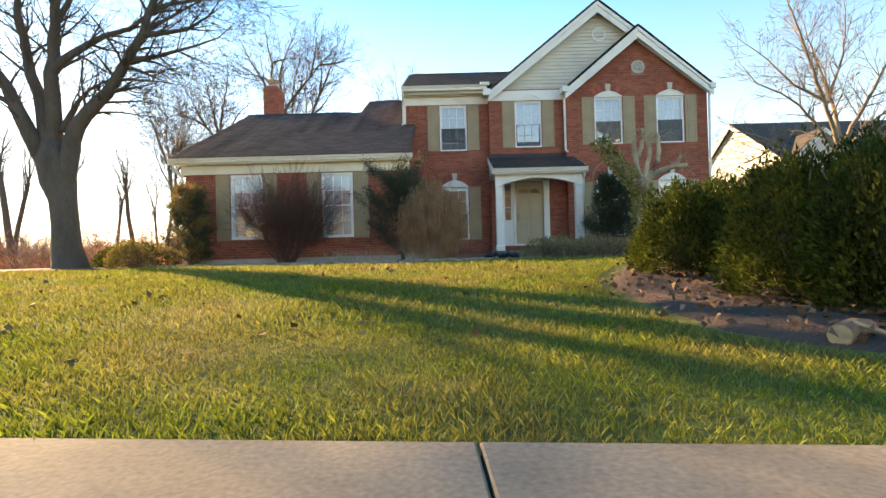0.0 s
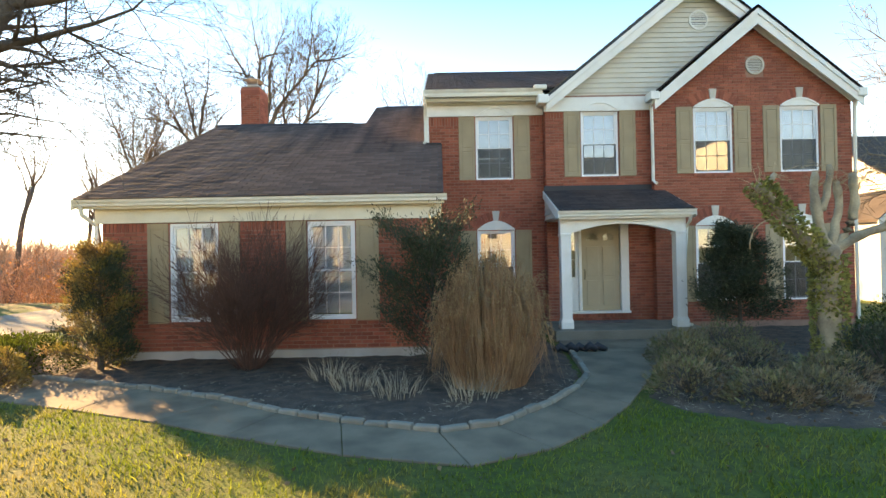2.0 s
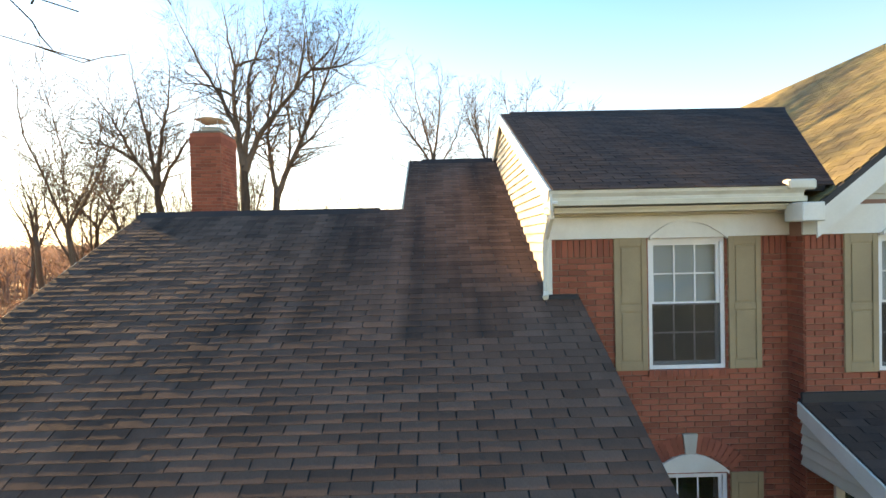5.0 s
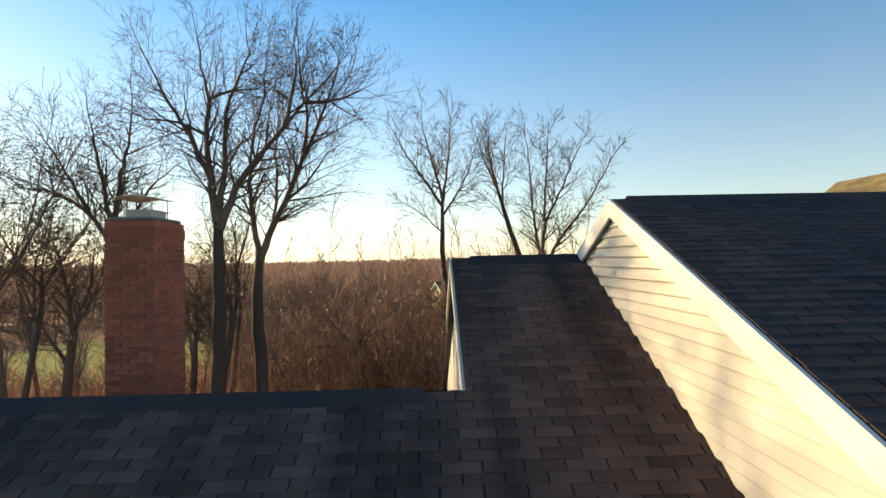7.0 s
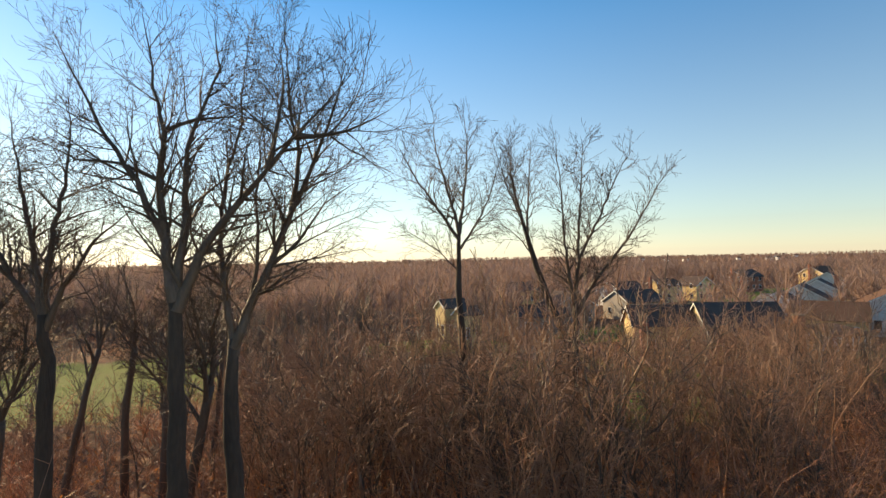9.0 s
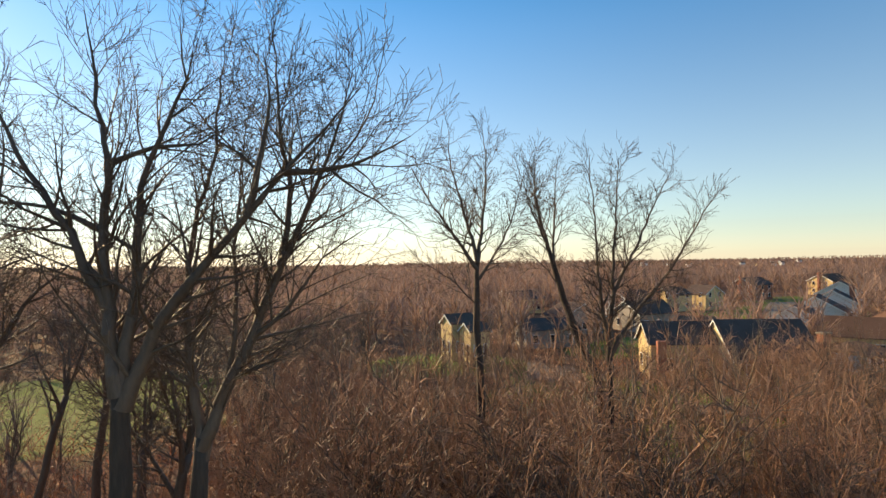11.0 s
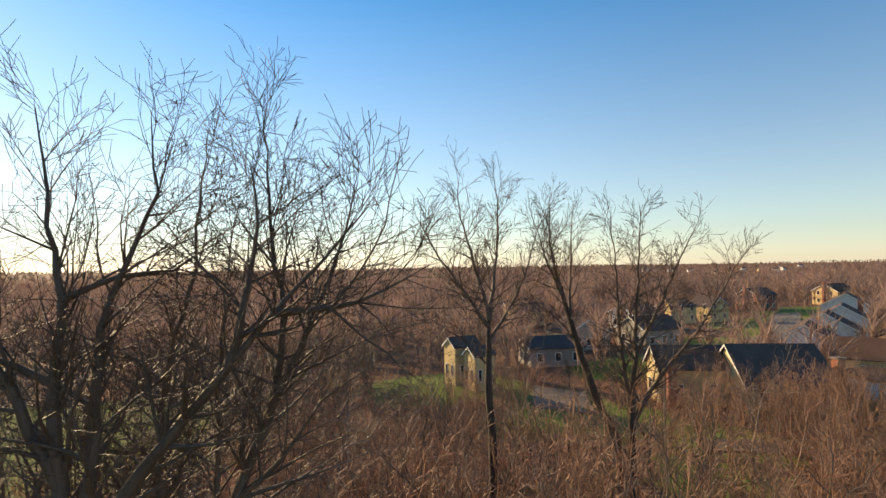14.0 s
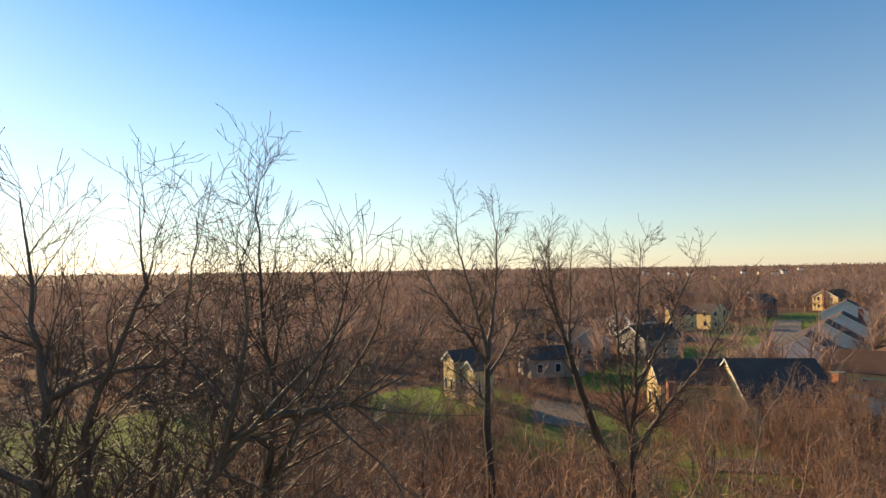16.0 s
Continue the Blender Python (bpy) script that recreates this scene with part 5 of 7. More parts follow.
def wild_tree(name, at, height, fork, seed, label, spec, mat, stems=4, spread=0.45, girth=0.17, group="woodland trees", lean=0.3, joined=True):
    """A leafless tree that finds its own shape: a trunk up to its fork, then stems."""
    rnd = random.Random(seed)
    t = thing(name, label, "tree", group, at=at)
    line = wander(rnd, Vector((0, 0, -0.3)), Vector((rnd.uniform(-0.1, 0.1) * lean, rnd.uniform(-0.1, 0.1) * lean, 1)).normalized(), height * fork + 0.3, 0.7, 0.05, 0.02)
    Build().tube(line, [girth * (1.25 if i == 0 else 1 - 0.38 * i / len(line)) for i in range(len(line))], 8 if joined else 12).make("trunk", mat, t, smooth=True)
    segs = []
    for k in range(stems):
        a = 2 * math.pi * k / stems + rnd.uniform(-0.5, 0.5)
        d = Vector((math.cos(a) * spread * rnd.uniform(0.4, 1.2), math.sin(a) * spread * rnd.uniform(0.4, 1.2), 1)).normalized()
        start = line[-1] if k < 2 else line[max(1, len(line) - 1 - k % 3)]
        sprout(segs, rnd, wander(rnd, start, d, height * (1 - fork) * rnd.uniform(0.7, 1.05), 0.5, 0.11, 0.04), girth * rnd.uniform(0.34, 0.5), spec["least"], 0, spec)
        if not joined:
            link("limb", tubes("limb", segs, mat), t)
            segs = []
    if joined:
        link("crown", tubes("crown", segs, mat), t)
    return t


def leaves(name, places, size, mat, rnd, flat=0.5, slim=0.5, parent=None, curl=0.12):
    """Many small pointed leaves as one mesh: places: points and outward ways."""
    P = np.array([p for p, _ in places], float)
    D = np.array([w for _, w in places], float)
    n = len(P)
    g = np.random.RandomState(rnd.randrange(10 ** 6))
    D = D + g.normal(0, flat, (n, 3))
    D /= np.linalg.norm(D, axis=1, keepdims=True) + 1e-9
    S = np.cross(D, g.normal(0, 1, (n, 3)))
    S /= np.linalg.norm(S, axis=1, keepdims=True) + 1e-9
    s = size * g.uniform(0.6, 1.3, (n, 1))
    N = np.cross(D, S) * s * curl * g.uniform(0.3, 1.0, (n, 1))
    v = np.stack([P, P + D * s * 0.5 + S * s * slim * 0.5 + N, P + D * s + N * 0.6, P + D * s * 0.5 - S * s * slim * 0.5 + N], 1).reshape(-1, 3)
    f = np.arange(4 * n).reshape(-1, 4)
    return link(name, fast_mesh(name, v, f, mat), parent)


# ---- the big front tree ----
fz = land(-8.85, 12.8)
SPEC_BIG = dict(dens=[5.4, 6.2, 5.6], reach=[2.3, 1.2, 0.55], start=0.22, rise=0.02, least=0.004)
limb_tree("shade_tree", (-8.85, 12.8, fz), [(0.03, -0.15, 0.52), (0.03, 0.12, 0.40), (0.02, 0.55, 0.31), (-0.02, 1.1, 0.28), (-0.1, 1.65, 0.30), (-0.2, 2.1, 0.37), (-0.28, 2.6, 0.40), (-0.34, 3.1, 0.30)],
          [(0.24, [(-0.3, 2.2), (-0.57, 2.75), (-1.0, 3.85), (-1.36, 4.65), (-1.7, 5.3), (-2.1, 6.3), (-2.4, 7.6)]),
           (0.20, [(-0.36, 2.9), (-0.55, 3.75), (-0.77, 4.65), (-0.98, 5.55), (-1.13, 6.45), (-1.3, 7.6), (-1.35, 8.8)]),
           (0.23, [(-0.3, 2.8), (-0.22, 3.7), (-0.16, 4.6), (-0.02, 5.7), (0.1, 6.45), (0.33, 7.8), (0.35, 9.2)]),
           (0.13, [(-0.15, 4.65), (0.36, 5.08), (1.0, 5.5), (1.55, 5.68), (2.08, 6.1), (2.45, 6.45), (2.8, 7.2)]),
           (0.25, [(-0.06, 2.1), (0.14, 2.75), (0.42, 3.4), (1.16, 4.1), (1.63, 4.68), (2.08, 5.4), (2.46, 6.2), (2.73, 6.9), (2.95, 7.85), (3.0, 8.9)]),
           (0.10, [(-0.1, 3.3), (0.12, 3.75), (0.5, 4.3), (0.95, 4.52), (1.4, 4.58)]),
           (0.085, [(2.08, 5.36), (2.53, 5.38), (3.15, 5.45), (3.6, 5.75), (3.9, 6.1)]),
           (0.085, [(1.75, 4.8), (2.43, 4.9), (3.34, 5.05), (3.9, 5.2), (4.3, 5.5)], -0.12),
           (0.06, [(1.63, 4.68), (2.06, 4.54), (2.69, 4.25)], -0.1),
           (0.06, [(1.8, 4.88), (2.35, 4.76), (2.92, 4.47)], -0.1),
           (0.10, [(2.46, 6.2), (3.0, 6.7), (3.5, 7.1), (3.9, 7.6)]),
           (0.07, [(2.3, 5.9), (2.9, 6.3), (3.5, 6.55), (4.2, 6.7)], 0.62),
           (0.06, [(2.08, 5.4), (2.8, 6.6), (3.3, 7.3), (3.7, 7.8)], 0.8),
           (0.08, [(-1.0, 3.85), (-1.9, 4.4), (-2.8, 4.8), (-3.6, 4.9)]),
           (0.08, [(0.0, 5.7), (0.6, 6.6), (1.2, 7.7), (1.5, 8.8)])],
          SPEC_BIG, BARK, "large leafless shade tree with a thick forked trunk on the lawn", 14, drift=0.14)

# ---- shrubs by the house ----
def twig_bush(at, height, radius, seed, mat, label, stems=13, shoots=6, levels=3):
    """A vase of fine twigs; each of its main stems is a part."""
    rnd = random.Random(seed)
    t = thing("bush", label, "bush", at=at)
    spec = dict(levels=levels, children=[3, 3, 2, 2], spread=(12, 34), ratio=(0.5, 0.75), wiggle=0.07, rise=0.045, least=0.0026, step=0.16)
    for k in range(stems):
        segs = []
        for q in range(shoots):
            a, e = 2 * math.pi * k / stems + rnd.uniform(-0.3, 0.3), math.sqrt(rnd.random())
            d = Vector((math.cos(a) * e * radius, math.sin(a) * e * radius, height * 0.78)).normalized()
            grow(segs, rnd, Vector((math.cos(a) * e * 0.16, math.sin(a) * e * 0.16, 0)), d, height * rnd.uniform(0.38, 0.52), rnd.uniform(0.008, 0.013), 0, spec)
        link("stem", tubes("stem", segs, mat, False), t)
    return t


twig_bush((-3.95, 13.65, land(-3.95, 13.65)), 2.25, 1.45, 3, TWIG_RED, "dense leafless vase-shaped bush with reddish twigs")


def evergreen(at, height, radius, seed, mats, label, arms=60, needles=160, shape=0.8, sprig=0.075, droop=0.35, category="shrub", name="evergreen_shrub", stray=0.12, low=0.03):
    """A conifer shrub: a stem, arms, and sprays of needles on them."""
    rnd = random.Random(seed)
    t = thing(name, label, category, at=at)
    segs, spots = [], [[] for _ in mats]
    for k in range(arms):
        f = (k + rnd.random()) / arms
        z = height * (low + (0.98 - low) * f)
        rr = radius * (1 - f ** 1.6 * shape) * rnd.uniform(0.75, 1.05 + stray)
        a = rnd.uniform(0, 2 * math.pi)
        out = Vector((math.cos(a), math.sin(a), droop + rnd.uniform(-0.2, 0.25))).normalized()
        p0 = Vector((0.05 * math.cos(a), 0.05 * math.sin(a), z * 0.86))
        p1 = p0 + out * rr
        segs.append((tuple(p0), tuple(p1), 0.012, 0.004, tuple(out), tuple(out), 4))
        # of two needle tones the first prevails towards the street, as if lit there
        m = spots[0 if len(mats) == 1 or rnd.random() < (0.65 if math.cos(a - 2.2) < 0 else 0.35) else 1]
        for _ in range(needles):
            q = rnd.random() ** 0.6
            c = p0 + out * rr * q + Vector((rnd.gauss(0, 1), rnd.gauss(0, 1), rnd.gauss(0, 1))) * 0.115 * radius * (1.35 - 0.55 * q)
            m.append((tuple(c), tuple(out + Vector((0, 0, 0.5)))))
    segs.append(((0, 0, 0), (0, 0, height * 0.9), 0.05, 0.008, (0, 0, 1), (0, 0, 1), 6))
    link("trunk", tubes("trunk", segs, BARK), t)
    for m, sp in zip(mats, spots):
        if sp:
            leaves("foliage", sp, sprig, m, rnd, 0.55, 0.24, t)
    return t


evergreen((-1.0, 13.3, land(0, 13.2)), 2.35, 0.78, 8, [NEEDLE], "dark green upright juniper with ragged branches", 46, 520, 0.30, 0.06, 0.75, stray=1.0)
evergreen((-6.42, 13.75, land(0, 13.2)), 2.3, 0.56, 9, [NEEDLE_BROWN_LIT, NEEDLE], "narrow evergreen shrub at the corner, browning, with sunlit gold in its colour", 110, 300, 0.55, 0.055, 0.55, stray=0.35)
evergreen((4.85, 15.3, land(0, 15)), 2.6, 0.68, 10, [NEEDLE], "dark evergreen shrub beside the porch", 90, 380, 0.7, 0.06, 0.25, stray=0.35, low=0.2)


def mound(at, rx, ry, h, seed, mat, label, n=5000, size=0.05, slim=0.5, name="shrub", category="shrub"):
    """A clipped or low leafy shrub: stems inside, leaves all over its uneven crown."""
    rnd = random.Random(seed)
    t = thing(name, label, category, at=at)
    segs, spots = [], []
    for _ in range(26):
        a, e = rnd.uniform(0, 6.283), rnd.random()
        p1 = Vector((math.cos(a) * rx * e * 0.8, math.sin(a) * ry * e * 0.8, h * rnd.uniform(0.5, 0.85)))
        segs.append(((0, 0, 0), tuple(p1), 0.014, 0.005, tuple(p1.normalized()), tuple(p1.normalized()), 4))
    link("branchwork", tubes("branchwork", segs, BARK), t)
    for _ in range(n):
        a, u = rnd.uniform(0, 6.283), rnd.random()
        el = math.asin(u)
        k = 1 + 0.22 * noise.noise((math.cos(a) * 2.2 + seed, math.sin(a) * 2.2, u * 3)) + 0.12 * noise.noise((math.cos(a) * 6, math.sin(a) * 6 + seed, u * 8))
        r = k * (1 - 0.30 * rnd.random() ** 2)
        w = Vector((math.cos(a) * math.cos(el), math.sin(a) * math.cos(el), math.sin(el)))
        spots.append(((w.x * rx * r, w.y * ry * r, 0.02 + w.z * h * r * 0.95), tuple(w + Vector((0, 0, 0.4)))))
    leaves("foliage", spots, size, mat, rnd, 0.5, slim, t)
    return t


for i, (x, y, rx, ry, h, mt, lb) in enumerate([
        (-7.25, 12.55, 0.50, 0.45, 0.62, NEEDLE_BROWN_LIT, "small rounded golden-green shrub beside the walk"),
        (-7.6, 13.75, 0.85, 0.55, 0.62, YEW, "low clipped green hedge shrub at the corner"),
        (-8.5, 14.2, 0.6, 0.5, 0.55, YEW, "low clipped green hedge shrub at the corner"),
        (5.2, 12.3, 0.75, 0.6, 0.75, NEEDLE, "low dark evergreen shrub under the pollarded tree"),
        (6.2, 12.6, 0.8, 0.7, 0.85, NEEDLE, "low dark evergreen shrub under the pollarded tree"),
        (7.2, 14.2, 0.9, 0.7, 0.95, YEW, "rounded dark green shrub near the house"),
        (8.3, 14.6, 0.8, 0.7, 0.9, YEW, "rounded dark green shrub near the house"),
        (2.2, 11.7, 0.5, 0.5, 0.42, HERB, "grey-green dying perennials at the porch"),
        (2.9, 11.2, 0.5, 0.45, 0.36, HERB, "grey-green dying perennials at the porch"),
        (2.7, 12.5, 0.55, 0.5, 0.48, HERB, "grey-green dying perennials at the porch"),
        (3.5, 11.3, 0.5, 0.45, 0.36, HERB, "grey-green dying perennials at the porch"),
        (3.6, 12.9, 0.6, 0.55, 0.45, HERB, "grey-green dying perennials at the porch"),
        (2.9, 13.5, 0.5, 0.5, 0.5, HERB, "grey-green dying perennials at the porch"),
        (4.2, 12.0, 0.6, 0.5, 0.40, HERB, "grey-green dying perennials at the porch"),
        (3.9, 14.1, 0.65, 0.55, 0.55, HERB, "grey-green dying perennials at the porch")]):
    mound((x, y, land(x, y) + 0.02), rx, ry, h, 20 + i, mt, lb, 4200 if mt is not HERB else 1500, 0.05 if mt is not HERB else 0.07, 0.45 if mt is not HERB else 0.25)

# hedge of yews by the sidewalk
for i, (x, y, rx, ry, h) in enumerate([(2.36, 5.5, 0.48, 0.45, 0.88), (2.9, 5.85, 0.5, 0.5, 0.95), (2.86, 5.0, 0.45, 0.42, 0.95), (3.4, 5.3, 0.6, 0.5, 1.0), (3.5, 4.65, 0.55, 0.45, 1.03),
                                         (2.5, 3.95, 0.5, 0.45, 1.02), (2.7, 3.4, 0.5, 0.45, 1.05), (2.98, 2.92, 0.55, 0.5, 1.08), (3.1, 3.95, 0.6, 0.5, 1.08), (3.5, 3.3, 0.6, 0.6, 1.1)]):
    mound((x, y, land(x, y) + 0.02), rx, ry, h, 60 + i, YEW, "dense green yew of the hedge by the sidewalk", 16000, 0.042, 0.36, "hedge_yew", "hedge")["group"] = "hedge yews"


def straw_clump(at, height, radius, seed, mat, label, n, plume=0.0, category="grass", width=0.006, name="ornamental_grass", lean=0.3, droop=0.5):
    """Dry arching stalks, their tips hanging over, some with feathery plumes."""
    rnd = random.Random(seed)
    t = thing(name, label, category, at=at)
    segs, spots = [], []
    for _ in range(n):
        a, e = rnd.uniform(0, 6.283), math.sqrt(rnd.random())
        p = Vector((math.cos(a) * e * radius * 0.62, math.sin(a) * e * radius * 0.62, 0))
        ln = height * rnd.uniform(0.45, 1.15)
        d = Vector((math.cos(a) * e * lean + rnd.gauss(0, 0.05), math.sin(a) * e * lean + rnd.gauss(0, 0.05), 1)).normalized()
        out = Vector((math.cos(a) + rnd.gauss(0, 0.5), math.sin(a) + rnd.gauss(0, 0.5), 0)).normalized()
        bend, fall = rnd.uniform(0.0, 0.10) * (1 + e), droop * rnd.random() ** 1.5
        k = 6
        for i in range(k):
            late = max(0, i - 2) / 3
            d1 = (d + out * (bend + fall * 0.5 * late) - Vector((0, 0, fall * late))).normalized()
            q = p + d1 * ln / k
            segs.append((tuple(p), tuple(q), width * (1 - i / (k + 1)), width * (1 - (i + 1) / (k + 1)), tuple(d), tuple(d1), 3))
            p, d = q, d1
        if rnd.random() < plume:
            for _ in range(22):
                spots.append((tuple(p - d * rnd.uniform(-0.04, 0.24) + Vector((rnd.gauss(0, 0.012), rnd.gauss(0, 0.012), 0))), tuple(d - Vector((0, 0, 0.4)))))
    tagged(link("dry_foliage", tubes("dry_foliage", segs, mat, False), t), kind="stuff")
    if spots:
        leaves("plumes", spots, 0.05, FEATHER, rnd, 0.45, 0.16, t)
    return t


def grass_mop(at, height, radius, seed, label, n):
    """A tall dry grass: blades that rise, arch over and hang, with soft seed heads."""
    rnd = random.Random(seed)
    t = thing("ornamental_grass", label, "grass", at=at)
    segs, spots = [], []
    for _ in range(n):
        a, e = rnd.uniform(0, 6.283), math.sqrt(rnd.random())
        c, q = math.cos(a), math.sin(a)
        side = 1 + 0.25 * noise.noise((c * 1.5, q * 1.5, seed))
        top = height * (1 - 0.34 * e * e) * rnd.uniform(0.55, 1.1) * side
        tail = top * rnd.uniform(0.1, 0.95) * (0.3 + 0.7 * e)
        r = radius * e * side
        w = rnd.gauss(0, 0.09)
        line = [Vector((c * r * 0.72, q * r * 0.72, 0)), Vector((c * r * 0.78 + w, q * r * 0.78, top * 0.55)), Vector((c * r * 0.9 + w, q * r * 0.9, top * 0.92)), Vector((c * r + w, q * r, top)),
                Vector((c * (r + 0.05) + w, q * (r + 0.05), top - tail * 0.35)), Vector((c * (r + 0.07) + w * 1.5, q * (r + 0.07), top - tail))]
        ds = [(line[min(k + 1, 5)] - line[max(k - 1, 0)]).normalized() for k in range(6)]
        for k in range(5):
            segs.append((tuple(line[k]), tuple(line[k + 1]), 0.0052 - 0.0008 * k, 0.0052 - 0.0008 * (k + 1), tuple(ds[k]), tuple(ds[k + 1]), 3))
        if rnd.random() < 0.34:
            for _ in range(16):
                f = rnd.random()
                spots.append((tuple(line[3].lerp(line[4], f) + Vector((rnd.gauss(0, 0.014), rnd.gauss(0, 0.014), rnd.uniform(0, 0.06)))), tuple(Vector((c * 0.6, q * 0.6, 0.2 - 0.6 * f)))))
    tagged(link("dry_foliage", tubes("dry_foliage", segs, STRAW, False), t), kind="stuff")
    leaves("plumes", spots, 0.05, FEATHER, rnd, 0.5, 0.16, t)
    return t


grass_mop((-0.25, 12.4, land(0, 12.3)), 1.78, 0.72, 5, "tall dry tan ornamental grass clump with feathery drooping tips", 2000)
for i, (x, y) in enumerate([(-2.1, 12.3), (-1.45, 11.85), (-0.5, 11.65), (-2.5, 12.9)]):
    straw_clump((x, y, land(x, y) + 0.03), 0.36, 0.5, 30 + i, PALE_STRAW, "small pale dead grass tuft in the mulch", 70, width=0.005, name="dead_tuft")
for i, (x, y) in enumerate([(4.6, 11.0), (5.4, 10.8), (6.3, 10.7), (7.2, 10.9), (3.9, 11.4), (5.9, 11.5), (6.9, 11.7)]):
    straw_clump((x, y, land(x, y) + 0.03), 0.28, 0.5, 40 + i, PALE_STRAW, "small pale dead grass tuft in the mulch", 60, width=0.006, name="dead_tuft")

# pollarded tree with ivy
pz = land(4.7, 12.7)
pol = thing("pollarded_tree", "pollarded tree with stubby cut limbs and ivy on its trunk", "tree", at=(4.7, 12.7, pz))
rnd = random.Random(77)


def knobbly(way, r0, r1):
    """A crooked limb with swellings where it was cut back."""
    line = smooth_line(way, 0.09, rnd, 0.012)
    n = len(line) - 1
    return line, [(r0 + (r1 - r0) * i / n) * (1 + 0.22 * noise.noise((i * 0.45, r0 * 90, way[-1][0] * 7))) * (1.28 if i == n - 1 else 1) for i in range(n + 1)]


line, radii = knobbly([(0, 0, -0.15), (0.02, 0, 0.3), (-0.03, 0, 0.9), (0.0, 0, 1.5), (-0.02, 0, 1.85)], 0.17, 0.14)
radii[0], radii[1] = 0.25, 0.21
Build().tube(line, radii, 12).make("trunk", POLLARD, pol, smooth=True)
IVY_LIMB = [(-0.04, 0, 1.45), (-0.3, -0.04, 1.85), (-0.62, -0.05, 2.2), (-0.85, -0.05, 2.5), (-1.04, -0.05, 2.72)]
stubs = [(0.10, 0.055, IVY_LIMB), (0.045, 0.035, [(-0.85, -0.05, 2.5), (-0.88, -0.1, 2.68), (-0.8, -0.1, 2.86)]),
         (0.085, 0.045, [(-0.02, 0, 1.75), (-0.12, 0.02, 2.2), (-0.16, 0.03, 2.6), (-0.14, 0.03, 2.9)]), (0.06, 0.035, [(-0.13, 0.02, 2.25), (0.0, 0.0, 2.55), (0.06, 0.02, 2.8), (0.05, 0.02, 3.0)]),
         (0.08, 0.04, [(0.02, 0, 1.75), (0.16, 0.05, 2.15), (0.22, 0.06, 2.5), (0.18, 0.06, 2.75)]), (0.085, 0.045, [(0.03, 0, 1.7), (0.3, 0, 2.05), (0.4, 0, 2.4), (0.38, 0, 2.86)]),
         (0.075, 0.05, [(0.05, 0, 1.72), (0.4, -0.08, 1.98), (0.72, -0.1, 2.06), (1.02, -0.1, 2.1)]), (0.04, 0.03, [(0.72, -0.1, 2.06), (0.82, -0.12, 2.2), (0.86, -0.12, 2.3)]),
         (0.06, 0.04, [(-0.06, 0, 1.55), (-0.25, 0.3, 1.95), (-0.34, 0.38, 2.4)])]
for r0, r1, way in stubs:
    line, radii = knobbly(way, r0, r1)
    o = Build().tube(line, radii, 8).make("limb", POLLARD, pol, smooth=True)
    e = Vector(line[-1])
    d = (e - Vector(line[-2])).normalized()
    Build().tube([e, e + d * 0.012], radii[-1] * 0.92, 8).make("cut_end", CUTWOOD, o)
    segs = []
    for _ in range(7):
        grow(segs, rnd, e - d * rnd.uniform(0, 0.3), turn_from(d, radians(rnd.uniform(25, 80)), rnd), rnd.uniform(0.10, 0.26), 0.009, 1, dict(levels=2, children=[1, 1, 1], spread=(20, 40), ratio=(0.5, 0.7), wiggle=0.25, rise=0.02, least=0.003, step=0.08))
    link("shoot", tubes("shoot", segs, CUTWOOD, False), o)
# two thin curled shoots
for way in ([(0.4, 0, 2.5), (0.52, 0, 2.78), (0.68, 0, 2.9), (0.8, 0, 2.84)], [(-0.62, -0.05, 2.2), (-0.95, -0.1, 2.2), (-1.15, -0.1, 2.0), (-1.18, -0.1, 1.8)]):
    Build().tube(smooth_line(way, 0.08, rnd, 0.008), 0.009, 5).make("shoot", CUTWOOD, pol, smooth=True)
spots = []
for _ in range(1900):
    a, z = rnd.uniform(0, 6.283), 1.7 * rnd.random() ** 0.7
    if noise.noise((math.cos(a) * 1.6, math.sin(a) * 1.6, z * 2.2)) > -0.12:
        spots.append(((0.17 * math.cos(a) * rnd.uniform(0.95, 1.35), 0.17 * math.sin(a) * rnd.uniform(0.95, 1.3), z), (math.cos(a), math.sin(a), 0.2)))
climb = smooth_line(IVY_LIMB, 0.05, rnd, 0.0)
for _ in range(1500):
    c, a = climb[rnd.randrange(len(climb))], rnd.uniform(0, 6.283)
    q = rnd.uniform(0.08, 0.17)
    spots.append(((c.x + q * math.cos(a), c.y + q * math.sin(a), c.z + q * 0.6 * math.cos(a)), (math.cos(a), math.sin(a), 0.3)))
leaves("ivy", spots, 0.065, IVY, rnd, 0.5, 0.8, pol)
# cut stump and branch under the hedge
log = thing("log", "short pale cut log lying under the hedge", "log", at=(1.86, 2.68, land(1.86, 2.68)))
Build().tube([(0.17, 0.10, 0.05), (0.08, 0.06, 0.055), (0.0, 0.01, 0.05), (-0.10, -0.08, 0.045)], [0.042, 0.05, 0.052, 0.055], 10).make("bark", SAPLING_BARK, log)
Build().tube([(-0.10, -0.08, 0.045), (-0.108, -0.087, 0.0445)], 0.05, 10).make("cut_end", CUTWOOD, log)
Build().tube([(0.02, 0.0, 0.09), (0.10, -0.10, 0.05), (0.16, -0.22, 0.02)], [0.014, 0.012, 0.008], 6).make("side_branch", CUTWOOD, log)

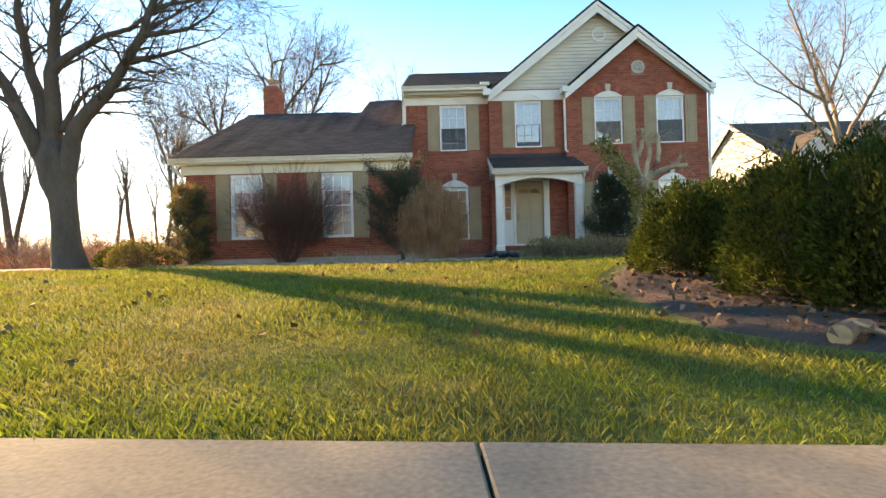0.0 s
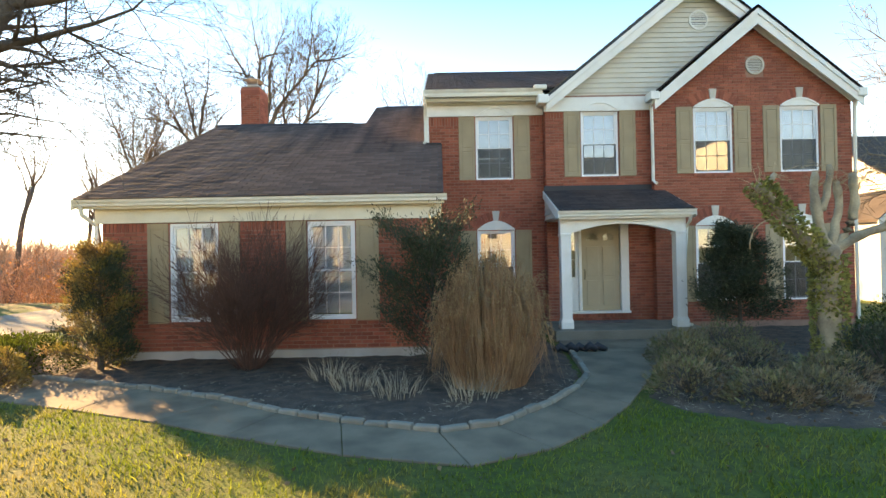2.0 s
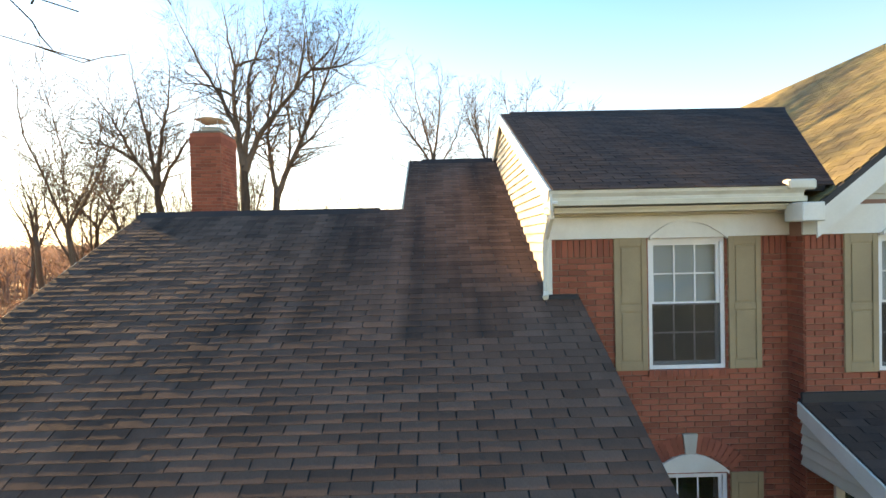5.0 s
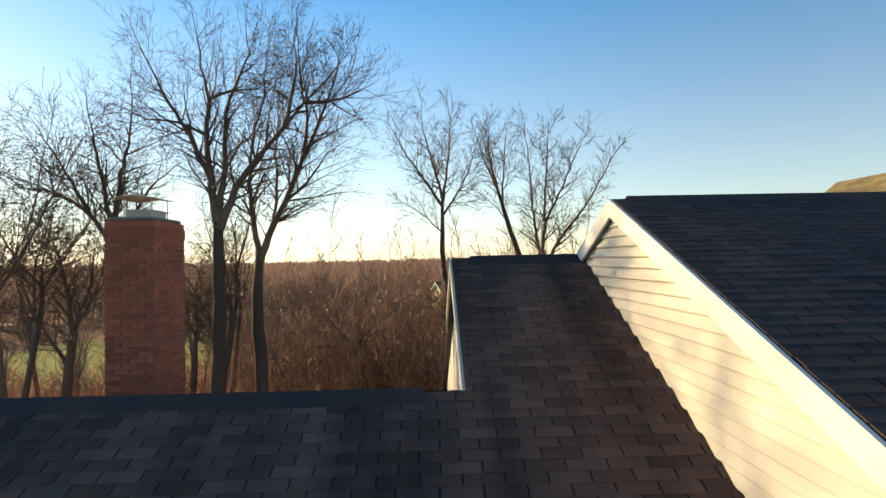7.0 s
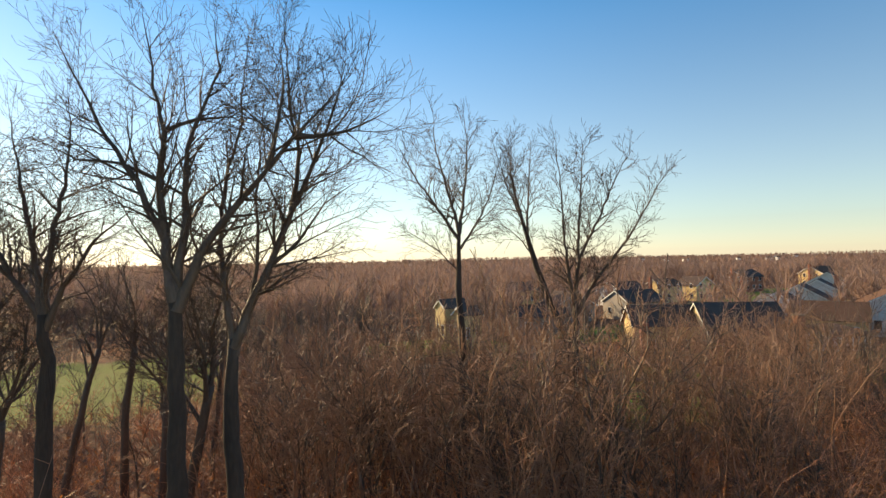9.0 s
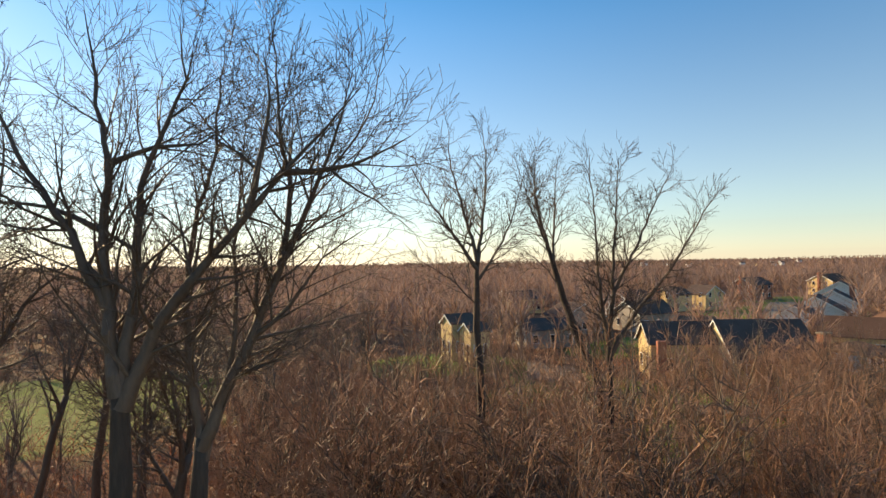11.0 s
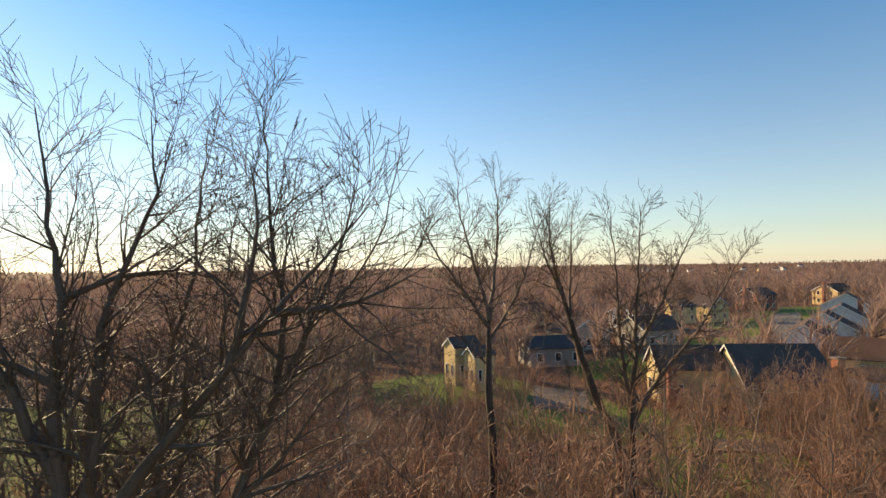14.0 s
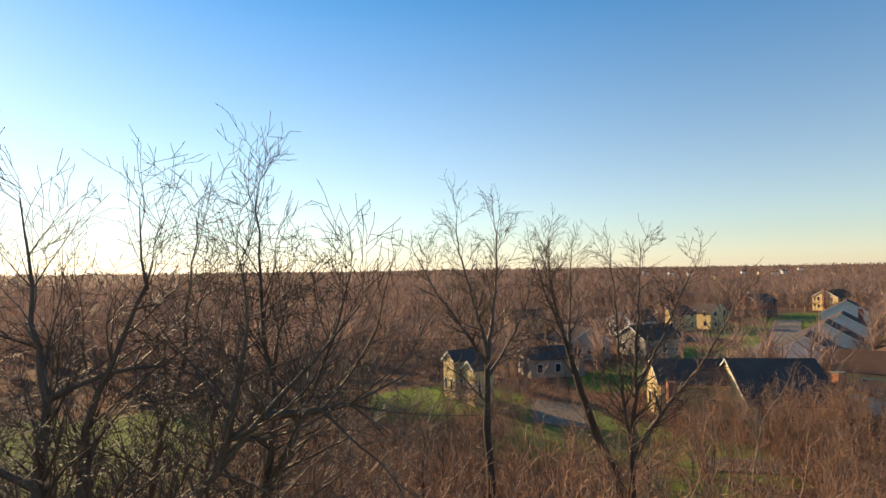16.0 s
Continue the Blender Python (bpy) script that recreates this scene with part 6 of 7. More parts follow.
heap = Build()
for k in range(5):
    a = rnd.uniform(0, 6.28)
    heap.tube([(1.15 + 0.17 * k, 14.55 + 0.05 * math.sin(k * 2), 0.40), (1.24 + 0.17 * k, 14.6 + 0.06 * math.cos(k * 3), 0.44 + 0.03 * (k % 2)), (1.36 + 0.17 * k, 14.52, 0.395)], [0.05, 0.075, 0.045], 8)
tagged(heap.make("tarp", LEAD, smooth=True), "black crumpled tarp lying by the porch step", "tarp")

# folded umbrella behind the house
um = thing("garden_umbrella", "folded white garden umbrella behind the house", "umbrella", at=(-5.4, 28.2, land(-5.4, 28.2)))
Build().tube([(0, 0, 0), (0, 0, 2.3)], 0.022, 8).make("pole", STEEL, um)
Build().tube([(0, 0, 0), (0, 0, 0.08)], [0.26, 0.22], 12).make("base", CONCRETE, um)
Build().tube([(0, 0, 0.95), (0, 0, 1.3), (0, 0, 1.9), (0, 0, 2.25), (0, 0, 2.32)], [0.13, 0.12, 0.10, 0.05, 0.01], 8).make("canopy", WHITE, um, smooth=True)

# small tree on the neighbour's side
SPEC_SIDE = dict(dens=[5.0, 5.6, 5.2], reach=[2.0, 1.1, 0.5], start=0.15, rise=0.02, least=0.0055)
limb_tree("small_tree", (14.4, 19.4, land(14.4, 19.4)), [(0.0, -0.2, 0.30), (0.0, 0.3, 0.21), (0.05, 1.8, 0.18), (0.02, 3.4, 0.17)],
          [(0.1, [(0.03, 3.63), (-0.69, 5.33), (-1.34, 6.98), (-2.0, 8.64), (-2.57, 9.89)]),
           (0.09, [(-0.02, 3.37), (-1.11, 4.83), (-2.11, 5.61), (-3.01, 6.0), (-3.6, 6.67)]),
           (0.09, [(-0.08, 2.86), (-1.38, 3.0), (-2.27, 3.77), (-3.07, 4.12), (-3.88, 4.27), (-4.57, 3.9)]),
           (0.07, [(-2.27, 3.77), (-3.21, 3.25), (-3.82, 3.16)]),
           (0.1, [(0.08, 3.77), (0.11, 5.72), (-0.09, 7.77), (-0.23, 9.62)]),
           (0.09, [(0.12, 3.77), (0.86, 5.59), (1.53, 7.22), (2.1, 8.74)]),
           (0.08, [(0.11, 3.47), (1.23, 4.56), (2.38, 5.45), (3.22, 6.04)]),
           (0.07, [(-0.69, 5.33), (-1.58, 5.96), (-2.56, 7.22), (-3.26, 7.85)]),
           (0.06, [(0.11, 5.72), (0.82, 7.34), (1.08, 8.97), (1.02, 10.21)]),
           (0.07, [(0.09, 3.16), (1.49, 3.43), (2.74, 4.11)])],
          SPEC_SIDE, BARK_PALE, "small leafless ornamental tree on the side lawn", 24, drift=0.3)

# ---- houses round about ----
def simple_house(x, y, w, d, h, yaw, wall, roof, label, ridge="x", pitch=0.55, chimney=None, base=None, stack=0.7, name="neighbour_house", windows=True, eave=0.35, shade=WHITE, win=1.0):
    """A house far off: walls with gables, two roof slopes with rakes, windows with frames. w along its own x, d along its y."""
    z0 = land(x, y) - 0.1 if base is None else base
    t = thing(name, label, "house", "houses around", at=(x, y, z0))
    t.rotation_euler = (0, 0, radians(yaw))
    a, b = w / 2, d / 2
    run = b if ridge == "x" else a
    top = h + run * pitch
    bd = Build()
    if ridge == "x":
        bd.prism([(-a, -b, 0), (-a, b, 0), (-a, b, h), (-a, 0, top - 0.05), (-a, -b, h)], (w, 0, 0))
    else:
        bd.prism([(-a, -b, 0), (a, -b, 0), (a, -b, h), (0, -b, top - 0.05), (-a, -b, h)], (0, d, 0))
    bd.make("wall", wall, t)
    e = eave
    for s in (-1, 1):
        if ridge == "x":
            o = [(-a - e, s * (b + e), h - e * pitch), (a + e, s * (b + e), h - e * pitch), (a + e, 0, top), (-a - e, 0, top)]
        else:
            o = [(s * (a + e), -b - e, h - e * pitch), (s * (a + e), b + e, h - e * pitch), (0, b + e, top), (0, -b - e, top)]
        Build().prism(o, (0, 0, 0.10)).make("roof", roof, t)
        for q in (-1, 1):
            if ridge == "x":
                p = [(q * (a + e) - 0.02, s * (b + e), h - e * pitch - 0.14), (q * (a + e) - 0.02, 0, top - 0.14), (q * (a + e) - 0.02, 0, top + 0.06), (q * (a + e) - 0.02, s * (b + e), h - e * pitch + 0.06)]
                Build().prism(p, (0.04, 0, 0)).make("rake_board", shade, t)
            else:
                p = [(s * (a + e), q * (b + e) - 0.02, h - e * pitch - 0.14), (0, q * (b + e) - 0.02, top - 0.14), (0, q * (b + e) - 0.02, top + 0.06), (s * (a + e), q * (b + e) - 0.02, h - e * pitch + 0.06)]
                Build().prism(p, (0, 0.04, 0)).make("rake_board", shade, t)
    if windows:
        floors = [1.0] + ([3.7] if h > 4.5 else [])
        for zf in floors:
            for s in (-1, 1):
                n = max(2, int(w / 2.6))
                for i in range(n):
                    xx = -a + w * (i + 0.5) / n
                    o = Build().box((xx - 0.5 * win, s * (b + 0.02) - 0.03, zf), (xx + 0.5 * win, s * (b + 0.02) + 0.03, zf + 1.4), 0.01).make("window", VINYL, t)
                    Build().box((xx - 0.5 * win + 0.07, s * (b + 0.055) - 0.01, zf + 0.07), (xx + 0.5 * win - 0.07, s * (b + 0.055) + 0.01, zf + 1.33)).make("pane", PANE_FAR, o)
                n = max(2, int(d / 3.2))
                for i in range(n):
                    yy = -b + d * (i + 0.5) / n
                    o = Build().box((s * (a + 0.02) - 0.03, yy - 0.5 * win, zf), (s * (a + 0.02) + 0.03, yy + 0.5 * win, zf + 1.4), 0.01).make("window", VINYL, t)
                    Build().box((s * (a + 0.055) - 0.01, yy - 0.5 * win + 0.07, zf + 0.07), (s * (a + 0.055) + 0.01, yy + 0.5 * win - 0.07, zf + 1.33)).make("pane", PANE_FAR, o)
    if chimney:
        cx, cy = chimney
        Build().box((cx - 0.45, cy - 0.35, 0), (cx + 0.45, cy + 0.35, top + stack), 0.02).make("chimney", BRICK_FAR, t)
    return t


PANE_FAR = material("dark_pane", (0.03, 0.035, 0.045), 0.08, 0.1, 1, 5, 0.0, spec=0.6)
BRICK_FAR = material("far_brick", (0.34, 0.13, 0.08), 0.9, 0.15, 1, 8, 0.0)

# the house next door: a gabled garage wing before a taller block
# sunlit siding is coloured white, the shaded wing's siding grey
nb = simple_house(20.4, 26.3, 12.0, 7.6, 3.95, 0, WHITE, ROOF_GREY, "house next door, its sunlit gable siding put in as white", base=0.2, windows=False, pitch=0.60, eave=0.22)
wing = simple_house(15.9, 23.6, 5.2, 2.6, 2.85, 0, GREY_SIDING, ROOF_GREY, "gabled garage wing next door, its shaded siding put in as grey", ridge="y", base=0.2, windows=False, pitch=0.85, name="neighbour_garage", eave=0.15)
for ob, axis, plane, u0, u1, z1, top_ in ((wing, "x", -1.3, -2.6, 2.6, 5.0, lambda x: 2.8 + (2.6 - abs(x)) * 0.85), (nb, "y", -6.0, -3.8, 3.8, 6.2, lambda y: 3.9 + (3.8 - abs(y)) * 0.60)):
    wall = [c for c in ob.children if c.name.startswith("wall")][0]
    siding("siding", wall, GREY_SIDING if ob is wing else WHITE, axis, plane, u0, u1, 0.3, z1, top=top_, reveal=0.13)
# across the street, seen only in the window panes
simple_house(4, -26, 14, 9, 5.4, 0, WHITE, ROOF_GREY, "pale two-storey house across the street", base=-0.2)
simple_house(-16, -27, 13, 9, 5.2, 0, SIDING, ROOF_BROWN, "pale two-storey house across the street", base=-0.2)
# houses beyond the woods
FAR = [
    (-1.0, 87.8, 3.4, 2.5, 4.5, 28, YELLOW_SIDING, ROOF_GREY, "cream two-storey house at the edge of the woods", "x", 0.75, None),
    (0.75, 85.0, 2.6, 2.3, 3.9, 28, YELLOW_SIDING, ROOF_GREY, "cream gabled front of the house by the woods", "x", 0.75, None),
    (15.0, 112.0, 9, 6, 3.2, 10, DUN_SIDING, ROOF_GREY, "grey-roofed house beyond the woods", "x", 0.5, None),
    (24.4, 84.5, 7.6, 5.2, 4.15, -7, YELLOW_SIDING, ROOF_DARK, "cream house with a dark roof among bare trees", "x", 0.78, (-3.2, -4.4)),
    (31.9, 81.5, 8.6, 9.6, 2.8, -7, YELLOW_SIDING, ROOF_DARK, "long dark-roofed house among bare trees", "x", 0.76, None),
    (51.5, 92.5, 8.4, 8.4, 3.2, -38, YELLOW_SIDING, ROOF_BROWN, "pale house with a brown roof and brick chimney", "x", 0.5, None),
    (63.0, 96.0, 11, 10, 3.2, -38, GREY_SIDING, ROOF_BROWN, "pale house with a broad brown roof", "y", 0.55, None),
    (53.0, 105.0, 8.4, 8, 3.6, -40, GREY_SIDING, ROOF_DARK, "grey-sided gabled house in a row", "y", 0.6, None),
    (66.5, 119.0, 9.0, 9, 3.7, -40, GREY_SIDING, ROOF_DARK, "grey-sided gabled house in a row", "y", 0.6, None),
    (80.5, 133.0, 9.0, 9, 4.0, -40, GREY_SIDING, ROOF_DARK, "grey-sided gabled house in a row", "y", 0.6, (3.0, 3.0)),
    (107.0, 165.0, 11, 10, 4.0, -40, GREY_SIDING, ROOF_DARK, "grey-sided gabled house in a row", "y", 0.6, None),
    (62.0, 168.0, 7.5, 7, 4.6, 25, YELLOW_SIDING, ROOF_BROWN, "tan two-storey house across the green", "x", 0.55, (-5.0, 0)),
    (73.0, 172.0, 7.5, 7, 4.6, 25, YELLOW_SIDING, ROOF_DARK, "tan two-storey house across the green", "y", 0.6, None),
    (104.0, 200.0, 9, 8, 5.2, 20, BRICK_FAR, ROOF_DARK, "brick two-storey house with a chimney across the green", "x", 0.55, (-5.0, 0)),
    (142.0, 215.0, 10, 9, 5.2, 20, YELLOW_SIDING, ROOF_BROWN, "tan two-storey house with a chimney across the green", "x", 0.55, (-5.4, 0)),
    (38.0, 128.0, 9, 8, 3.6, 20, DUN_SIDING, ROOF_DARK, "grey house half hidden by bare trees", "x", 0.55, None),
    (24.0, 128.0, 9, 8, 3.4, 15, DUN_SIDING, ROOF_DARK, "grey house half hidden by bare trees", "y", 0.55, None),
    (20.0, 165.0, 10, 8, 3.8, 10, YELLOW_SIDING, ROOF_DARK, "grey house half hidden by bare trees", "x", 0.5, None),
    (46.0, 156.0, 9, 8, 4.0, 25, GREY_SIDING, ROOF_DARK, "grey house half hidden by bare trees", "x", 0.55, None),
]
for x, y, w, d, h, yaw, wm, rm, lb, rg, pt, chm in FAR:
    simple_house(x, y, w, d, h, yaw, wm, rm, lb, rg, pt, chm, stack=-1.6 if y < 90 else 0.7, win=0.5 if d < 3 else 1.0, eave=0.2 if d < 3 else 0.35)
# a brick stack by the glazed porch
stack = thing("chimney", "red brick chimney stack beside the glazed porch", "chimney", at=(39.4, 81.4, land(39.4, 81.4)))
stack.rotation_euler = (0, 0, radians(14))
Build().box((-0.55, -0.4, -0.2), (0.55, 0.4, 4.6), 0.02).make("shaft", BRICK_FAR, stack)
Build().box((-0.65, -0.5, 4.6), (0.65, 0.5, 4.8), 0.02).make("cap", CONCRETE, stack)
# pale houses on the slopes along the horizon
r3 = random.Random(61)
for k in range(14):
    y = r3.uniform(560, 1050)
    x = y * r3.uniform(0.36, 0.80)
    simple_house(x, y, r3.uniform(5, 9), 5, r3.uniform(3, 4), r3.uniform(-20, 40), r3.choice((WHITE, GREY_SIDING, YELLOW_SIDING)), ROOF_GREY, "small pale house on the far slope", "x", 0.5, base=land(x, y) + r3.uniform(0.5, 5), windows=False)
# glazed porch beside the brown-roofed house
sx, sy = 42.9, 80.0
sun_room = thing("sunroom", "white glazed sunroom with a low brown roof", "sunroom", at=(sx, sy, land(sx, sy)))
sun_room.rotation_euler = (0, 0, radians(20))
Build().box((-2.6, -2.0, -0.3), (2.6, 2.0, 0.8), 0.02).make("base", YELLOW_SIDING, sun_room)
Build().prism([(-2.9, -2.3, 2.55), (2.9, -2.3, 2.55), (2.9, 2.3, 3.3), (-2.9, 2.3, 3.3)], (0, 0, 0.15)).make("roof", ROOF_BROWN, sun_room)
for i in range(6):
    x = -2.6 + 5.2 * i / 5
    Build().box((x - 0.09, -2.0, 0.8), (x + 0.09, -1.85, 2.6), 0.01).make("post", VINYL, sun_room)
    if i < 5:
        Build().box((x + 0.10, -1.95, 0.8), (x + 0.94, -1.93, 2.5)).make("pane", PANE_FAR, sun_room)
Build().box((-2.6, -1.9, 0.8), (-2.5, 1.9, 2.6)).make("side_wall", VINYL, sun_room)
# lanes between those houses
slab_path("lane", [(26, 100), (44, 112), (58, 128), (74, 148), (98, 182), (140, 240)], [(28, 96), (47, 108), (63, 124), (80, 145), (105, 180), (147, 238)], lambda x, y: land(x, y) + 0.12, CONCRETE, 0.3, "pale concrete lane between houses", "road")
slab_path("lane", [(58, 128), (76, 121)], [(60, 133), (79, 127)], lambda x, y: land(x, y) + 0.12, CONCRETE, 0.3, "pale concrete drive to a house", "road")
slab_path("lane", [(74, 148), (92, 140)], [(76, 152), (95, 146)], lambda x, y: land(x, y) + 0.12, CONCRETE, 0.3, "pale concrete drive to a house", "road")
slab_path("patio", [(5.6, 79), (11.6, 77.5)], [(7.4, 88), (13.4, 87)], lambda x, y: land(x, y) + 0.15, WALK_CONCRETE, 0.3, "pale concrete patio behind a house", "patio")
slab_path("patio", [(16.5, 66), (23.8, 64.6)], [(17.2, 69.2), (24.8, 68)], lambda x, y: land(x, y) + 0.15, WALK_CONCRETE, 0.3, "pale concrete patio behind a house", "patio")
HOMES = [(f[0], f[1], max(f[2], f[3]) * 0.56) for f in FAR] + [(sx, sy, 3.2), (39.4, 81.4, 1.0)]


def sunny_gap(x, y, tall=12.0):
    """Whether a tree here would keep the low sun off a wall or lawn that lies in the light."""
    for a, b, r in [(h[0], h[1], 4.5) for h in HOMES[:16]] + [(14.3, 27.0, 4.0), (78, 150, 13.0), (60, 135, 8.0), (-38, 74, 11.0), (-31, 67, 6.0), (9, 76, 6.0), (14, 60, 4.0), (9.5, 83, 6.0), (20, 67, 4.5)]:
        dx, dy = x - a, y - b
        along, off = (dy - dx) * 0.707, abs(dx + dy) * 0.707
        if 0 < along < tall / 0.33 and off < r:
            return True
    return False


def clear_of(x, y, room=0.0):
    return all(math.hypot(x - a, y - b) > r + room for a, b, r in HOMES) and not any(math.hypot(x - a, y - b) < r * 0.8 for a, b, r in LAWNS)


# ---- woods behind the house ----
SPEC_W = dict(dens=[5.0, 5.8, 5.8], reach=[2.5, 1.25, 0.55], start=0.10, rise=0.03, least=0.0042)
SPEC_M = dict(dens=[4.6, 5.4, 5.2], reach=[2.2, 1.15, 0.55], start=0.08, rise=0.035, least=0.0065)


def woods_tree(x, y, trunk, limbs, spec, seed, label, mat=None):
    """A tree of the woods, given by x and height in the world."""
    z = land(x, y)
    return limb_tree("woodland_tree", (x, y, z), [(a - x, h - z, r) for a, h, r in trunk], [(r, [(a - x, h - z) for a, h in way]) for r, way in limbs], spec, mat or BARK_WOODS, label, seed, "woodland trees", bark=BARK_TRUNK)


woods_tree(-9.4, 31.2, [(-9.4, -0.3, 0.328), (-9.46, 0.8, 0.257), (-9.44, 2.5, 0.218), (-9.34, 5.5, 0.195), (-9.38, 8.5, 0.164)],
           [(0.15, [(-9.38, 8.3), (-9.62, 9.6), (-9.78, 10.9), (-9.72, 12.0), (-9.97, 13.0), (-10.1, 13.9), (-10.3, 14.7)]),
            (0.10, [(-9.62, 9.6), (-10.2, 10.9), (-10.9, 12.1), (-11.4, 13.2), (-11.7, 14.0)]),
            (0.13, [(-9.36, 8.3), (-9.2, 10.2), (-9.25, 11.6), (-8.85, 12.8), (-8.7, 13.5), (-8.78, 14.6)]),
            (0.15, [(-9.32, 8.1), (-8.82, 9.3), (-8.25, 10.1), (-7.45, 11.1), (-6.85, 11.8), (-6.2, 12.5), (-5.6, 13.2)]),
            (0.08, [(-7.45, 11.1), (-7.2, 12.2), (-7.1, 13.0), (-7.2, 13.8)]),
            (0.07, [(-6.85, 11.8), (-6.1, 11.85), (-5.4, 12.05), (-4.8, 12.4)]),
            (0.06, [(-9.72, 12.0), (-9.1, 12.3), (-8.4, 12.4), (-7.8, 12.8)]),
            (0.06, [(-9.78, 10.9), (-10.6, 11.3), (-11.5, 11.4), (-12.3, 11.8)])],
           SPEC_W, 101, "tall spreading bare tree behind the house")
woods_tree(-8.3, 32.0, [(-8.3, -0.3, 0.296), (-8.3, 0.8, 0.226), (-8.35, 2.5, 0.195), (-8.5, 5.5, 0.172), (-8.45, 7.4, 0.148)],
           [(0.13, [(-8.45, 7.2), (-7.7, 9.0), (-7.2, 10.3), (-7.05, 11.7), (-7.3, 13.2), (-7.4, 15.0)]),
            (0.11, [(-8.45, 7.2), (-8.75, 9.2), (-8.7, 11.0), (-8.4, 12.4), (-8.3, 14.5)]),
            (0.08, [(-7.2, 10.3), (-6.6, 11.4), (-6.1, 12.6), (-5.8, 13.6)]),
            (0.08, [(-8.4, 7.0), (-8.0, 9.0), (-8.05, 11.0), (-7.9, 13.4)]),
            (0.06, [(-7.7, 9.0), (-7.0, 9.6), (-6.4, 10.4), (-5.7, 10.9)])],
           SPEC_W, 102, "tall leaning bare tree behind the house")
woods_tree(-13.7, 33.5, [(-13.7, -0.3, 0.296), (-13.7, 0.8, 0.234), (-13.75, 3.0, 0.203), (-13.6, 6.0, 0.172), (-13.7, 7.9, 0.156)],
           [(0.11, [(-13.7, 7.7), (-14.6, 8.9), (-15.8, 9.6), (-17.0, 9.8), (-18.0, 10.3)]),
            (0.12, [(-13.7, 7.7), (-14.2, 9.8), (-14.7, 11.6), (-15.1, 13.2)]),
            (0.12, [(-13.7, 7.7), (-13.6, 9.8), (-13.3, 11.8), (-13.4, 13.6)]),
            (0.11, [(-13.65, 7.5), (-13.0, 8.9), (-12.3, 9.9), (-11.4, 10.6)]),
            (0.08, [(-14.6, 8.9), (-15.4, 10.6), (-16.2, 12.0)])],
           SPEC_W, 103, "tall bare tree at the edge of the woods")
for k, (x, y, h, sd) in enumerate([(-12.6, 38.5, 12.6, 104), (-17.0, 36.0, 11.6, 105), (-15.5, 43.0, 11.4, 111), (-15.3, 31.4, 13.2, 119), (-18.0, 35.0, 13.4, 120)]):
    wild_tree("woodland_tree", (x, y, land(x, y)), h, 0.5, sd, "tall bare tree at the edge of the woods", SPEC_M, BARK_WOODS, 5, 0.45, 0.22 if k < 3 else 0.13)
woods_tree(-2.5, 44.8, [(-2.6, -2.6, 0.250), (-2.55, -1.0, 0.195), (-2.45, 4.0, 0.172), (-2.55, 8.0, 0.140), (-2.5, 10.4, 0.117)],
           [(0.10, [(-2.5, 10.0), (-3.5, 11.5), (-4.5, 12.9), (-5.3, 14.4)]), (0.10, [(-2.5, 10.3), (-2.9, 12.0), (-3.5, 14.3), (-3.6, 16.0)]),
            (0.10, [(-2.5, 10.3), (-2.2, 12.4), (-2.0, 14.6), (-2.1, 16.1)]), (0.08, [(-2.45, 9.6), (-1.4, 11.2), (-0.7, 13.0), (-0.4, 14.2)]), (0.05, [(-2.5, 8.5), (-3.6, 9.6), (-4.8, 10.4)])],
           SPEC_M, 106, "slender bare tree with a high crown")
woods_tree(2.9, 45.8, [(2.9, -2.6, 0.234), (2.9, -1.0, 0.195), (2.8, 4.6, 0.172), (1.9, 7.0, 0.156), (1.17, 9.2, 0.133), (0.55, 11.5, 0.101)],
           [(0.09, [(0.6, 11.2), (0.25, 13.0), (0.3, 15.0)]), (0.07, [(0.75, 10.8), (-0.1, 12.6), (-0.7, 14.4)]), (0.08, [(0.9, 10.2), (1.1, 12.4), (1.35, 14.7)]), (0.05, [(1.3, 9.0), (0.4, 10.2), (-0.5, 10.9)])],
           SPEC_M, 107, "leaning bare tree with a high crown")
woods_tree(2.7, 44.4, [(2.65, -2.6, 0.281), (2.65, -1.0, 0.218), (2.7, 3.0, 0.195), (2.82, 7.0, 0.156)],
           [(0.11, [(2.82, 6.8), (2.3, 9.4), (2.1, 11.7), (1.8, 14.2)]), (0.12, [(2.82, 6.8), (3.0, 9.4), (3.1, 11.5), (3.3, 14.5)]),
            (0.12, [(2.8, 6.4), (3.8, 8.2), (4.9, 9.6), (5.8, 11.1), (6.4, 12.3), (6.9, 13.0)]), (0.09, [(3.0, 9.0), (3.9, 10.8), (4.6, 12.4), (5.3, 13.9)]), (0.06, [(2.7, 5.0), (1.8, 6.6), (1.2, 7.6)])],
           SPEC_M, 108, "many-stemmed bare tree among brush")

# tall thin trees beyond the drive
SPEC_T = dict(dens=[2.6, 3.6, 4.2], reach=[2.2, 1.0, 0.45], start=0.05, rise=0.06, least=0.006)
for k, (x, y, h, g) in enumerate([(-28.6, 36.0, 13.0, 0.26), (-26.2, 36.5, 12.0, 0.17), (-24.6, 40.5, 11.5, 0.15), (-23.0, 40.0, 12.5, 0.20), (-21.6, 41.5, 10.0, 0.13), (-19.6, 43.0, 12.5, 0.17), (-17.8, 44.5, 12.0, 0.20), (-30.5, 38.0, 12.5, 0.20), (-33.5, 41.0, 13.0, 0.2), (-14.6, 46.0, 11.0, 0.15)]):
    wild_tree("woodland_tree", (x, y, land(x, y)), h, 0.62, 500 + k, "tall slender bare tree beyond the drive", SPEC_T, BARK_WOODS, 5, 0.30, g)
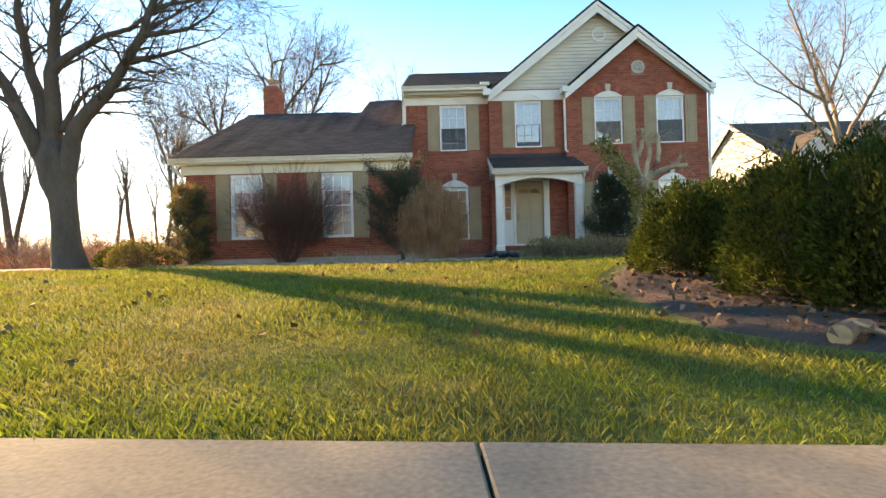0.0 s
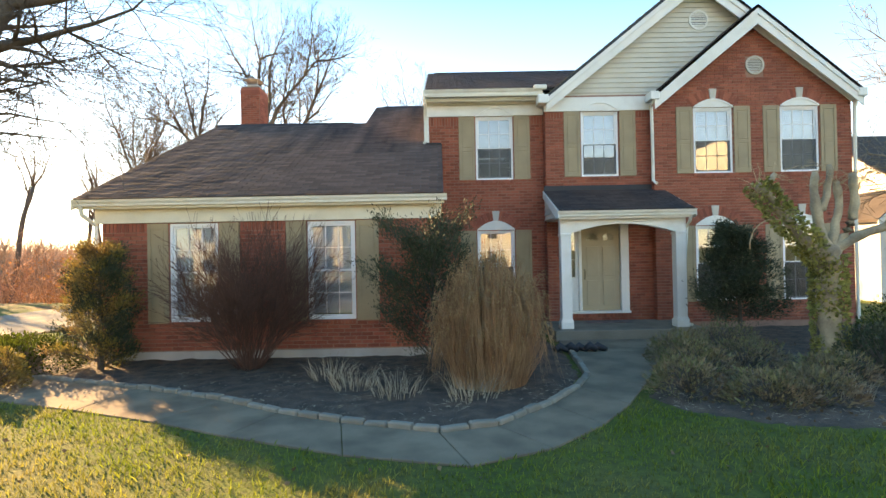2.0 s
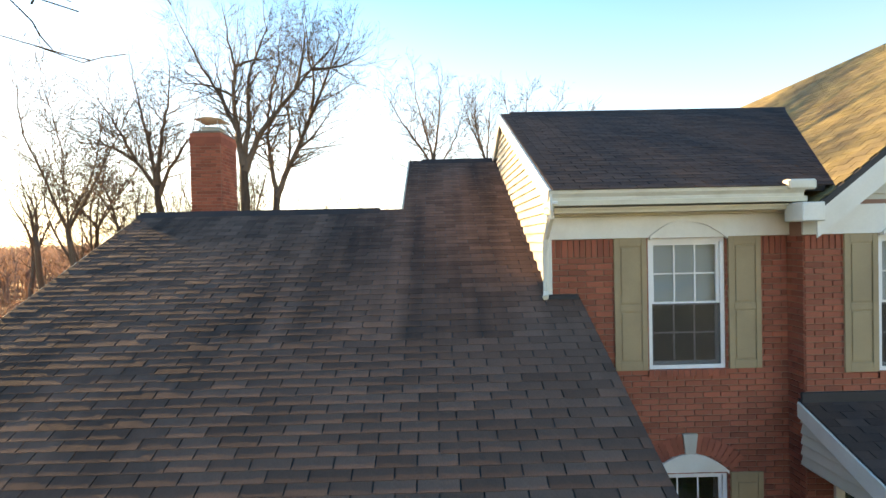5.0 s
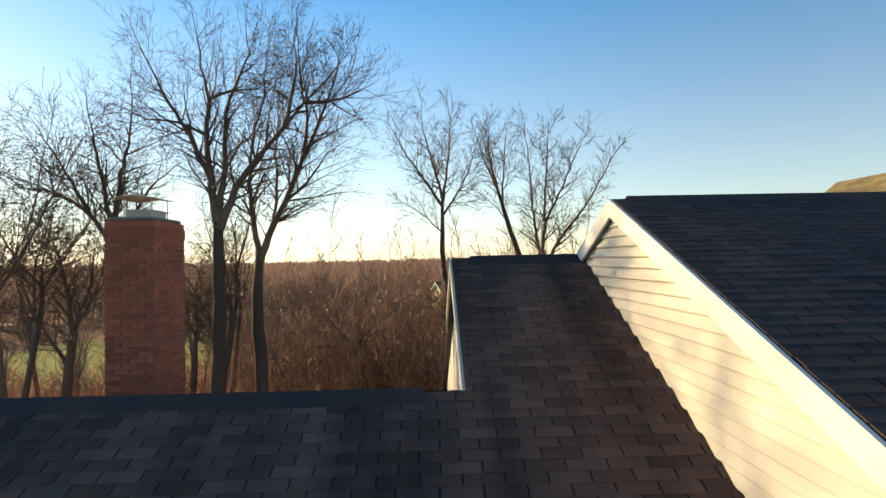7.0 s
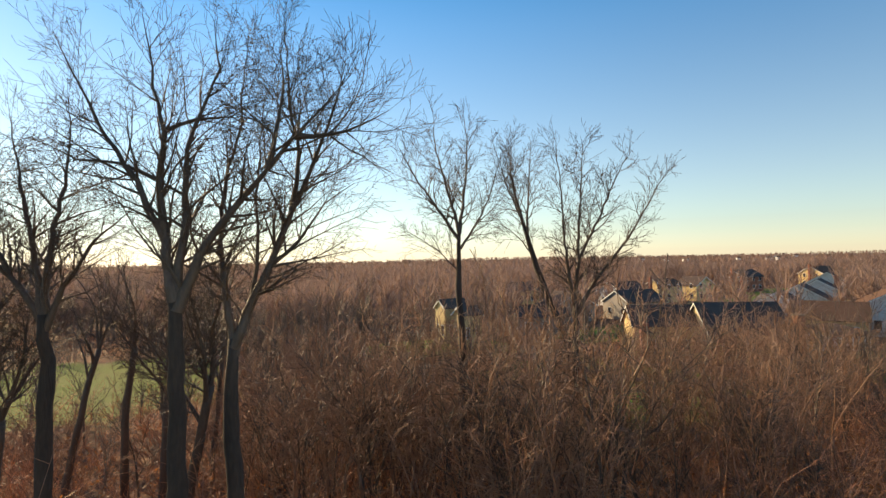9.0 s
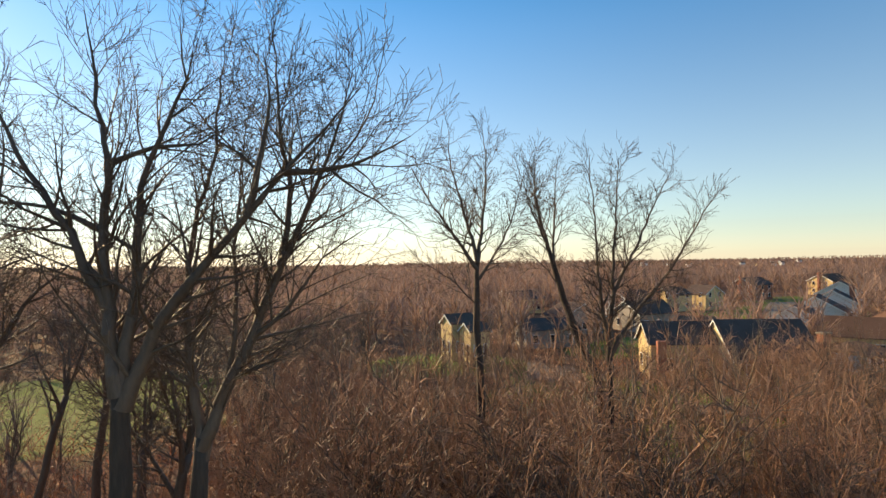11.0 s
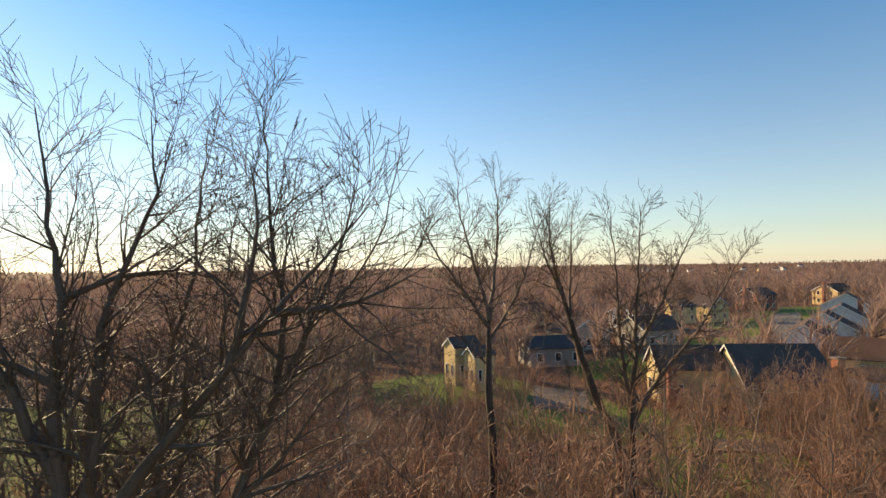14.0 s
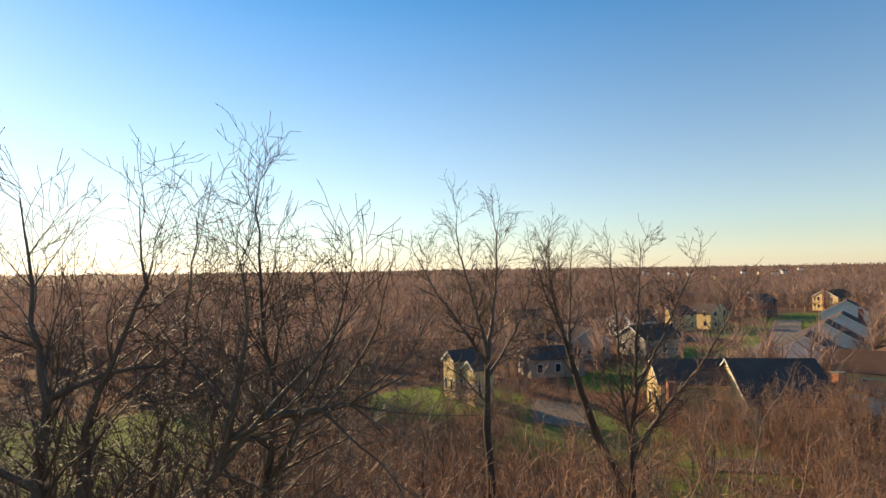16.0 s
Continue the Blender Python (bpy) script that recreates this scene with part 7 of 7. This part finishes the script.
# more trees: a few shapes, each used many times
rnd = random.Random(9)
SHAPES = []
SPEC_S = dict(dens=[3.0, 4.0], reach=[2.0, 0.95], start=0.05, rise=0.05, least=0.007)
for k in range(10):
    r2 = random.Random(200 + k)
    SHAPES.append(wild_tree("woodland_tree", (-14 + 4.4 * k, 53 + 2.4 * (k % 4), land(-14 + 4.4 * k, 53 + 2.4 * (k % 4))), r2.uniform(9.0, 12.0), r2.uniform(0.22, 0.5), 300 + k,
                            "slender bare tree in the woods", SPEC_S, (BARK_WOODS, BARK_PALE, BARK_WOODS)[k % 3], r2.randint(3, 5), r2.uniform(0.25, 0.5), r2.uniform(0.11, 0.17)))
placed, tries = 0, 0
while placed < 270 and tries < 6000:
    tries += 1
    y = 34 + 80 * rnd.random() ** 0.8
    x = rnd.uniform(-1.0, 1.0) * (y - 6) * 0.95 - 4
    if placed < 60:
        x, y = rnd.uniform(2, 40), rnd.uniform(34, 74)
    if not clear_of(x, y, 1.5) or (y < 40 and -7.5 < x < 0) or math.hypot(x + 4.8, y - 24) < 11 or (x < -11 and y < 44) or sunny_gap(x, y):
        continue
    s = rnd.uniform(0.35, 0.8) if y < 60 or x > 0 else rnd.uniform(0.7, 1.05)
    o = copy_thing(SHAPES[rnd.randrange(10)], pose(x, y, land(x, y), 0, 0, rnd.uniform(0, 360)) @ Matrix.Scale(s, 4))
    o.scale = (s, s, s)
    placed += 1


SAPLINGS = []
SPEC_Y = dict(dens=[2.6, 3.0], reach=[1.8, 0.85], start=0.12, rise=0.03, least=0.0105)
for k in range(6):
    r2 = random.Random(400 + k)
    SAPLINGS.append(wild_tree("sapling", (1 + 4.5 * k, 49 + 1.3 * k, land(1 + 4.5 * k, 49 + 1.3 * k)), r2.uniform(7.0, 9.0), r2.uniform(0.2, 0.4), 420 + k, "thin bare sapling in the thicket",
                              SPEC_Y, (BARK_WOODS, SAPLING_BARK, SAPLING_BARK)[k % 3], r2.randint(3, 5), r2.uniform(0.25, 0.5), r2.uniform(0.055, 0.08)))
placed, crowd = 0, []
while placed < 380:
    y = 34.5 + 44 * rnd.random()
    x = -7 + (y - 22) * rnd.uniform(-0.3, 0.98)
    if not clear_of(x, y, 0.5) or (y < 37 and x < -2) or (sunny_gap(x, y, 5.0) and rnd.random() < 0.85):
        continue
    s = rnd.uniform(0.6, 1.3) if y < 50 else rnd.uniform(0.5, 0.95)
    crowd.append((y, x, s))
    placed += 1
for k in range(84):
    x, y = (rnd.uniform(-3, 6), rnd.uniform(74, 81)) if k < 16 else (rnd.uniform(16, 34), rnd.uniform(62, 76)) if k < 66 else (rnd.uniform(-9.5, 0), rnd.uniform(38, 48))
    crowd.append((y, x, rnd.uniform(0.55, 0.95) if k < 66 else rnd.uniform(1.0, 1.4)))
crowd.sort()
for y, x, s in crowd[:230]:
    copy_thing(SAPLINGS[rnd.randrange(6)], pose(x, y, land(x, y), rnd.uniform(-5, 5), rnd.uniform(-5, 5), rnd.uniform(0, 360))).scale = (s, s, s)


def joined_copies(shapes, places):
    """Many trees past counting as one mesh: the stems and twigs of the shapes, set down at the places."""
    stock = []
    for ob in shapes:
        vs, fs, n = [], [], 0
        for c in ob.children:
            v = np.empty(len(c.data.vertices) * 3, np.float32)
            c.data.vertices.foreach_get("co", v)
            fs += [np.array(p.vertices) + n for p in c.data.polygons if len(p.vertices) == 4]
            vs.append(v.reshape(-1, 3))
            n += len(vs[-1])
        stock.append((np.concatenate(vs), np.array(fs)))
    V, F, n = [], [], 0
    for k, (y, x, s) in enumerate(places):
        v, f = stock[k % len(stock)]
        a = rnd.uniform(0, 6.283)
        turn = np.array([[math.cos(a), -math.sin(a), 0], [math.sin(a), math.cos(a), 0], [0, 0, 1]])
        V.append(v @ turn.T * s + np.array([x, y, land(x, y)]))
        F.append(f + n)
        n += len(v)
    return fast_mesh("sapling_thicket", np.concatenate(V), np.concatenate(F), SAPLING_BARK, True)


tagged(link("sapling_thicket", joined_copies(SAPLINGS, crowd[230:])), "thicket of thin bare saplings before the houses", "thicket", kind="stuff")


def far_woods(seed, count, y0, y1, blades, tall):
    """Woods past telling single trees apart: thin stems and twigs."""
    r = random.Random(seed)
    at = []
    while len(at) < count:
        y = y0 + (y1 - y0) * r.random() ** 1.5
        x = r.uniform(-1.05, 1.05) * (y + 25) - 4
        if y > 260 or (clear_of(x, y, 1.0) and not sunny_gap(x, y)):
            at.append((x, y, land(x, y)))
    q = np.random.RandomState(seed)
    P = np.repeat(np.array(at), blades, 0)
    n = len(P)
    stem = (np.arange(n) % blades) == 0
    h = np.repeat(tall * q.uniform(0.6, 1.15, count), blades)
    zb = np.where(stem, 0.0, h * q.uniform(0.2, 0.7, n))
    zt = np.where(stem, h, np.minimum(h, zb + h * q.uniform(0.2, 0.5, n)))
    sp = np.where(stem, 0.05, 0.22) * h
    w, a = np.where(stem, 0.13, 0.045) + 0.0006 * P[:, 1], q.uniform(0, 3.14, n)
    off = np.stack([w * np.cos(a), w * np.sin(a), np.zeros(n)], 1)
    low = P + np.stack([np.zeros(n), np.zeros(n), zb], 1)
    top = P + np.stack([q.normal(0, 1, n) * sp, q.normal(0, 1, n) * sp, zt], 1)
    V = np.stack([low - off, low + off, top], 1).reshape(-1, 3)
    return fast_mesh("far_woods", V, np.arange(len(V)).reshape(-1, 3), WOODS_FAR)


tagged(link("far_woods", far_woods(5, 5200, 90, 420, 26, 10.0)), "brown leafless winter woods stretching into the distance", "woods", kind="stuff")
tagged(link("far_woods", far_woods(6, 4200, 380, 2300, 12, 12.0)), "brown leafless winter woods along the horizon", "woods", kind="stuff")


def thicket(seed, count, y0, depth, power, low, high, thick, stems, twigs):
    """Undergrowth: shrubs of arching stems that fork into crooked twigs, knee to head high and over."""
    gsd = random.Random(seed)
    segs = []

    def shoot(p, d, length, r, bits, level):
        for i in range(bits):
            d = (d + Vector((gsd.gauss(0, 0.26), gsd.gauss(0, 0.26), gsd.gauss(0, 0.16) + 0.03))).normalized()
            q = p + d * (length / bits)
            segs.append((tuple(p), tuple(q), r * (1 - 0.6 * i / bits), r * (1 - 0.6 * (i + 1) / bits), tuple(d), tuple(d), 3))
            if level:
                for _ in range(twigs if level == 2 else 1):
                    if gsd.random() < 0.85:
                        e = turn_from(d, radians(gsd.uniform(22, 70)), gsd)
                        shoot(p + (q - p) * gsd.random(), e, length * gsd.uniform(0.22, 0.5), r * 0.55, 2 if level == 2 else 1, level - 1)
            p = q

    k = 0
    while k < count:
        y = y0 + depth * gsd.random() ** power
        x = gsd.uniform(-0.9, 1.0) * (y - 5) * 0.95 - 3
        if not clear_of(x, y, 0.3) or (y < 31 and -9 < x < 9) or noise.noise((x * 0.16, y * 0.16, 4.0)) < -0.28:
            continue
        k += 1
        tall = gsd.uniform(low, high) * (1 + 0.35 * noise.noise((x * 0.12, y * 0.12, 9.0)))
        for _ in range(stems):
            d = Vector((gsd.gauss(0, 0.42), gsd.gauss(0, 0.42), 1)).normalized()
            shoot(Vector((x + gsd.gauss(0, 0.25), y + gsd.gauss(0, 0.25), land(x, y) - 0.05)), d, tall * gsd.uniform(0.6, 1.15), thick * gsd.uniform(0.7, 1.3), 4, 2)
    return tubes("brush", segs, BRUSH, False)


for args in ((12, 900, 29.0, 24, 1.0, 1.4, 3.8, 0.021, 3, 2), (13, 1500, 46, 56, 1.1, 1.6, 3.8, 0.030, 3, 1)):
    tagged(link("brush", thicket(*args)), "tangled reddish-brown leafless brush under the trees", "brush", kind="stuff")
spots = []
while len(spots) < 26000:
    y = 28 + 42 * rnd.random() ** 1.6
    x = rnd.uniform(-1, 1) * (y - 4) * 0.9 - 3
    if clear_of(x, y, 0.3) and noise.noise((x * 0.22, y * 0.22, 3.0)) > 0.02:
        spots.append(((x, y, land(x, y) + rnd.random() ** 2 * 2.2), (rnd.gauss(0, 1), rnd.gauss(0, 1), 0.3)))
while len(spots) < 40000:
    y = 29 + 26 * rnd.random() ** 1.3
    x = rnd.uniform(-7, 0.95 * (y - 10))
    if clear_of(x, y, 0.3) and noise.noise((x * 0.25, y * 0.25, 7.0)) > -0.15:
        spots.append(((x, y, land(x, y) + rnd.random() ** 2.5 * 1.6), (rnd.gauss(0, 1), rnd.gauss(0, 1), 0.3)))
tagged(leaves("clinging_leaves", spots, 0.135, RUSTLEAF, rnd, 0.6, 0.6), "rust-coloured dead leaves clinging to the brush", "leaves", kind="stuff")

# ---- lawn ----
BEDS = [BED_L, BED_R, BED_H, BED_T, inner + outer[::-1]]


def inside_many(X, Y, poly):
    hit = np.zeros(len(X), bool)
    for (x0, y0), (x1, y1) in zip(poly, poly[1:] + poly[:1]):
        if y0 != y1:
            hit ^= ((y0 > Y) != (y1 > Y)) & (X < (x1 - x0) * (Y - y0) / (y1 - y0) + x0)
    return hit


def lawn(seed, dens, y0, y1, x0, x1, hgt, wid):
    gsd = np.random.RandomState(seed)
    n = int(dens * (x1 - x0) * (y1 - y0))
    X, Y = gsd.uniform(x0, x1, n), gsd.uniform(y0, y1, n)
    keep = (X > -10.8) & ((Y < 0.8) | (Y > 1.52 - 0.27 * np.tanh(X / 2.4)))
    for bed in BEDS:
        keep &= ~inside_many(X, Y, bed)
    X, Y = X[keep], Y[keep]
    t = np.clip((Y - 1.2) / 7.0, 0, 1)
    Z = 0.36 * t * t * (3 - 2 * t) - 0.039
    n = len(X)
    patch = np.array([noise.noise((x * 0.9, y * 0.9, 2.0)) for x, y in zip(X, Y)])
    h = hgt * gsd.uniform(0.5, 1.25, n) * (1 + 0.5 * patch)
    a = gsd.uniform(0, 6.283, n)
    lean = gsd.uniform(0.1, 0.9, n) * h
    wx, wy = np.cos(a + 1.57) * wid, np.sin(a + 1.57) * wid
    dx, dy = np.cos(a) * lean, np.sin(a) * lean
    V = np.stack([np.stack([X - wx, Y - wy, Z], 1), np.stack([X + wx, Y + wy, Z], 1),
                  np.stack([X + wx * 0.7 + dx * 0.4, Y + wy * 0.7 + dy * 0.4, Z + h * 0.6], 1),
                  np.stack([X + dx, Y + dy, Z + h * 0.95], 1)], 1).reshape(-1, 3)
    return fast_mesh("grass", V, np.arange(4 * n).reshape(-1, 4), BLADE)


for k, (dens, y0, y1, x0, x1, hh, ww) in enumerate([(5200, 1.25, 3.4, -4.2, 4.2, 0.036, 0.0018), (1700, 3.4, 6.6, -7.5, 6.5, 0.05, 0.003), (620, 6.6, 13.4, -10.8, 11.5, 0.055, 0.005), (240, -1.6, 0.25, -4, 4, 0.05, 0.004)]):
    tagged(link("grass", lawn(40 + k, dens, y0, y1, x0, x1, hh, ww)), "short winter lawn of green and straw-coloured blades", "grass", kind="stuff")
straw = []
for _ in range(1500):
    x, y = rnd.uniform(-5, 1.2), rnd.uniform(10.6, 13.6)
    if inside_poly(x, y, BED_L) and noise.noise((x * 1.3, y * 1.3, 8.0)) > -0.05:
        straw.append(((x, y, land(x, y) + 0.05), (rnd.gauss(0, 1), rnd.gauss(0, 1), 0.1)))
for _ in range(2200):
    x, y = rnd.uniform(1.6, 9.0), rnd.uniform(10.1, 13.6)
    if inside_poly(x, y, BED_R) and noise.noise((x * 1.1, y * 1.1, 5.0)) > -0.1:
        straw.append(((x, y, land(x, y) + 0.055), (rnd.gauss(0, 1), rnd.gauss(0, 1), 0.1)))
tagged(leaves("straw_litter", straw, 0.075, PALE_STRAW, rnd, 0.3, 0.09), "pale dead stalks littering the mulch", "litter", kind="stuff")
spots = []
for _ in range(420):
    y = 2.6 + 8 * rnd.random()
    x = rnd.uniform(-1, 1) * (y + 2.5)
    if not inside_poly(x, y, inner + outer[::-1]):
        spots.append(((x, y, land(x, y) + 0.035), (rnd.gauss(0, 1), rnd.gauss(0, 1), 0.35)))
for _ in range(900):
    x, y = rnd.uniform(1.2, 5.4), rnd.uniform(2.3, 5.4)
    if inside_poly(x, y, BED_H):
        spots.append(((x, y, land(x, y) + 0.05), (rnd.gauss(0, 1), rnd.gauss(0, 1), 0.2)))
for _ in range(900):
    x, y = rnd.uniform(2.1, 9), rnd.uniform(10.2, 15)
    if inside_poly(x, y, BED_R):
        spots.append(((x, y, land(x, y) + 0.06), (rnd.gauss(0, 1), rnd.gauss(0, 1), 0.2)))
for _ in range(130):
    spots.append(((rnd.uniform(-7.1, -0.8), EAVE_Y + rnd.uniform(0.02, 0.1), 3.185), (rnd.gauss(0, 1), rnd.gauss(0, 1), 0.6)))
tagged(leaves("fallen_leaves", spots, 0.058, DRYLEAF, rnd, 0.4, 0.7, None, 0.4), "scattered curled brown leaves on lawn and beds", "leaves", kind="stuff")

# ---- loose pieces of walls and roofs ----
lay_loose_bricks()
lay_loose_shingles()
